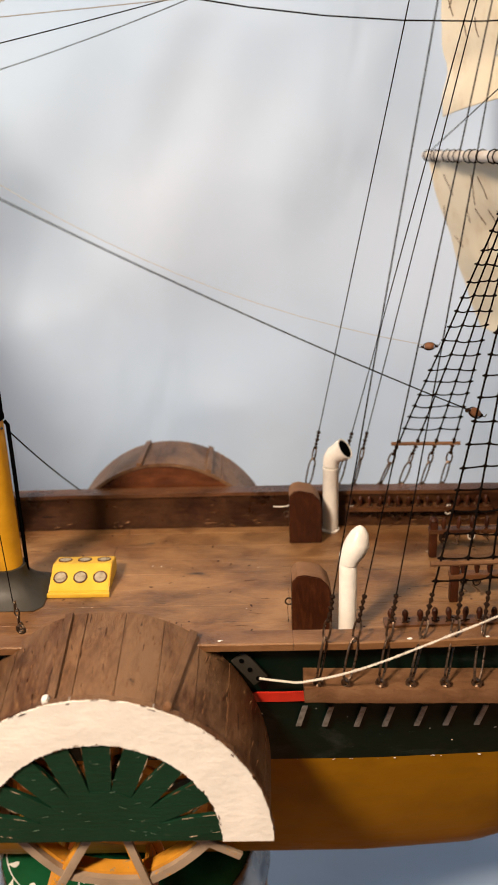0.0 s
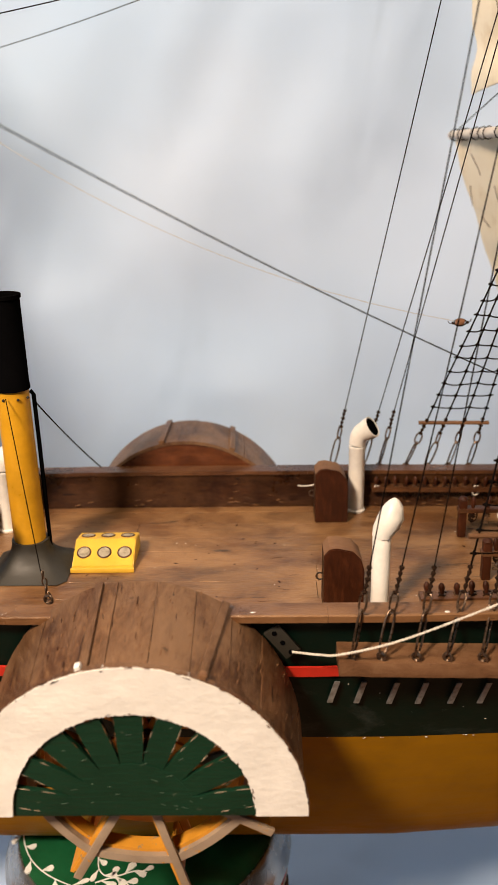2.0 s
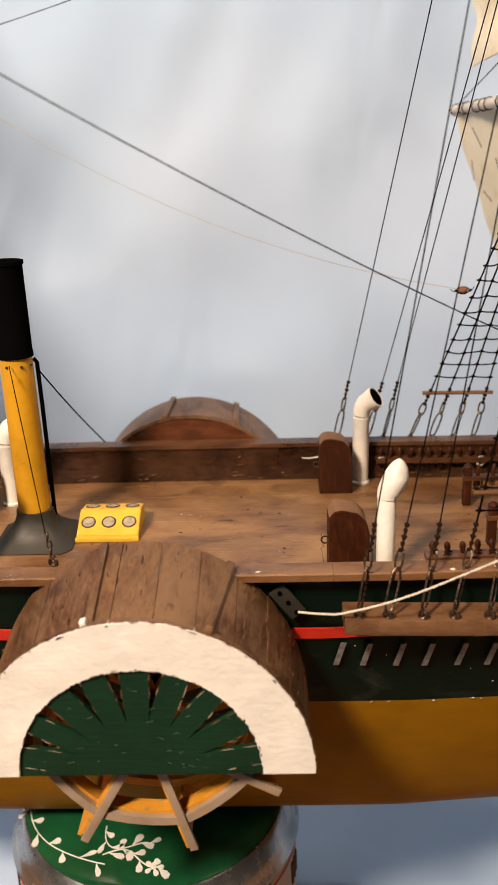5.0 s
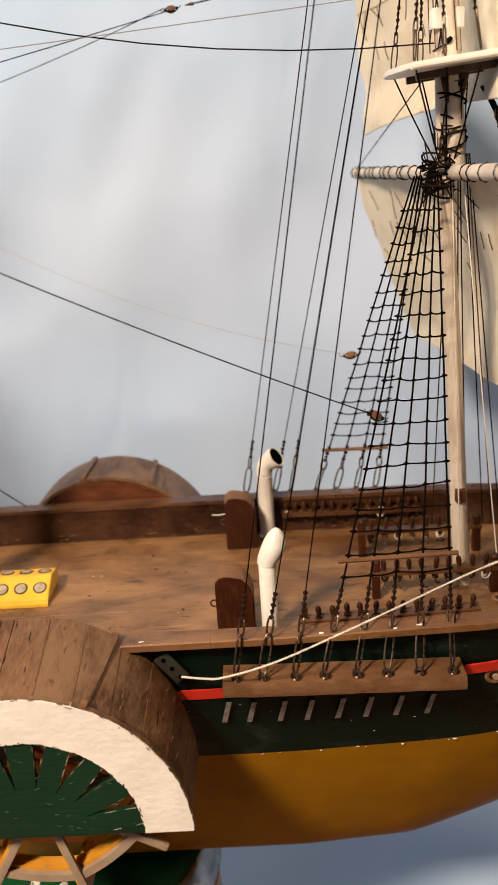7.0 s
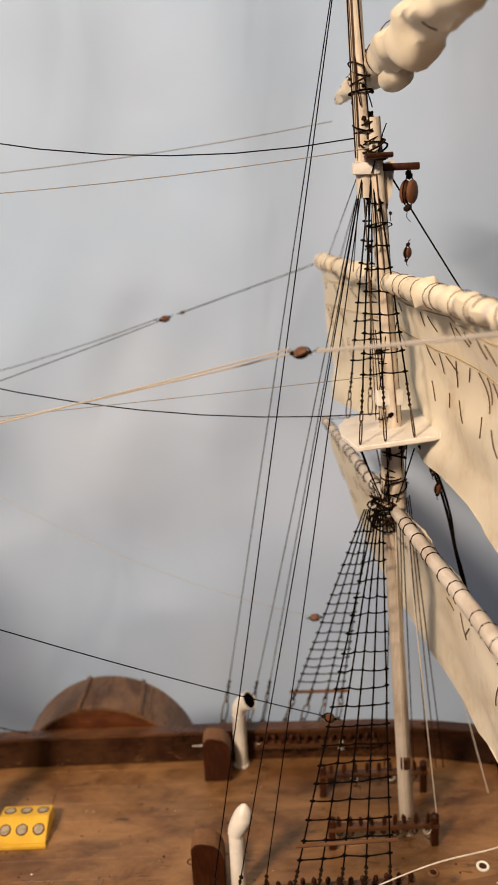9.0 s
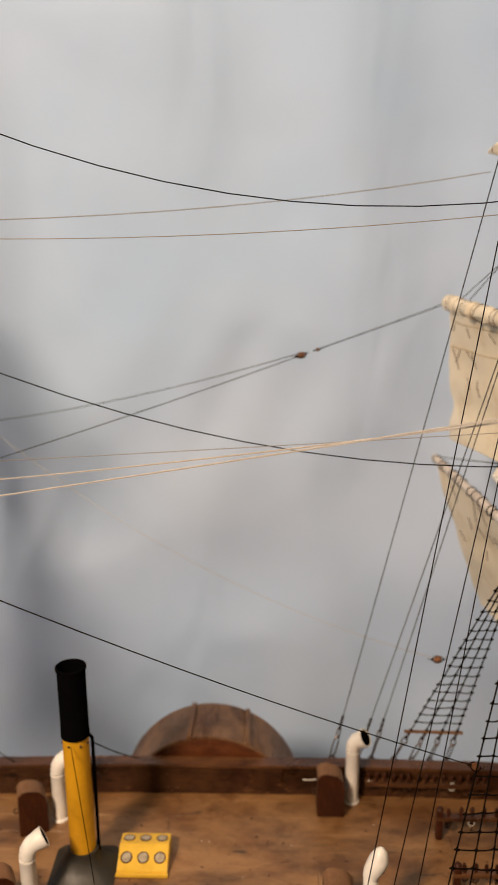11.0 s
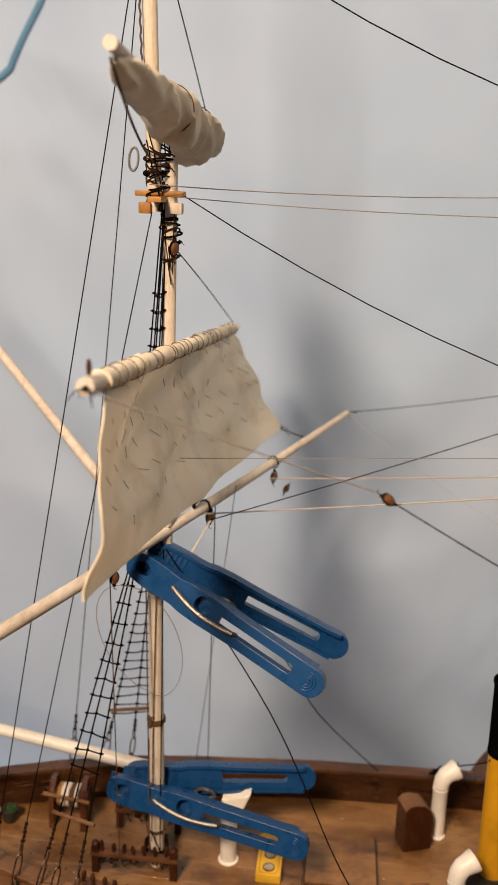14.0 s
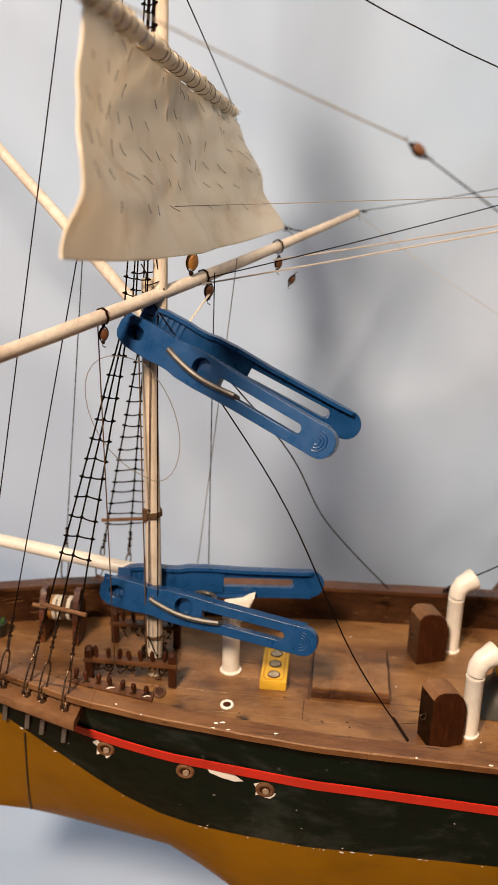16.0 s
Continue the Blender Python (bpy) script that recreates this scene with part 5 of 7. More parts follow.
def sail(name, tl, tr, br, bl, belly, label, reefs=(), n=30, seed=1, foot_rise=0.0, head_gather=0.0025, bands=(), cotton=None, slack=1.0):
    """A square of sailcloth between four corners, bellied and creased, with rows of reef points."""
    tl, tr, br, bl = (Vector(c) for c in (tl, tr, br, bl))
    o = thing(name, (tl + tr) / 2, label, "sail", "cotton sails")
    nor = (tr - tl).cross(bl - tl).normalized()

    def at(u, v):
        p = tl.lerp(tr, u).lerp(bl.lerp(br, u), v)
        up = (tl.lerp(tr, u) - bl.lerp(br, u)).normalized()
        p = p + up * foot_rise * v * v * 4 * u * (1 - u)
        b = belly * math.sin(math.pi * u) * math.sin(math.pi * min(1, 0.15 + 0.85 * v) * 0.8)
        c = 0.0012 * noise.noise(V(u * 17 + v * 3 + seed, v * 5, seed)) + 0.0024 * noise.noise(V(u * 7 + seed, v * 2.2, seed)) + 0.0022 * noise.noise(V(u * 3 + v * 2.4, v * 3.5 - u, seed + 7)) * (0.4 + v) * (1 + (slack - 1) * min(1.0, 5 * u * (1 - u)) * min(1.0, 4 * (1 - v)))
        c += head_gather * math.sin(u * 58 + 2 * noise.noise(V(u * 9, 0, seed))) * max(0, 0.16 - v) * 3
        edge = 0.0016 * noise.noise(V(v * 6, seed, u)) * (abs(u - 0.5) * 2) ** 3
        return p + nor * (b + c) + (tr - tl).normalized() * edge
    bm = bmesh.new()
    rows = [[bm.verts.new(at(i / n, j / n)) for i in range(n + 1)] for j in range(n + 1)]
    for a, b in zip(rows, rows[1:]):
        for i in range(n):
            bm.faces.new((a[i], a[i + 1], b[i + 1], b[i]))
    bmesh.ops.recalc_face_normals(bm, faces=bm.faces[:])
    bmesh.ops.solidify(bm, geom=bm.faces[:], thickness=0.0004)
    part("cloth", bm, cotton or SAIL, o)
    # bolt rope round the edge
    bm = bmesh.new()
    edge = [at(i / 20, 0) for i in range(21)] + [at(1, i / 20) for i in range(1, 21)] + [at(1 - i / 20, 1) for i in range(1, 21)] + [at(0, 1 - i / 20) for i in range(1, 20)]
    tube(bm, edge, 0.00036, 6, closed=True)
    part("bolt_rope", bm, SAIL, o, "cotton edge roll")
    for v in bands:
        bm = bmesh.new()
        for s in (-1, 1):
            tube(bm, [at(0.01 + 0.98 * i / 40, v + 0.006 * math.sin(i * 0.4)) + nor * s * 0.0005 for i in range(41)], 0.0003, 5)
        part("reef_band", bm, BAND, o, "stitched band across the sail")
    rng = random.Random(seed)
    for s in (-1, 1):
        if not reefs:
            break
        bm = bmesh.new()
        for v, count, drop in reefs:
            for k in range(count):
                if rng.random() < (0.34 if cotton else 0.4):
                    continue
                u = (k + 0.6 + rng.uniform(-0.15, 0.15)) / (count + 0.2)
                m = 5
                pts = []
                lean = rng.uniform(0.0, 0.035) if cotton else rng.uniform(-0.02, 0.03)
                length = drop * rng.uniform(0.35, 1.0)
                for i in range(m + 1):
                    uu, vv = min(1, max(0, u + lean * i / m)), min(0.99, v + length * i / m)
                    pts.append(at(uu, vv) + nor * s * 0.0008)
                tube(bm, pts, 0.00011 if cotton else 0.00021, 4)
        tagged(part("reef_fringe", bm, THREAD if cotton else BROWNROPE, o), kind="stuff")
    return o


def furled(name, a, b, r0, label, seed, thin=0.9, lash=9, blunt=False, cotton=None):
    """A sail rolled up in lumps along its yard."""
    a, b = Vector(a), Vector(b)
    o = thing(name, (a + b) / 2, label, "sail", "cotton sails")
    d = (b - a).normalized()
    u = V(0, 0, 1) - d * d.z
    u.normalize()
    w = d.cross(u)
    n, k = 84, 24

    def girth(t):
        end = 1 - 0.35 * max(0.0, (t - 0.93) / 0.07) ** 2 if blunt else 0.25 + 0.75 * min(1.0, (1 - t) * 9) ** 0.5
        return r0 * (thin + (1.15 - thin) * min(1.0, t * 1.7)) * end * (0.3 + 0.7 * min(1.0, t * 12) ** 0.6)
    bm = bmesh.new()
    rows = []
    for i in range(n + 1):
        t = i / n
        c = a.lerp(b, t) - u * r0 * 0.35
        base = girth(t) * (1 - 0.13 * abs(math.cos(math.pi * t * lash)) ** 6) * (1 + 0.3 * noise.noise(V(t * 5, seed, 0)))
        row = []
        for j in range(k):
            th = 2 * math.pi * j / k
            rr = base * (1 + 0.38 * noise.noise(V(t * 9 + math.cos(th), math.sin(th) * 1.3, seed)) + 0.12 * noise.noise(V(t * 26, th * 2, seed)))
            row.append(bm.verts.new(c + u * math.cos(th) * rr * (1.15 if math.cos(th) < 0 else 0.8) + w * math.sin(th) * rr))
        rows.append(row)
    for p, q in zip(rows, rows[1:]):
        for j in range(k):
            bm.faces.new((p[j], p[(j + 1) % k], q[(j + 1) % k], q[j]))
    bm.faces.new(rows[0])
    bm.faces.new(rows[-1])
    part("rolled_cloth", bm, cotton or SAIL, o)
    for i in range(lash):
        t = (i + 0.5) / lash
        bm = bmesh.new()
        ring(bm, a.lerp(b, t) - u * r0 * 0.35, d + u * random.uniform(-0.3, 0.3), girth(t) * 0.93, 0.00022, 22, 5)
        part("gasket", bm, BROWNROPE, o)
    return o


def gathered_head(owner, a, b, r, seed, lash=22):
    """The bunched head of a sail, lashed along its yard."""
    a, b = Vector(a), Vector(b)
    d = (b - a).normalized()
    u, w = basis(d)
    bm = bmesh.new()
    n, k = 70, 14
    rows = []
    for i in range(n + 1):
        t = i / n
        rr = r * (0.85 + 0.25 * math.sin(t * lash * 2 * math.pi + 1) + 0.35 * noise.noise(V(t * 14, seed, 0)))
        rows.append([bm.verts.new(a.lerp(b, t) + (u * math.cos(2 * math.pi * j / k) + w * math.sin(2 * math.pi * j / k)) * rr * (1 + 0.18 * noise.noise(V(t * 20, j * 0.9, seed)))) for j in range(k)])
    for p, q in zip(rows, rows[1:]):
        for j in range(k):
            bm.faces.new((p[j], p[(j + 1) % k], q[(j + 1) % k], q[j]))
    bm.faces.new(rows[0])
    bm.faces.new(rows[-1])
    part("gathered_head", bm, SAIL, owner)
    for i in range(lash):
        bm = bmesh.new()
        ring(bm, a.lerp(b, (i + random.uniform(0.1, 0.9)) / lash), d + u * random.uniform(-0.5, 0.5), r * random.uniform(0.98, 1.12), 0.00014, 14, 5)
        part("roband", bm, BROWNROPE, owner)


YM = -0.0035


def messy_lashing(owner, x, y, z0, z1, r, n, rng):
    """Untidy turns of cord round a mast, with lines running up and down past them, knots and loose ends."""
    for mat, share in ((DARKCORD, 0.6), (ROPE, 0.4)):
        bm = bmesh.new()
        for k in range(max(1, int(n * share))):
            c = V(x + rng.uniform(-0.0008, 0.0008), y, rng.uniform(z0, z1))
            ax = V(rng.uniform(-0.5, 0.5), rng.uniform(-0.4, 0.4), 1)
            ring(bm, c, ax, r * rng.uniform(0.75, 1.1), rng.uniform(0.00022, 0.0004), 14, 5)
        for k in range(max(2, int(n * share))):
            a, b = rng.uniform(0, 6.28), rng.uniform(0, 6.28)
            za, zb = rng.uniform(z0 - 0.006, z0 + 0.004), rng.uniform(z1 - 0.004, z1 + 0.010)
            p, q = V(x + r * math.cos(a), y + r * math.sin(a), za), V(x + r * math.cos(b), y + r * math.sin(b), zb)
            tube(bm, [p.lerp(q, i / 5) + V(rng.uniform(-1, 1), rng.uniform(-1, 1), 0) * 0.0003 for i in range(6)], 0.00024, 5)
        for k in range(max(2, int(n * share * 0.5))):
            a = rng.uniform(0, 6.28)
            p = V(x + r * math.cos(a), y + r * math.sin(a), rng.uniform(z0, z1))
            knot(bm, p, rng.uniform(0.0006, 0.0011))
            q = p + V(rng.uniform(-0.003, 0.003), rng.uniform(-0.002, 0.002), rng.uniform(-0.004, 0.001))
            tube(bm, [p, p.lerp(q, 0.5) + V(0, 0, 0.0006), q], 0.0002, 4)
        part("lashing", bm, mat, owner, "untidy dark cord lashing")


def top_tilt(x):
    """The fore top leans: its fore edge stands higher."""
    return 0.10 * (x - 0.083)


def foremast():
    m = thing("foremast", (0.1055, YM, 0), "pale wooden foremast with a white top platform and dark lashings", "mast", "masts")
    spar("lower_mast", [(0.1055, YM, 0.0), (0.1010, YM, 0.086), (0.0970, YM, 0.150), (0.0950, YM, 0.207)], [0.0034, 0.0031, 0.0028, 0.0026], SPAR, m)
    spar("topmast", [(0.1005, YM - 0.001, 0.160), (0.0905, YM - 0.001, 0.310)], [0.0033, 0.0027], SPAR, m)
    spar("topgallant_mast", [(0.0878, YM, 0.282), (0.0790, YM, 0.440)], [0.0031, 0.0023], SPAR, m)
    bm = bmesh.new()
    pts = [(0.0810, -0.0260), (0.0775, -0.0066), (0.0778, 0.0100), (0.0820, 0.0192), (0.1120, 0.0195), (0.1210, 0.0145), (0.1262, 0.0050), (0.1262, -0.0100), (0.1180, -0.0210), (0.1105, -0.0250)]
    prism(bm, pts, "z", 0.1900, 0.1922)
    for v in bm.verts:
        v.co.z += top_tilt(v.co.x)
    bmesh.ops.bevel(bm, geom=bm.edges[:], offset=0.0005, segments=2, affect="EDGES")
    part("top_platform", bm, WHITE, m, "dusty white D-shaped platform")
    for y in (-0.0125, 0.0055):
        bm = bmesh.new()
        box(bm, (0.1000, y, 0.1900), (0.030, 0.0022, 0.0024), Matrix.Rotation(-0.10, 3, "Y"), 0.0004)
        part("trestle", bm, BROWN, m)
    bm = bmesh.new()
    prism(bm, [(0.0962, 0.1800), (0.1015, 0.1800), (0.1040, 0.1896), (0.0940, 0.1896)], "y", -0.0070, 0.0000)
    bmesh.ops.bevel(bm, geom=bm.edges[:], offset=0.0005, segments=1, affect="EDGES")
    part("cheek", bm, BROWN, m)
    bm = bmesh.new()
    box(bm, (0.0965, YM, 0.2060), (0.0105, 0.0075, 0.0062), None, 0.0006)
    part("cap", bm, WHITE, m, "white wooden mast cap")
    for dy in (-0.011, 0.011):
        bm = bmesh.new()
        tube(bm, [(0.0860, YM + dy * 1.25, 0.2960), (0.0960, YM + dy, 0.2965)], 0.0010, 8)
        part("crosstree", bm, MAHOGANY, m)
    bm = bmesh.new()
    box(bm, (0.0905, YM, 0.2955), (0.0070, 0.0200, 0.0016), None, 0.0004)
    box(bm, (0.0895, YM, 0.3040), (0.0070, 0.0052, 0.0036), None, 0.0005)
    part("crosstrees_board", bm, MAHOGANY, m)
    for z, x, r, t in ((0.335, 0.0850, 0.0022, 3), (0.318, 0.0860, 0.0022, 4)):
        lashing(m, (x, YM, z - 0.004), (x, YM, z + 0.004), 0.5, r, t)
    for x, y, z in ((0.1140, -0.0060, 0.1760), (0.1165, -0.0040, 0.1665), (0.1040, -0.0030, 0.2835), (0.1030, -0.0065, 0.2615)):
        block((x, y, z), (0.1, 0.1, 1), 0.0130 if z > 0.28 else 0.0060)
    bm = bmesh.new()
    box(bm, (0.1000, YM - 0.001, 0.2925), (0.0150, 0.0034, 0.0026), None, 0.0005)
    part("bracket", bm, MAHOGANY, m)
    bm = bmesh.new()
    box(bm, (0.0878, YM - 0.0016, 0.2925), (0.0100, 0.0062, 0.0046), None, 0.0008)
    part("cheek_block", bm, WHITE, m, "white painted block at the crosstrees")
    for k, (dx, z0, z1) in enumerate(((-0.0022, 0.300, 0.372), (0.0018, 0.305, 0.380), (-0.0034, 0.296, 0.350))):
        bm = bmesh.new()
        tube(bm, [(0.0873 + dx, YM - 0.0030, z0), (0.0845 + dx * 0.6, YM - 0.0032, (z0 + z1) / 2), (0.0824 + dx * 0.3, YM - 0.0026, z1)], 0.0003, 5)
        part("running_line", bm, DARKCORD if k else BROWNROPE, m)
    bm = bmesh.new()
    prism(bm, [(0.0945, 0.2940), (0.0985, 0.2950), (0.0975, 0.2830), (0.0950, 0.2780)], "y", YM - 0.001, YM + 0.001)
    part("cheek", bm, SPAR, m)
    rng = random.Random(31)
    for x, z0, z1, r, n in ((0.0944, 0.151, 0.164, 0.0056, 15), (0.0985, 0.162, 0.186, 0.0050, 9), (0.0955, 0.198, 0.226, 0.0042, 5), (0.0928, 0.262, 0.284, 0.0040, 3), (0.0900, 0.296, 0.302, 0.0054, 7), (0.0880, 0.304, 0.312, 0.0046, 4), (0.0862, 0.318, 0.328, 0.0040, 5)):
        messy_lashing(m, x, YM, z0, z1, r, n, rng)
    bm = bmesh.new()
    box(bm, (0.1034, YM - 0.0036, 0.0395), (0.0040, 0.0026, 0.0052), None, 0.0005)
    part("cleat", bm, BROWN, m)
    # lower yard with its square sail
    far, near = (0.0854, 0.1665, 0.1540), (0.1140, -0.1930, 0.1625)
    y1 = thing("yard", (0.1001, -0.004, 0.157), "white painted lower fore yard wound with dark lashings", "yard", "yards")
    spar("spar", [far, near], [0.0021, 0.0030], SPARY, y1)
    for i in range(34):
        lashing(y1, far, near, (i + 0.5 + 0.25 * math.sin(i * 2.3)) / 34, 0.0026, 1, DARKCORD if i % 3 else ROPE)
    o = sail("course_sail", (0.0862, 0.1610, 0.1518), (0.1142, -0.1850, 0.1600), (0.1260, -0.1500, 0.0720), (0.1120, 0.1420, 0.0700), 0.012, "aged cream cotton course sail with reef points, hanging from the yard",
             ((0.08, 30, 0.16), (0.26, 26, 0.13), (0.44, 24, 0.10)), 40, 3, 0.004, slack=1.8)
    # topsail
    far, near = (0.0830, 0.1440, 0.2495), (0.1080, -0.1520, 0.2530)
    y2 = thing("yard", (0.0960, -0.004, 0.2515), "fore topsail yard hidden in gathered cotton", "yard", "yards")
    spar("spar", [far, near], [0.0017, 0.0024], SPARY, y2)
    o = sail("topsail", (0.0830, 0.1400, 0.2480), (0.1085, -0.1480, 0.2515), (0.1180, -0.1700, 0.1680), (0.0895, 0.1420, 0.1725), 0.014, "aged cream cotton fore topsail with reef bands and points",
             ((0.30, 38, 0.16), (0.12, 26, 0.08), (0.50, 26, 0.14)), 40, 5, 0.010, 0.0025, (0.1, 0.29), slack=2.0)
    gathered_head(o, (0.0832, 0.1410, 0.2492), (0.1082, -0.1490, 0.2527), 0.0042, 5)
    o = furled("furled_sail", (0.0868, 0.0920, 0.3272), (0.0985, -0.1250, 0.3345), 0.0066, "lumpy furled cream topgallant sail on its yard", 11, 0.32, lash=9)
    bm = bmesh.new()
    bmesh.ops.create_icosphere(bm, subdivisions=4, radius=1.0, matrix=Matrix.Translation((0.0955, -0.0250, 0.3212)) @ Matrix.Rotation(0.3, 4, "Y") @ Matrix.Diagonal((0.0056, 0.0140, 0.0050, 1)))
    for v in bm.verts:
        v.co += (v.co - V(0.0955, -0.0250, 0.3212)) * 0.22 * noise.noise(v.co * 95)
    part("hanging_bunt", bm, SAIL, o, "loose bunt of cloth hanging under the roll")


def mainmast():
    m = thing("mainmast", (-0.2478, YM, deck_z(-0.248)), "pale bare wooden mainmast, cracked and held by pegs", "mast", "masts")
    spar("lower_mast", [(-0.2478, YM, deck_z(-0.248)), (-0.2478, YM, 0.07), (-0.2482, YM, 0.14), (-0.2482, YM, 0.168)], [0.0034, 0.0031, 0.0029, 0.0026], SPAR, m)
    spar("topmast", [(-0.2440, YM, 0.150), (-0.2420, YM, 0.305)], [0.0027, 0.0024], SPAR, m)
    spar("topgallant_mast", [(-0.2480, YM, 0.286), (-0.2505, YM, 0.3900), (-0.2545, YM, 0.470)], [0.0027, 0.0026, 0.0020], SPAR, m)
    bm = bmesh.new()
    box(bm, (-0.2460, YM, 0.2925), (0.0180, 0.0055, 0.0020), None, 0.0005)
    box(bm, (-0.2455, YM, 0.2905), (0.0050, 0.0260, 0.0020), None, 0.0005)
    part("crosstree", bm, AMBER, m, "worn orange-brown crosstrees")
    for dx in (-0.0050, 0.0065):
        bm = bmesh.new()
        box(bm, (-0.2460 + dx, YM - 0.0025, 0.2875), (0.0044, 0.0042, 0.0040), None, 0.0006)
        part("cap_block", bm, SPAR if dx > 0 else AMBER, m)
    for z, x, r, t in ((0.020, -0.2478, 0.0037, 3), (0.0755, -0.2480, 0.0037, 5), (0.3895, -0.2505, 0.0028, 6)):
        lashing(m, (x, YM, z - 0.004), (x, YM, z + 0.004), 0.5, r, t, BROWNROPE if z < 0.1 else None)
    rng = random.Random(37)
    for x, z0, z1, r, n in ((-0.2478, 0.008, 0.018, 0.0048, 6), (-0.2464, 0.156, 0.168, 0.0042, 7), (-0.2424, 0.266, 0.284, 0.0034, 10), (-0.2465, 0.292, 0.308, 0.0048, 14)):
        messy_lashing(m, x, YM, z0, z1, r, n, rng)
    bm = bmesh.new()
    for k in range(5):
        knot(bm, (-0.2500 + 0.0016 * (k % 3), YM - 0.002, 0.0740 + 0.0008 * k), 0.0013)
    part("mast_knot", bm, BROWNROPE, m, "frayed knot of pale brown cord")
    block((-0.2405, -0.0060, 0.2735), (0.1, 0, 1), 0.0065)
    block((-0.2462, -0.0045, 0.3868), (0.2, 0, 1), 0.0066)
    block((-0.2512, -0.0070, 0.3858), (0.2, 0, 1), 0.0066)
    bm = bmesh.new()
    pts = [V(-0.2535, YM - 0.003, 0.384).lerp(V(-0.2515, YM - 0.003, 0.326), i / 60) + V(math.cos(i * 1.3), math.sin(i * 1.3), 0) * 0.0002 for i in range(61)]
    tube(bm, pts, 0.0004, 5)
    part("hanging_cord", bm, BROWNROPE, m, "twisted pale brown cord down the masthead")
    # chain rings above the crosstrees
    bm = bmesh.new()
    ring(bm, (-0.2548, YM - 0.004, 0.304), (0.2, 1, 0), 0.0018, 0.0005, 16, 6, 2.2, (0.1, 0, 1))
    part("shackle", bm, PLATE, m)
    # lower yard, cockbilled and bare
    far, near = V(-0.1730, 0.1262, 0.1835), V(-0.3290, -0.1620, 0.1438)
    y1 = thing("yard", (-0.2465, -0.011, 0.165), "long bare pale wooden main yard, tilted, with small blocks", "yard", "yards")
    along = hang(near, far, 0.0028, 10)
    spar("spar", along, [interp(i / 10, [(0, 0.0023), (0.4, 0.0025), (0.65, 0.0024), (1, 0.0016)]) for i in range(11)], SPARY, y1)
    for t in (0.455, 0.625, 0.785):
        drop = V(0, 0, -0.0112 * t * (1 - t))
        lashing(y1, near + drop, far + drop, t, 0.0027, 2, DARKCORD)
    for t, dz, size in ((0.455, -0.0058, 0.0058), (0.602, 0.0076, 0.0085), (0.634, -0.0058, 0.0068), (0.785, -0.0068, 0.0062)):
        p = near.lerp(far, t) + V(0.0005, -0.001, dz - 0.0112 * t * (1 - t))
        block(p, (0.1, 0, 1), size, "wooden pulley block hanging from the main yard", AMBER if dz > 0 else None)
    block(near.lerp(far, 0.805) + V(0.003, 0, -0.0175), (0.5, 0, 1), 0.005, "dark wooden pulley block dangling from the main yard")
    # topsail
    nt, ft = V(-0.2375, -0.1290, 0.2480), V(-0.2335, 0.1165, 0.2275)
    y2 = thing("yard", (-0.2400, -0.006, 0.239), "main topsail yard with a pale rounded end", "yard", "yards")
    spar("spar", [nt, ft], [0.0023, 0.0016], SPARY, y2)
    o = sail("topsail", V(-0.2370, -0.1100, 0.2455), V(-0.2330, 0.1120, 0.2265), V(-0.2090, 0.1180, 0.1760), V(-0.2390, -0.1270, 0.1915), 0.012,
             "soft cream cotton main topsail with rows of dark reef points", ((0.05, 22, 0.07), (0.19, 18, 0.075), (0.33, 18, 0.075), (0.47, 16, 0.075), (0.61, 15, 0.07), (0.75, 10, 0.07)), 40, 8, -0.006, cotton=THINSAIL, slack=3.2)
    gathered_head(o, nt.lerp(ft, 0.05), nt.lerp(ft, 0.985), 0.0029, 8, 24)
    bm = bmesh.new()
    lathe(bm, [(0.0006, 0), (0.0007, 0.0022), (0.0005, 0.0034), (0.0003, 0.0038)], nt + V(0.0005, 0.002, 0.0026), (0, 0, 1), 8)
    part("yard_peg", bm, BROWN, y2)
    o = furled("furled_sail", (-0.2362, -0.1020, 0.3262), (-0.2400, 0.0500, 0.3180), 0.0084, "lumpy stained furled topgallant sail tied on its yard", 21, 0.36, lash=3, blunt=True, cotton=STAINED)
    y3 = thing("yard", (-0.238, -0.02, 0.325), "slender pale topgallant yard inside the furled sail", "yard", "yards")
    spar("spar", [(-0.2361, -0.1068, 0.3263), (-0.2400, 0.0500, 0.3182)], [0.0018, 0.0012], SPARY, y3)
    # gaff and boom, swung to the far side
    g = thing("gaff", (-0.2540, 0.002, 0.160), "slender pale wooden gaff rising from the mainmast", "spar", "gaff and boom")
    d = V(-0.0200, 0.0119, 0.0167)
    p0 = V(-0.2600, 0.0124, 0.1588)
    spar("spar", [p0 - d * 0.45, p0 + d * 7.2], [0.0025, 0.0019], SPARY, g)
    b = thing("boom", (-0.2500, 0.0, 0.048), "white painted boom lashed to the mainmast, pointing aft", "spar", "gaff and boom")
    spar("spar", [(-0.2480, 0.0074, 0.0420), (-0.2950, 0.0116, 0.0472), (-0.3700, 0.0173, 0.0563)], [0.0030, 0.0029, 0.0022], CREAM, b)
    lashing(b, (-0.2480, 0.0074, 0.0420), (-0.3700, 0.0173, 0.0563), 0.02, 0.0031, 3)


foremast()
mainmast()


# ---------------------------------------------------------------- shrouds, stays and braces
def chan_z_fore(x):
    return interp(x, [(0.01, 0.0020), (0.095, -0.0010)]) + 0.0


def chan_z_main(x):
    return interp(x, [(-0.33, 0.0155), (-0.262, 0.0113)])


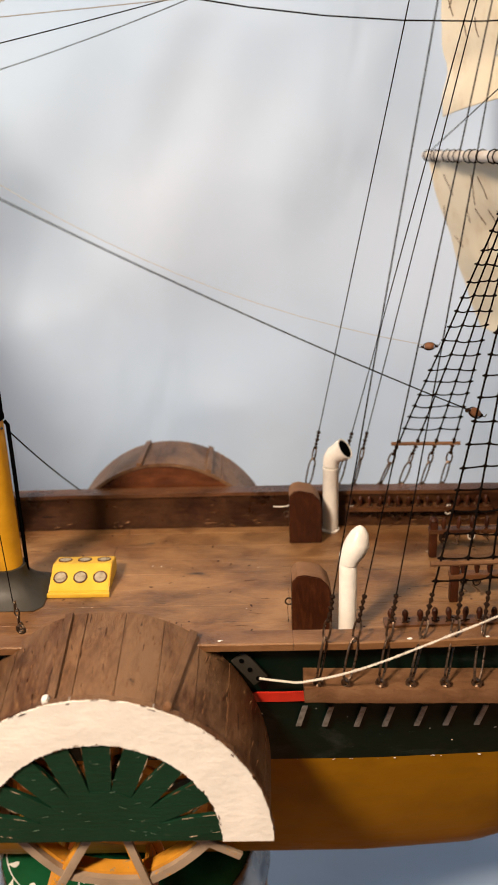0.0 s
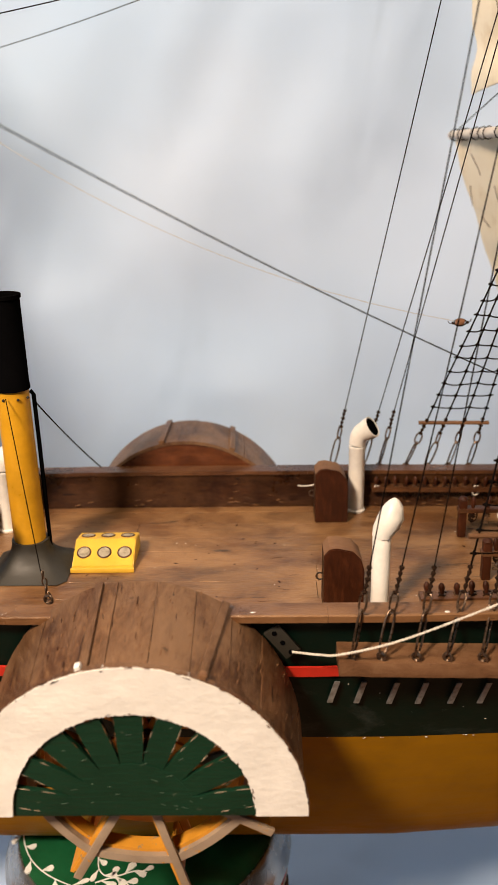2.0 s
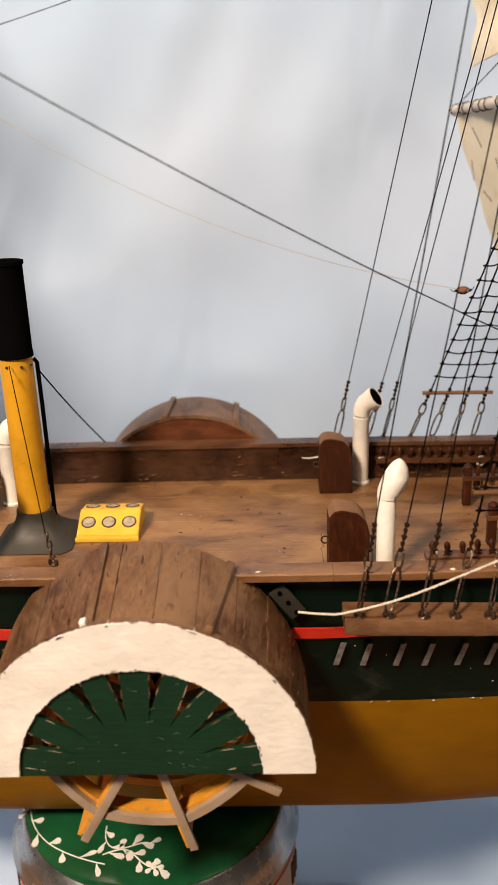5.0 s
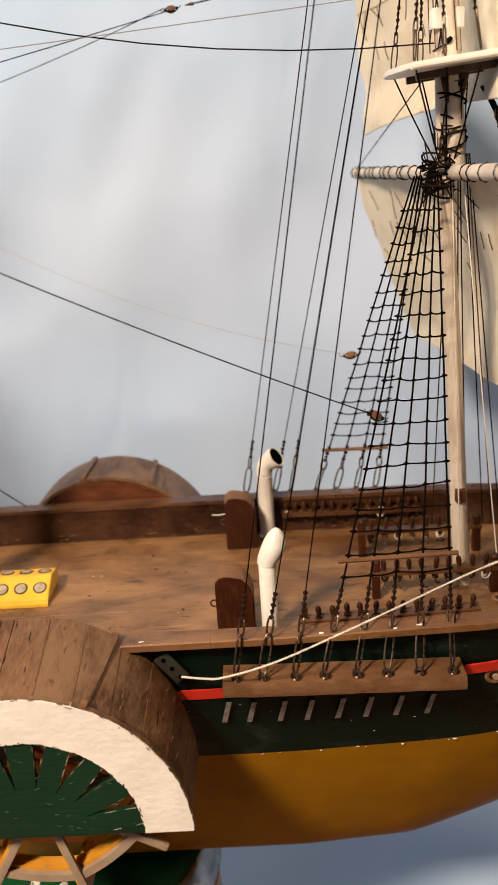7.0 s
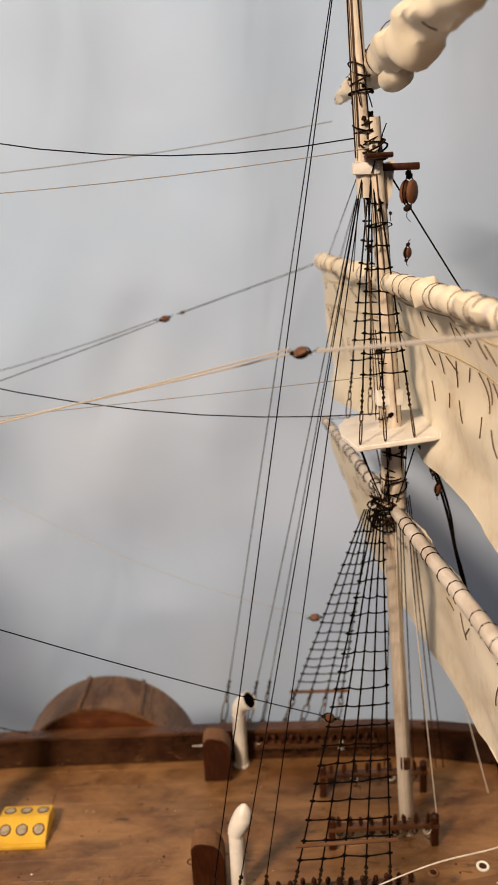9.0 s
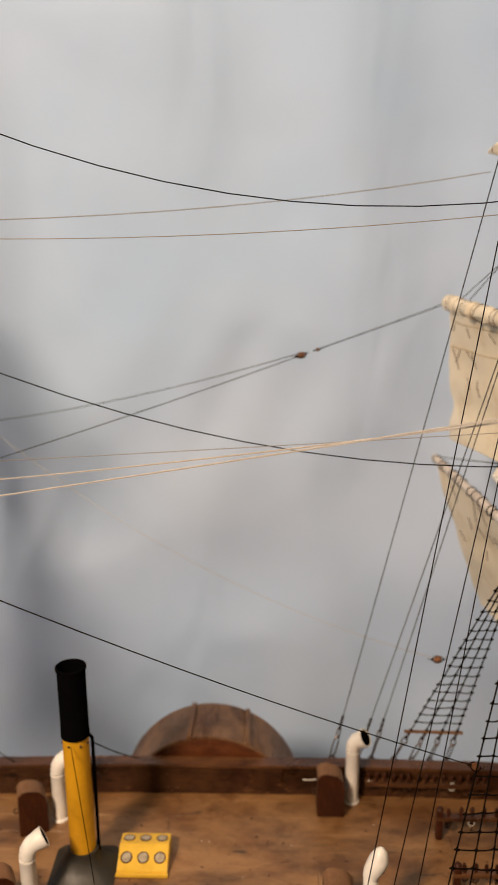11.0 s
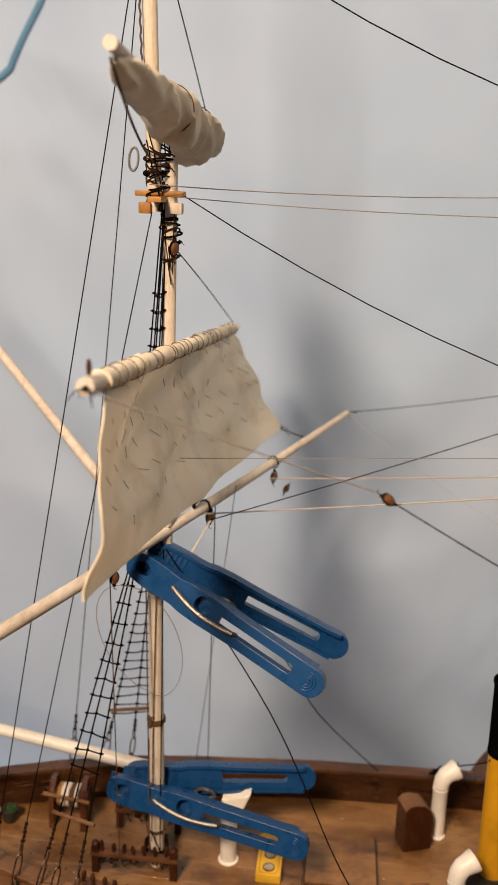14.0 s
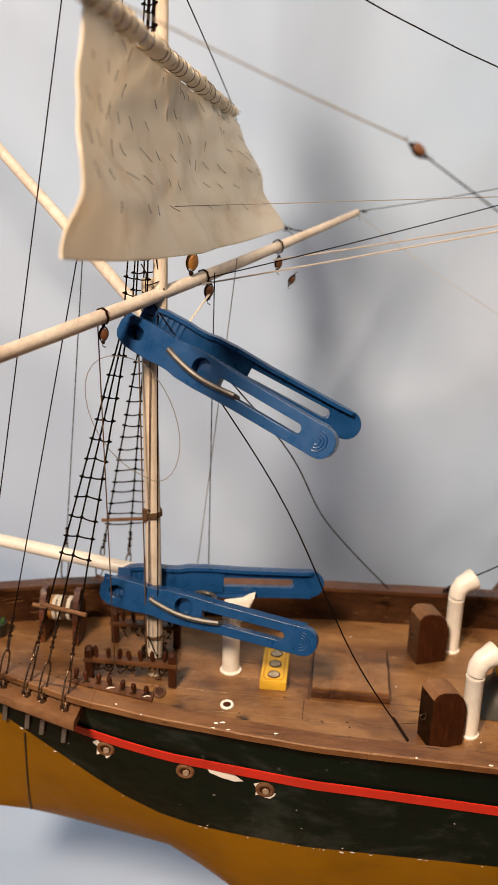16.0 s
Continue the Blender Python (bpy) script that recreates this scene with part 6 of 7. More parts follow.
FORE_EYES = (0.0156, 0.0245, 0.0354, 0.0450, 0.0560, 0.0660, 0.0768, 0.0880)
channel(0.0112, 0.0925, -1, FORE_EYES, chan_z_fore, "weathered brown channel board with iron eyes outside the green topsides")
MAIN_EYES = (-0.3110, -0.2998, -0.2894, -0.2826, -0.2727)
channel(-0.3250, -0.2672, -1, MAIN_EYES, chan_z_main, "weathered brown channel board at the quarter with iron eyes", 0.0125, 0.0065, 0.0026)
FAR_EYES = (0.0196, 0.0335, 0.0408, 0.0528, 0.0622, 0.0717, 0.0808)
channel(0.0150, 0.0900, 1, FAR_EYES, lambda x: 0.0120, "brown channel board on the far side of the hull")
channel(-0.3250, -0.2550, 1, (-0.300, -0.285, -0.272, -0.262), lambda x: 0.0160, "brown channel board on the far quarter", 0.0085)


def eye(x, z_at, s=-1, wide=0.0115, inset=0.0040):
    return V(x, s * (beam(x) - 0.0045 + wide - inset), z_at(x) + 0.0030)


FE = [eye(x, chan_z_fore) for x in FORE_EYES]
FF = [eye(x, lambda q: 0.0120, 1) for x in FAR_EYES]
ME = [eye(x, chan_z_main, -1, 0.0125, 0.0065) for x in MAIN_EYES]
MF = [eye(x, lambda q: 0.0160, 1, 0.0085) for x in (-0.300, -0.285, -0.272, -0.262)]
shroud_gang("shrouds", FE[3:], (0.0920, YM - 0.003, 0.1590), 20, "tarred fore shrouds with knotted ratlines on the nearer side", 0.0066, 0.004, 0.0380)
shroud_gang("shrouds", FF[3:], (0.0882, YM + 0.003, 0.1575), 20, "tarred fore shrouds with knotted ratlines on the farther side", 0.0062, 0.006, 0.0385)
shroud_gang("shrouds", ME[2:], (-0.2545, YM - 0.003, 0.1580), 22, "tarred main shrouds with knotted ratlines on the nearer side", 0.0074, 0.026, 0.0490)
shroud_gang("shrouds", MF[1:], (-0.2490, YM + 0.003, 0.1580), 24, "tarred main shrouds with knotted ratlines on the farther side", 0.0060, 0.006, 0.0540)
for s, lab in ((-1, "nearer"), (1, "farther")):
    yo = -0.0242 if s < 0 else 0.0172
    shroud_gang("topmast_shrouds", [V(x, yo, 0.1925 + top_tilt(x)) for x in (0.0825, 0.0920, 0.1030)], (0.0905, YM + s * 0.0015, 0.2920), 13, "fore topmast shrouds with ratlines on the " + lab + " side", 0.0077, 0.004, None, links=0.62)
    shroud_gang("topmast_shrouds", [V(x, YM + s * 0.006, 0.1600) for x in (-0.2555, -0.2515, -0.2475)], (-0.2440, YM + s * 0.0012, 0.2900), 15, "main topmast shrouds with ratlines on the " + lab + " side", 0.0066, 0.003, None, 0.0003, False)


def backstay(foot, head, label, r=R0):
    g = thing("backstay", foot, label, "rigging", "backstays")
    rng = random.Random(int(abs(foot[0]) * 1e5))
    pieces = []
    s = chain_to(pieces, foot, head, rng)
    for nm, bm, mt in pieces:
        part(nm, bm, mt, g)
    bm = bmesh.new()
    tube(bm, hang(s, head, 0.0006, 10), r, 5)
    part("line", bm, ROPE, g)


TG_FORE, XT_FORE = V(0.0822, YM, 0.3850), V(0.0885, YM, 0.3000)
TG_MAIN, XT_MAIN = V(-0.2512, YM, 0.3880), V(-0.2470, YM, 0.2960)
for e, h in ((FE[0], TG_FORE), (FE[1], XT_FORE), (FE[2], XT_FORE), (FF[0], TG_FORE), (FF[1], XT_FORE), (FF[2], XT_FORE), (ME[0], TG_MAIN), (ME[1], XT_MAIN), (MF[0], TG_MAIN)):
    backstay(e, h, "long black backstay with wire links at its foot")
# stays between the masts
rope(V(-0.2462, YM, 0.3905), (0.0872, YM, 0.3035), 0.0330, 0.00025)
rope(V(-0.2400, YM, 0.2935), (0.0930, YM, 0.1990), 0.0263, 0.00025)
rope((-0.2400, YM - 0.004, 0.2915), (0.0880, YM - 0.01, 0.2990), 0.007, 0.00018, THREAD, label="fine grey thread strung between the mastheads")
rope((-0.2480, -0.013, 0.2955), (0.0830, 0.0700, 0.3150), 0.009, 0.00020, THREAD, label="fine grey thread strung between the mastheads")
rope(V(0.0900, YM, 0.3010), (0.2300, YM, 0.0900), 0.004, 0.00034)
for dx in (0.0, 0.0011):
    rope(V(0.1085 + dx, YM, 0.1850), (0.1500, YM + 0.3 * dx, 0.0120), 0.0, 0.00055, label="thick black stay curving down before the foremast", via=(V(0.1130 + dx, YM, 0.1775), V(0.1175 + dx, YM - dx, 0.1660), V(0.1212 + dx, YM, 0.1530), V(0.1240 + dx * 0.4, YM, 0.1400), V(0.1300 + dx, YM, 0.1130)), n=4)
for s, yo in ((-1, -0.0240), (1, 0.0172)):
    for x in (0.0830, 0.0925, 0.1030):
        rope(V(x, yo, 0.1900), V(0.0965 + (x - 0.093) * 0.25, YM + s * 0.0035, 0.1620), 0.0004, 0.0003, label="black futtock line from the platform's edge down to the mast")
# main topsail braces led forward through blocks
GB = V(-0.1632, -0.1019, 0.2153)
rope(V(-0.2372, -0.1280, 0.2470), GB + V(-0.003, -0.001, 0.0022), 0.0006, 0.00022, THREAD, label="grey pendant of the main topsail brace")
block(GB, (0.8, 0.3, -0.55), 0.0050, "brown wooden brace block hanging in its line")
rope(GB + V(0.003, 0.001, -0.002), V(0.0672, -0.0338, 0.0822), 0.0046, 0.00022)
block((0.0680, -0.0336, 0.0816), (0.8, 0.2, -0.4), 0.0058, "brown wooden block made fast to the fore shrouds")
rope(V(-0.1735, 0.1255, 0.1835), V(0.0680, 0.0500, 0.0835), 0.017, 0.00014, PALETHREAD, label="slack grey thread from the yard's end")
block((0.0688, 0.0498, 0.0832), (1, 0, 0.1), 0.0058, "dark wooden block in the far fore shrouds")
# fore topsail braces led aft
BB = V(0.0006, 0.0940, 0.2277)
rope(V(0.0826, 0.1440, 0.2490), BB + V(0.006, 0.003, 0.0016), 0.0008, 0.0003, via=(V(0.0694, 0.1380, 0.2450),))
block(BB, (0.85, 0.45, 0.2), 0.0060, "brown wooden brace block hanging in its line")
block(BB + V(0.0085, 0.0045, 0.0022), (0.85, 0.45, 0.2), 0.0026, "tiny dark knot-like block beside the brace block")
rope(BB + V(-0.003, -0.001, -0.001), V(-0.2250, -0.0080, 0.1700), 0.002, 0.00022)
rope(BB + V(-0.003, -0.001, 0.0005), V(-0.1730, 0.1262, 0.1840), 0.0035, 0.0002)
NB = V(0.0565, -0.1050, 0.2425)
rope(V(0.1078, -0.1500, 0.2535), NB + V(0.004, -0.003, 0.0008), 0.0004, 0.0006, PALETHREAD, label="pale pendant of the near fore topsail brace")
block(NB, (0.75, -0.6, 0.15), 0.0062, "brown wooden block in the near fore topsail brace")
rope(NB + V(-0.003, 0.002, -0.0005), V(-0.2073, 0.0514, 0.1690), 0.002, 0.00034, PALETHREAD, label="pale brace of the fore topsail, led aft to the main yard")
rope(NB + V(-0.003, 0.002, 0.0008), V(-0.2349, 0.0155, 0.1630), 0.001, 0.00034, PALETHREAD, label="pale brace of the fore topsail, led aft to the main yard")
rope(V(0.0945, YM - 0.003, 0.2150), V(-0.2420, YM - 0.002, 0.1935), 0.0005, 0.00016, THREAD, label="fine grey thread strung between the masts")
# falls from the main masthead to the rails
rope(V(-0.2462, -0.0065, 0.1600), V(-0.1456, -0.0500, 0.0144), 0.0004, 0.00027, via=(V(-0.1978, -0.0270, 0.0990), V(-0.1676, -0.0440, 0.0449)), n=8)
rope(V(-0.1513, -0.0490, 0.0224), V(-0.1454, -0.0501, 0.0140), 0.0, 0.0006, DARKCORD, label="dark served end of the fall at the nearer rail", n=5)
rope(V(-0.2462, -0.0005, 0.1600), V(-0.1482, 0.0560, 0.0172), 0.0004, 0.00030, via=(V(-0.1990, 0.0220, 0.0993), V(-0.1793, 0.0400, 0.0572)), n=8)
rope(V(-0.2288, 0.0200, 0.1600), V(-0.2400, -0.0160, 0.1425), 0.0, 0.0004, CORD, label="twisted pale cord from a yard block to the clothes peg")
rope(V(-0.2260, 0.010, 0.1690), V(-0.2330, 0.0480, 0.0185), 0.0, 0.00024)
rope(V(-0.2200, 0.030, 0.1720), V(-0.2390, 0.0470, 0.0185), 0.001, 0.0002, THREAD, label="thin grey line dropping to the far rail")
rope(V(-0.2600, -0.0300, 0.1570), V(-0.2620, -0.0150, 0.0120), 0.001, 0.00024, BROWNROPE, label="brown fall from a yard block to the pin rail")
rope(V(-0.2510, -0.0090, 0.1500), V(-0.2490, -0.0130, 0.0140), 0.0, 0.00028, BROWNROPE, label="brown halyard beside the mast down to its pins")
rope(V(-0.2440, -0.0080, 0.1560), V(-0.2445, -0.0130, 0.0150), 0.0, 0.00028)
rope(V(-0.2330, 0.1165, 0.2290), V(-0.2430, YM, 0.2760), -0.001, 0.00026)
rope(V(-0.2400, 0.0640, 0.3240), V(-0.2495, YM, 0.3880), -0.001, 0.00026)
rope(V(-0.2362, -0.1063, 0.3230), V(-0.2480, YM, 0.3030), 0.004, 0.0004, BROWNROPE, label="slack brown line under the topgallant yard")
rope(V(-0.2090, 0.1180, 0.1765), V(-0.1900, 0.0950, 0.1770), 0.001, 0.0003)
# halyards at the foremast
for k in range(6):
    a = k * 2.4
    rope(V(0.0905 + 0.0042 * math.cos(a), YM + 0.0042 * math.sin(a), 0.290 + 0.002 * (k % 3)), V(0.0965 + 0.0050 * math.cos(a + 0.5), YM + 0.0052 * math.sin(a + 0.5), 0.1960), 0.0, 0.00022, (DARKCORD, BROWNROPE, BROWNROPE)[k % 3], label="dark halyard led close along the fore topmast")
for k in range(2):
    rope(V(0.0862, YM, 0.2935), V(0.0860 - 0.001 * k, 0.022 + 0.100 * k, 0.2530), 0.0, 0.0002, label="thin dark lift from the masthead to the topsail yard")
for k in range(9):
    rope(V(0.0978 + 0.0009 * k, YM - 0.003 + 0.0014 * (k % 3), 0.1640), V(0.0990 + 0.0036 * k, -0.0120 if k % 4 == 1 else 0.0240, 0.0135), 0.0004 * (k % 3), 0.00026, (DARKCORD, CORD, ROPE, BROWNROPE)[k % 4], label="halyard led down beside the foremast to its pins")
rope(V(0.0930, 0.1420, 0.2490), V(0.0900, YM, 0.2990), -0.001, 0.00024)
rope(V(0.0858, 0.1640, 0.1550), V(0.0975, YM, 0.1980), 0.0, 0.00024)
rope(V(0.1345, 0.0200, 0.0560), V(0.1478, 0.0165, 0.0040), 0.0, 0.00026, CORD, label="thin white cord hanging from the course sail to the deck")
rope(V(0.1420, 0.0200, 0.0520), V(0.1560, 0.0120, 0.0060), 0.0, 0.00026, CORD, label="thin white cord hanging from the course sail to the deck")
# cords, loops and loose ends about the mainmast
rng = random.Random(45)
rope(V(-0.2470, YM - 0.0036, 0.146), V(-0.2495, YM - 0.0040, 0.016), 0.0, 0.0002, BROWNROPE, label="thin cord led down along the lower mainmast", via=(V(-0.2485, YM - 0.0040, 0.0755),), n=6)
bm = bmesh.new()
pts = [V(-0.2478 + 0.012 * math.sin(2 * math.pi * i / 30) * (1.0 if i < 15 else 2.0), YM - 0.008 - 0.003 * math.cos(i * 0.4), 0.1170 + 0.0220 * math.cos(2 * math.pi * i / 30) - 0.0095 * math.sin(2 * math.pi * i / 30)) for i in range(30)]
tube(bm, pts, 0.00016, 5, closed=True)
tagged(part("rope", bm, THREAD), "loose loop of fine grey thread on the mainmast", "rope", ROPE_GROUP)
for k, (p, d) in enumerate((((-0.2375, -0.1280, 0.2480), (0, -1, 0)), ((-0.2335, 0.1165, 0.2275), (0, 1, 0)), ((-0.1730, 0.1262, 0.1835), (0.4, 0.8, 0)), ((-0.2090, 0.1180, 0.1765), (0.6, 0.4, -0.3)))):
    bm = bmesh.new()
    for q in range(7):
        a = Vector(p)
        e = Vector(d) * rng.uniform(0.002, 0.006) + V(rng.uniform(-0.004, 0.004), rng.uniform(-0.003, 0.003), rng.uniform(-0.004, 0.003))
        tube(bm, [a, a + e * 0.5 + V(0, 0, 0.0008), a + e], 0.00016, 4)
    knot(bm, p, 0.0011)
    tagged(part("rope", bm, DARKCORD), "frayed dark knot of cord at the spar's end", "rope", ROPE_GROUP)
bm = bmesh.new()
pts = hang((0.0035, 0.0530, 0.0110), (0.0180, 0.0530, 0.0150), 0.0016, 10)
tube(bm, pts, 0.0003, 5)
tagged(part("rope", bm, CORD), "short end of white cord hanging at the far bulwark", "rope", ROPE_GROUP)
# the white cord along the channel
bm = bmesh.new()
pts = [V(-0.0030, -0.0618, 0.0018), V(0.0050, -0.0650, 0.0028), V(0.0120, -0.0700, 0.0062), V(0.0300, -0.0745, 0.0142), V(0.0600, -0.0765, 0.0288), V(0.0989, -0.0765, 0.0466), V(0.1300, -0.0740, 0.0530), V(0.1700, -0.0600, 0.0580), V(0.2200, -0.0200, 0.0400)]
fine = []
for i in range(len(pts) - 1):
    p0, p1, p2, p3 = pts[max(0, i - 1)], pts[i], pts[i + 1], pts[min(len(pts) - 1, i + 2)]
    for k in range(10):
        t = k / 10
        fine.append(0.5 * ((2 * p1) + (p2 - p0) * t + (2 * p0 - 5 * p1 + 4 * p2 - p3) * t * t + (3 * p1 - p0 - 3 * p2 + p3) * t ** 3))
fine.append(pts[-1])
cord_parts = thing("cord", pts[0], "twisted white cotton cord tied to a bracket beside the channel", "cord")
for ph in (0.0, math.pi):
    bm = bmesh.new()
    dense = []
    for i in range(len(fine) - 1):
        for k in range(4):
            dense.append(fine[i].lerp(fine[i + 1], k / 4))
    strand = []
    dist = 0.0
    for i, p in enumerate(dense):
        d = (dense[min(i + 1, len(dense) - 1)] - dense[max(i - 1, 0)]).normalized()
        u = V(0, 0, 1).cross(d).normalized()
        w = d.cross(u)
        if i:
            dist += (p - dense[i - 1]).length
        a = dist * 2 * math.pi / 0.0022 + ph
        strand.append(p + (u * math.cos(a) + w * math.sin(a)) * 0.00021)
    tube(bm, strand, 0.00024, 6)
    part("strand", bm, CORD, cord_parts)
o = thing("bracket", (-0.0075, -0.0590, 0.005), "dark drilled metal bracket screwed to the topsides", "bracket")
bm = bmesh.new()
box(bm, (-0.0062, -0.0606, 0.0050), (0.0058, 0.0012, 0.0118), Matrix.Rotation(radians(-38), 3, "Y"), 0.0003)
part("plate", bm, SOOT, o)
# black discs on the solid plate, painted as the shade of its drillings
for dz in (-0.0036, -0.0002, 0.0032):
    bm = bmesh.new()
    lathe(bm, [(0.0008, -0.0002), (0.0008, 0.0003)], (-0.0062 - dz * 0.78, -0.0612, 0.0050 + dz), (0, -1, 0), 12)
    part("screw_hole_shade", bm, BLACK, o)
# funnel guys
rope(V(-0.0945, 0.0030, 0.0660), V(-0.0836, 0.0600, 0.0178), 0.001, 0.0003, label="black guy wire from the funnel to the far rail")
rope(V(-0.1020, -0.0070, 0.0700), V(-0.0830, -0.0525, 0.0260), 0.0, 0.00018, label="thin dark guy wire from the funnel to the nearer rail")
rope(V(-0.1000, 0.0040, 0.0660), V(-0.1168, 0.0545, 0.0238), 0.0008, 0.0003, label="black guy wire from the funnel aft to the far rail")
rope(V(-0.1122, 0.0420, 0.0305), V(-0.1118, 0.0415, 0.0362), 0.0, 0.0003, label="short stiff end of wire twisted round the guy", n=3)
fc = thing("chain", (-0.1205, 0.0570, 0.0170), "short dark chain on the far rail at the guy's foot", "chain")
for k in range(4):
    bm = bmesh.new()
    ring(bm, (-0.1210 + 0.0012 * k, 0.0575 - 0.0009 * k, 0.0176 + 0.0016 * k), (1, 0.3, 0) if k % 2 else (0, 1, 0.4), 0.0010, 0.00042, 12, 5, 1.5, (0.6, -0.4, 0.7))
    part("chain_link", bm, ROPE, fc)
gc = thing("chain", (-0.081, -0.054, 0.0165), "short rusty chain with an eye on the rail", "chain")
for k in range(4):
    bm = bmesh.new()
    ring(bm, (-0.0812 - 0.0004 * k, -0.0535 + 0.0003 * k, 0.0178 + 0.0024 * k), (1, 0, 0) if k % 2 else (0, 1, 0), 0.0008, 0.0003, 12, 5, 1.8, (0, 0, 1))
    part("chain_link", bm, IRON, gc)
bm = bmesh.new()
ring(bm, (-0.0810, -0.0540, 0.0168), (0.3, 1, 0), 0.0014, 0.0005, 14, 6)
part("eye_bolt", bm, IRON, gc)


# ---------------------------------------------------------------- blue clothes pegs
def peg(jaw, tip_near, tip_far, up, label):
    """A plastic spring peg: two arms from the jaws to their tips, each with a slot, and a steel spring ring."""
    jaw, tn, tf = Vector(jaw), Vector(tip_near), Vector(tip_far)
    ob = thing("clothes_peg", jaw, label, "clothes peg", "blue clothes pegs")
    up = Vector(up)
    pivot = None
    near_jaw = jaw
    for tip, s in ((tn, -1), (tf, 1)):
        jaw = near_jaw + (V(0.0060, 0.0010, 0.0035) if s > 0 else V(0, 0, 0))
        axis = (tip - jaw).normalized()
        nor = axis.cross(up).normalized() * -1
        if nor.dot(tip - (tn + tf) / 2) < 0:
            nor = -nor
        wide = nor.cross(axis).normalized()
        if wide.z < 0:
            wide = -wide
        length = (tip - jaw).length
        frame_m = Matrix((axis, wide, nor)).transposed().to_4x4()
        frame_m.translation = jaw + nor * 0.0040
        L = length
        # outline seen flat: jaw end, waist at the spring, widening grip with a round end
        top = [(-0.0062, 0.0020), (-0.0050, 0.0042), (-0.002, 0.0056), (0.002, 0.0060), (0.010, 0.0060), (0.014, 0.0056), (0.018, 0.0056), (0.022, 0.0063), (0.030, 0.0064), (0.045, 0.0058), (L - 0.012, 0.0056)]
        end = [(L - 0.0055 + 0.0055 * math.cos(a), 0.0056 * math.sin(a)) for a in [math.pi / 2 - math.pi * i / 12 for i in range(13)]]
        outl = top + end + [(u, -v) for u, v in reversed(top)]
        n = len(outl)
        t = 0.0042
        bm = bmesh.new()
        # slot in the grip
        s0, s1, sw = L - 0.047, L - 0.013, 0.0019
        hole = [(s0, sw)] + [(s1 - sw + sw * math.cos(a), sw * math.sin(a)) for a in [math.pi / 2 - math.pi * i / 8 for i in range(9)]] + [(s0, -sw)]
        lo = {}
        spring_hole = [(0.0300 + 0.0038 * math.cos(2 * math.pi * i / 18), 0.0012 + 0.0038 * math.sin(2 * math.pi * i / 18)) for i in range(18)]
        jaw_hole = [(0.0012 + 0.0036 * math.cos(2 * math.pi * i / 14), 0.0004 + 0.0026 * math.sin(2 * math.pi * i / 14)) for i in range(14)]
        for key, pts in (("o", outl), ("h", hole), ("s", spring_hole), ("j", jaw_hole)):
            for z in (-t / 2, t / 2):
                lo[key, z] = [bm.verts.new(frame_m @ V(u, v, z)) for u, v in pts]
        for z in (-t / 2, t / 2):
            es = []
            for key in "ohsj":
                vs = lo[key, z]
                es += [bm.edges.new((vs[i], vs[(i + 1) % len(vs)])) for i in range(len(vs))]
            bmesh.ops.triangle_fill(bm, use_beauty=True, use_dissolve=False, edges=es)
        for key in "ohsj":
            a, b = lo[key, -t / 2], lo[key, t / 2]
            for i in range(len(a)):
                bm.faces.new((a[i], a[(i + 1) % len(a)], b[(i + 1) % len(b)], b[i]))
        arm = part("arm", bm, PEG, ob, "blue moulded plastic arm with a slotted grip")
        be = arm.modifiers.new("edge", "BEVEL")
        be.width, be.segments, be.limit_method = 0.0009, 3, "ANGLE"
        # raised side flanges of the moulding
        for sgn in (-1, 1):
            bm = bmesh.new()
            pts = [frame_m @ V(u, sgn * (v - 0.0008), 0.0) for u, v in top[2:]] + [frame_m @ V(L - 0.006, sgn * 0.0050, 0.0)]
            d2 = [p - nor * 0.0046 for p in pts]
            wv = wide * sgn * 0.0007
            rows = [[bm.verts.new(q) for q in (p - wv, p + wv, e + wv, e - wv)] for p, e in zip(pts, d2)]
            for a, b in zip(rows, rows[1:]):
                for k in range(4):
                    bm.faces.new((a[k], b[k], b[(k + 1) % 4], a[(k + 1) % 4]))
            bm.faces.new(rows[0])
            bm.faces.new(rows[-1])
            part("flange", bm, PEG, arm)
        # jaw teeth
        for k in range(6):
            bm = bmesh.new()
            c = frame_m @ V(-0.002 + 0.0022 * k, 0, -0.0027)
            box(bm, c, (0.0011, 0.0100, 0.0014), frame_m.to_3x3(), 0.0002)
            part("tooth", bm, PEG, arm)
        # plate behind the holes
        bm = bmesh.new()
        box(bm, frame_m @ V(0.0150, 0.0004, -t / 2 - 0.0006), (0.044, 0.0094, 0.0008), frame_m.to_3x3(), 0.0002)
        part("backing", bm, PEG, arm)
        for k in range(3):
            bm = bmesh.new()
            rr = 0.0014 + 0.0011 * k
            tube(bm, [frame_m @ V(L - 0.0066 + rr * math.cos(q * math.pi / 8 - math.pi / 2), rr * math.sin(q * math.pi / 8 - math.pi / 2), t / 2 + 0.00005) for q in range(9)], 0.00028, 5)
            part("grip_ridge", bm, PEG, arm)
        if s < 0:
            first = frame_m.copy()
        else:
            second = frame_m.copy()
    # the bent steel spring, seen over the nearer arm
    bm = bmesh.new()
    pts = []
    for i in range(15):
        u = i / 14
        pts.append(first @ V(0.0165 + 0.0285 * u, 0.0012 - 0.0022 * u - 0.0016 * math.sin(math.pi * u), 0.0036 + 0.0010 * math.sin(math.pi * u)))
    pts = [first @ V(0.0160, 0.0016, 0.0008)] + pts + [first @ V(0.0462, -0.0016, 0.0004)]
    tube(bm, pts, 0.00105, 8)
    part("spring", bm, STEEL, ob, "shiny bent steel spring wire")
    bm = bmesh.new()
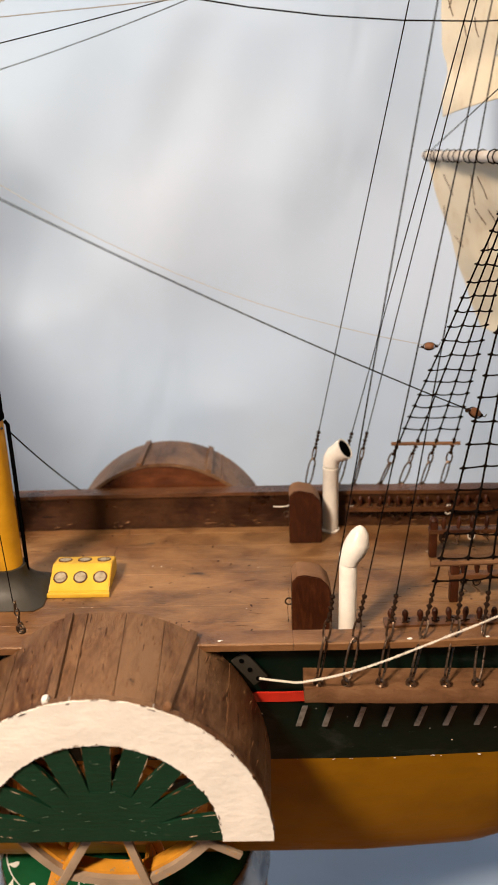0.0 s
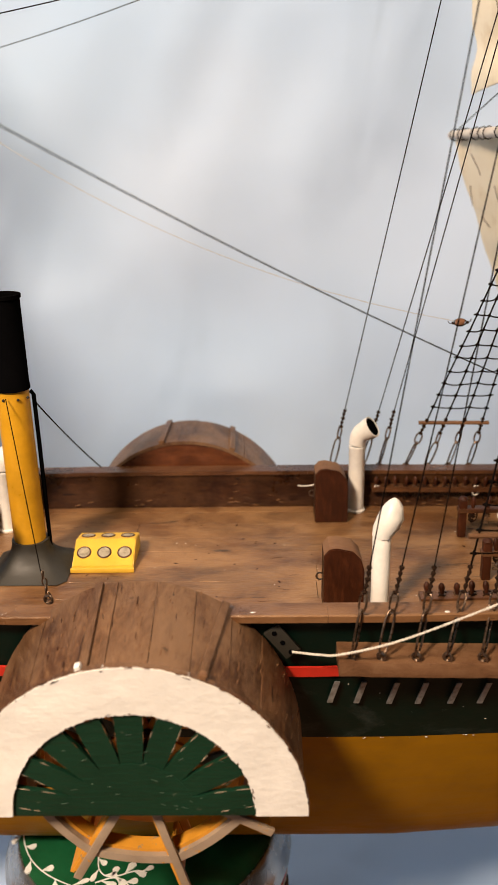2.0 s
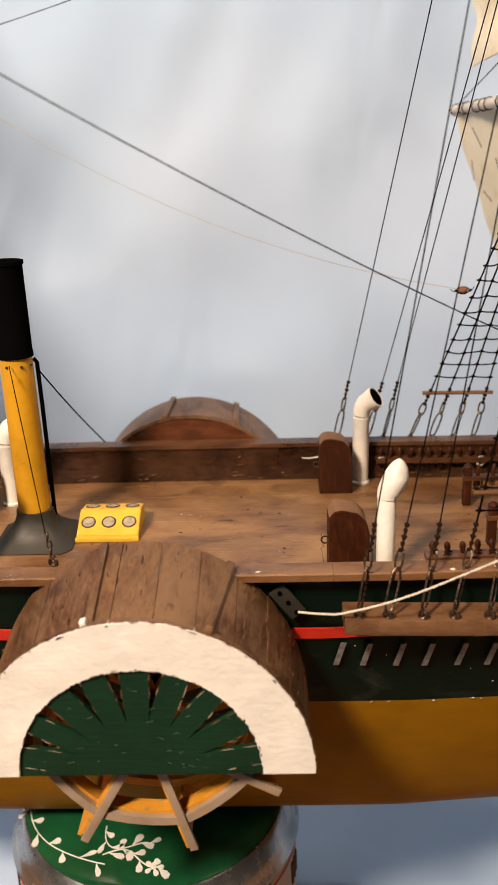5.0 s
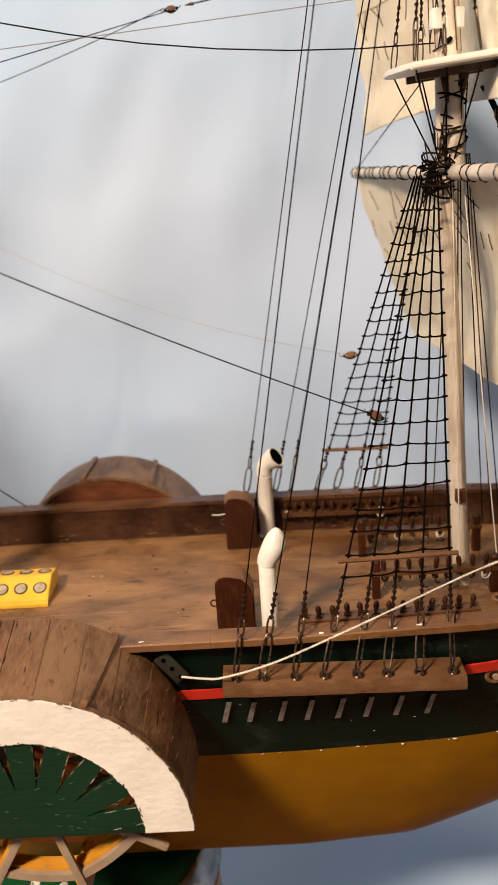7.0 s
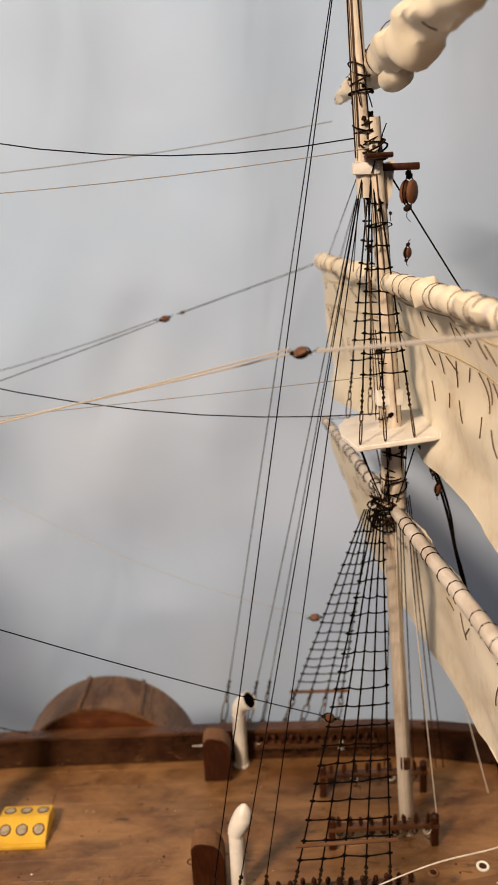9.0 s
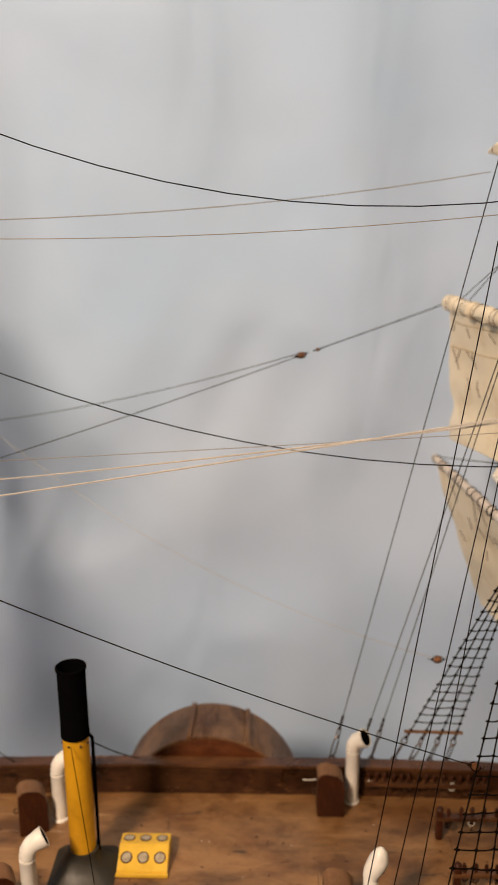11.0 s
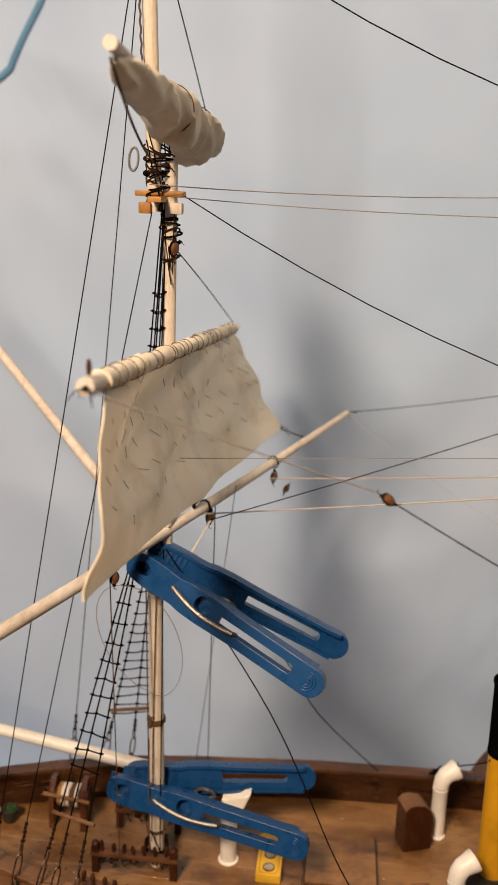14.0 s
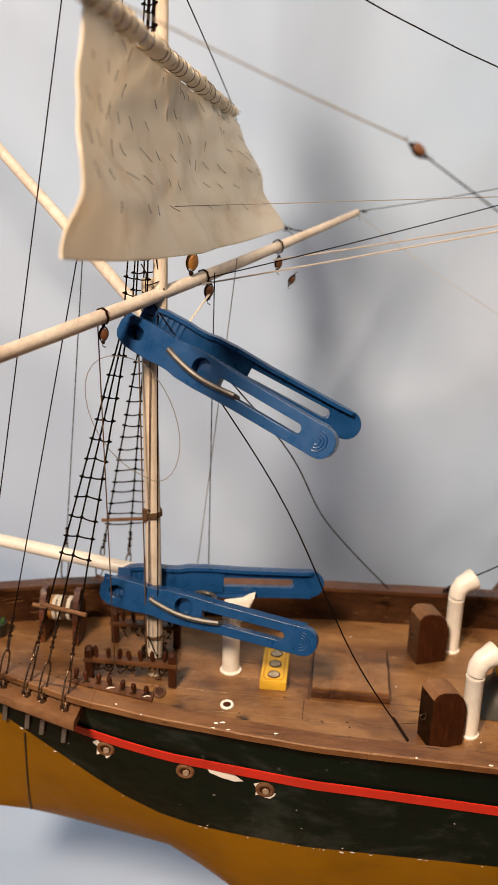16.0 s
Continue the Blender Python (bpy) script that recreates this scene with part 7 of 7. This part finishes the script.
    mid = (first @ V(0.0340, 0, 0) + second @ V(0.0340, 0, 0)) / 2
    ring(bm, mid, first.to_3x3() @ V(0, 1, 0), 0.0042, 0.0008, 22, 8)
    part("spring_coil", bm, STEEL, ob, "steel coil between the arms")
    return ob


peg((-0.2500, -0.0095, 0.1490), (-0.1765, -0.0395, 0.1195), (-0.1685, -0.0040, 0.1140), (0.42, 0.15, 0.90), "blue plastic clothes peg gripping the cracked upper mast")
peg((-0.2620, -0.0035, 0.0405), (-0.1790, -0.0195, 0.0330), (-0.1780, 0.0150, 0.0385), (0.05, 0.25, 0.97), "blue plastic clothes peg gripping the mast above the deck")


# ---------------------------------------------------------------- the tin that carries the hull
def tin():
    cx, cy, r = -0.0632, 0.003, 0.0615
    base, top = TABLE_Z + 0.0052, -0.1197
    t = thing("tin", (cx, cy, TABLE_Z + 0.005), "round tin with green leaf-painted lid and paper label under the hull", "tin")
    bm = bmesh.new()
    lathe(bm, [(r - 0.002, base), (r, base + 0.001), (r, base + 0.0025), (r - 0.0012, base + 0.004), (r - 0.0012, -0.1395), (r - 0.0002, -0.1382), (r + 0.0007, -0.1368), (r + 0.0002, -0.1350), (r - 0.0008, -0.1338), (r - 0.0010, -0.1318), (r - 0.0022, -0.1288), (r - 0.0042, -0.1258), (0.0562, -0.1236), (0.0554, -0.1230), (0.0548, -0.1232)], (cx, cy, 0), (0, 0, 1), 112)
    part("body", bm, TIN, t, "silvery tin-plate body with a rolled band")
    bm = bmesh.new()
    lathe(bm, [(0.0550, -0.1236), (0.0549, -0.1226), (0.0540, -0.1219), (0.0490, -0.1203), (0.0420, top), (0.001, top)], (cx, cy, 0), (0, 0, 1), 112)
    part("lid", bm, LIDGREEN, t, "glossy dark green lid with a low domed edge")
    bm = bmesh.new()
    lathe(bm, [(r - 0.0008, base + 0.004), (r - 0.0007, base + 0.0045), (r - 0.0007, -0.1407), (r - 0.0008, -0.1402)], (cx, cy, 0), (0, 0, 1), 112, cap=False)
    part("paper_label", bm, LABEL, t, "off-white paper label with dark marks")
    bm = bmesh.new()
    lathe(bm, [(r - 0.0006, -0.1436), (r - 0.0004, -0.1434), (r - 0.0004, -0.1420), (r - 0.0006, -0.1418)], (cx, cy, 0), (0, 0, 1), 112, cap=False)
    part("red_line", bm, REDINK, t, "thin red printed line")
    for k in range(9):
        a = radians(-165 + 19 * k)
        bm = bmesh.new()
        for da in (-0.05, 0.05) if k % 2 else (-0.06, 0.0, 0.06):
            pts = [(cx + (r - 0.0010) * math.cos(a + da + 0.012 * i), cy + (r - 0.0010) * math.sin(a + da + 0.012 * i), -0.1475 - 0.006 * i) for i in range(3)]
            tube(bm, pts, 0.0012, 6)
        part("ink_bar", bm, INK, t, "dark unreadable printed mark")
    # white leaf scrolls round the lid
    rng = random.Random(12)

    def on(a, rr):
        z = interp(rr, [(0.042, top), (0.049, -0.1203), (0.054, -0.1219)])
        return V(cx + rr * math.cos(a), cy + rr * math.sin(a), z + 0.0001)

    def leaf(owner, p, d, ln, wd):
        nor = V(0, 0, 1)
        w = nor.cross(d).normalized()
        bm = bmesh.new()
        outl = [(0, 0), (0.35, 0.35), (0.65, 0.9), (0.88, 0.8), (1.0, 0.1), (0.9, -0.6), (0.6, -0.65), (0.3, -0.25)]
        tilt = [interp(math.hypot(p.x + d.x * u * ln - cx, p.y + d.y * u * ln - cy), [(0.042, top), (0.049, -0.1203), (0.054, -0.1219)]) for u, v in outl]
        top_v = [bm.verts.new((p.x + d.x * u * ln + w.x * v * wd, p.y + d.y * u * ln + w.y * v * wd, z + 0.0003)) for (u, v), z in zip(outl, tilt)]
        low_v = [bm.verts.new(q.co - V(0, 0, 0.0009)) for q in top_v]
        bm.faces.new(top_v)
        bm.faces.new(low_v)
        for q in range(8):
            bm.faces.new((top_v[q], top_v[(q + 1) % 8], low_v[(q + 1) % 8], low_v[q]))
        part("leaf", bm, LEAFWHITE, owner)
    # each scroll: first angle, last angle, first radius, last radius, sway, which side the leaves begin on
    for a0, a1, r0, r1, sway, first in ((-172, -108, 0.0530, 0.0475, 0.0010, 1), (-124, -84, 0.0300, 0.0400, 0.0050, -1), (-112, -80, 0.0430, 0.0420, -0.0045, 1), (172, 125, 0.0490, 0.0440, 0.0030, 1)):
        stem = [on(radians(a0 + (a1 - a0) * i / 14), r0 + (r1 - r0) * i / 14 + sway * math.sin(math.pi * 1.6 * i / 14)) for i in range(15)]
        bm = bmesh.new()
        tube(bm, stem, 0.00030, 5)
        st = part("scroll", bm, LEAFWHITE, t, "white painted leaf scroll")
        for i in range(1, 15, 2):
            d = (stem[min(14, i + 1)] - stem[i - 1]).normalized()
            sgn = first if (i // 2) % 2 else -first
            d = (d * rng.uniform(0.6, 1.0) + V(-d.y, d.x, 0) * sgn * rng.uniform(0.5, 1.0)).normalized()
            d.z = 0
            leaf(st, stem[i], d, rng.uniform(0.0045, 0.0078), rng.uniform(0.0013, 0.0020))
    bm = bmesh.new()
    lathe(bm, [(0.0011, -0.0006), (0.0010, 0.0004), (0.0002, 0.0006)], on(radians(-84), 0.0462), (0, 0, 1), 12)
    flower = part("flower", bm, LEAFWHITE, t, "white painted five-petalled flower")
    for k in range(5):
        a = 2 * math.pi * k / 5
        leaf(flower, on(radians(-84), 0.0462), V(math.cos(a), math.sin(a), 0), 0.0040, 0.0013)


tin()


# ---------------------------------------------------------------- small things on the after deck
def winch():
    x, y = -0.2935, 0.0150
    z0 = deck_z(x)
    w = thing("winch", (x, y, z0), "small brown wooden winch frame wound with white line", "winch")
    for dx in (-0.0075, 0.0075):
        bm = bmesh.new()
        prism(bm, [(y - 0.0065, z0), (y - 0.0055, z0 + 0.0156), (y - 0.001, z0 + 0.0240), (y + 0.003, z0 + 0.0240), (y + 0.0065, z0 + 0.013), (y + 0.0065, z0)], "x", x + dx - 0.0012, x + dx + 0.0012)
        part("cheek", bm, REDWOOD, w)
    bm = bmesh.new()
    tube(bm, [(x - 0.0095, y, z0 + 0.0150), (x + 0.0095, y, z0 + 0.0150)], 0.0046, 14)
    part("drum", bm, MAHOGANY, w)
    for dx, mt in ((-0.0048, AMBER), (-0.0030, CORD), (-0.0008, CORD), (0.0014, BROWNROPE), (0.0034, CORD)):
        bm = bmesh.new()
        pts = [(x + dx + 0.0004 * i / 10, y + 0.0051 * math.cos(i * 0.628), z0 + 0.0150 + 0.0051 * math.sin(i * 0.628)) for i in range(34)]
        tube(bm, pts, 0.0005, 6)
        part("turns_of_line", bm, mt, w)
    bm = bmesh.new()
    tube(bm, [(x - 0.011, y - 0.006, z0 + 0.0190), (x + 0.011, y - 0.0065, z0 + 0.0165)], 0.0009, 8)
    part("bar", bm, DUSTY, w)


def pot():
    x, y = -0.3215, 0.0100
    z0 = deck_z(x)
    p = thing("pot", (x, y, z0), "tiny grey pot with a green tuft on the after deck", "pot")
    bm = bmesh.new()
    lathe(bm, [(0.0028, 0.0), (0.0036, 0.002), (0.0036, 0.0055), (0.0040, 0.006), (0.0040, 0.0066), (0.0030, 0.0066), (0.0028, 0.005), (0.0002, 0.005)], (x, y, z0), (0, 0, 1), 18)
    part("cup", bm, SOOT, p)
    bm = bmesh.new()
    rng = random.Random(3)
    for k in range(26):
        a, r = rng.uniform(0, 6.28), rng.uniform(0, 0.0025)
        b = V(x + r * math.cos(a), y + r * math.sin(a), z0 + 0.005)
        tube(bm, [b, b + V(rng.uniform(-0.001, 0.001), rng.uniform(-0.001, 0.001), rng.uniform(0.002, 0.0042))], [0.0005, 0.0001], 4)
    part("tuft", bm, PITH, p)


winch()
pot()
deck_planks()
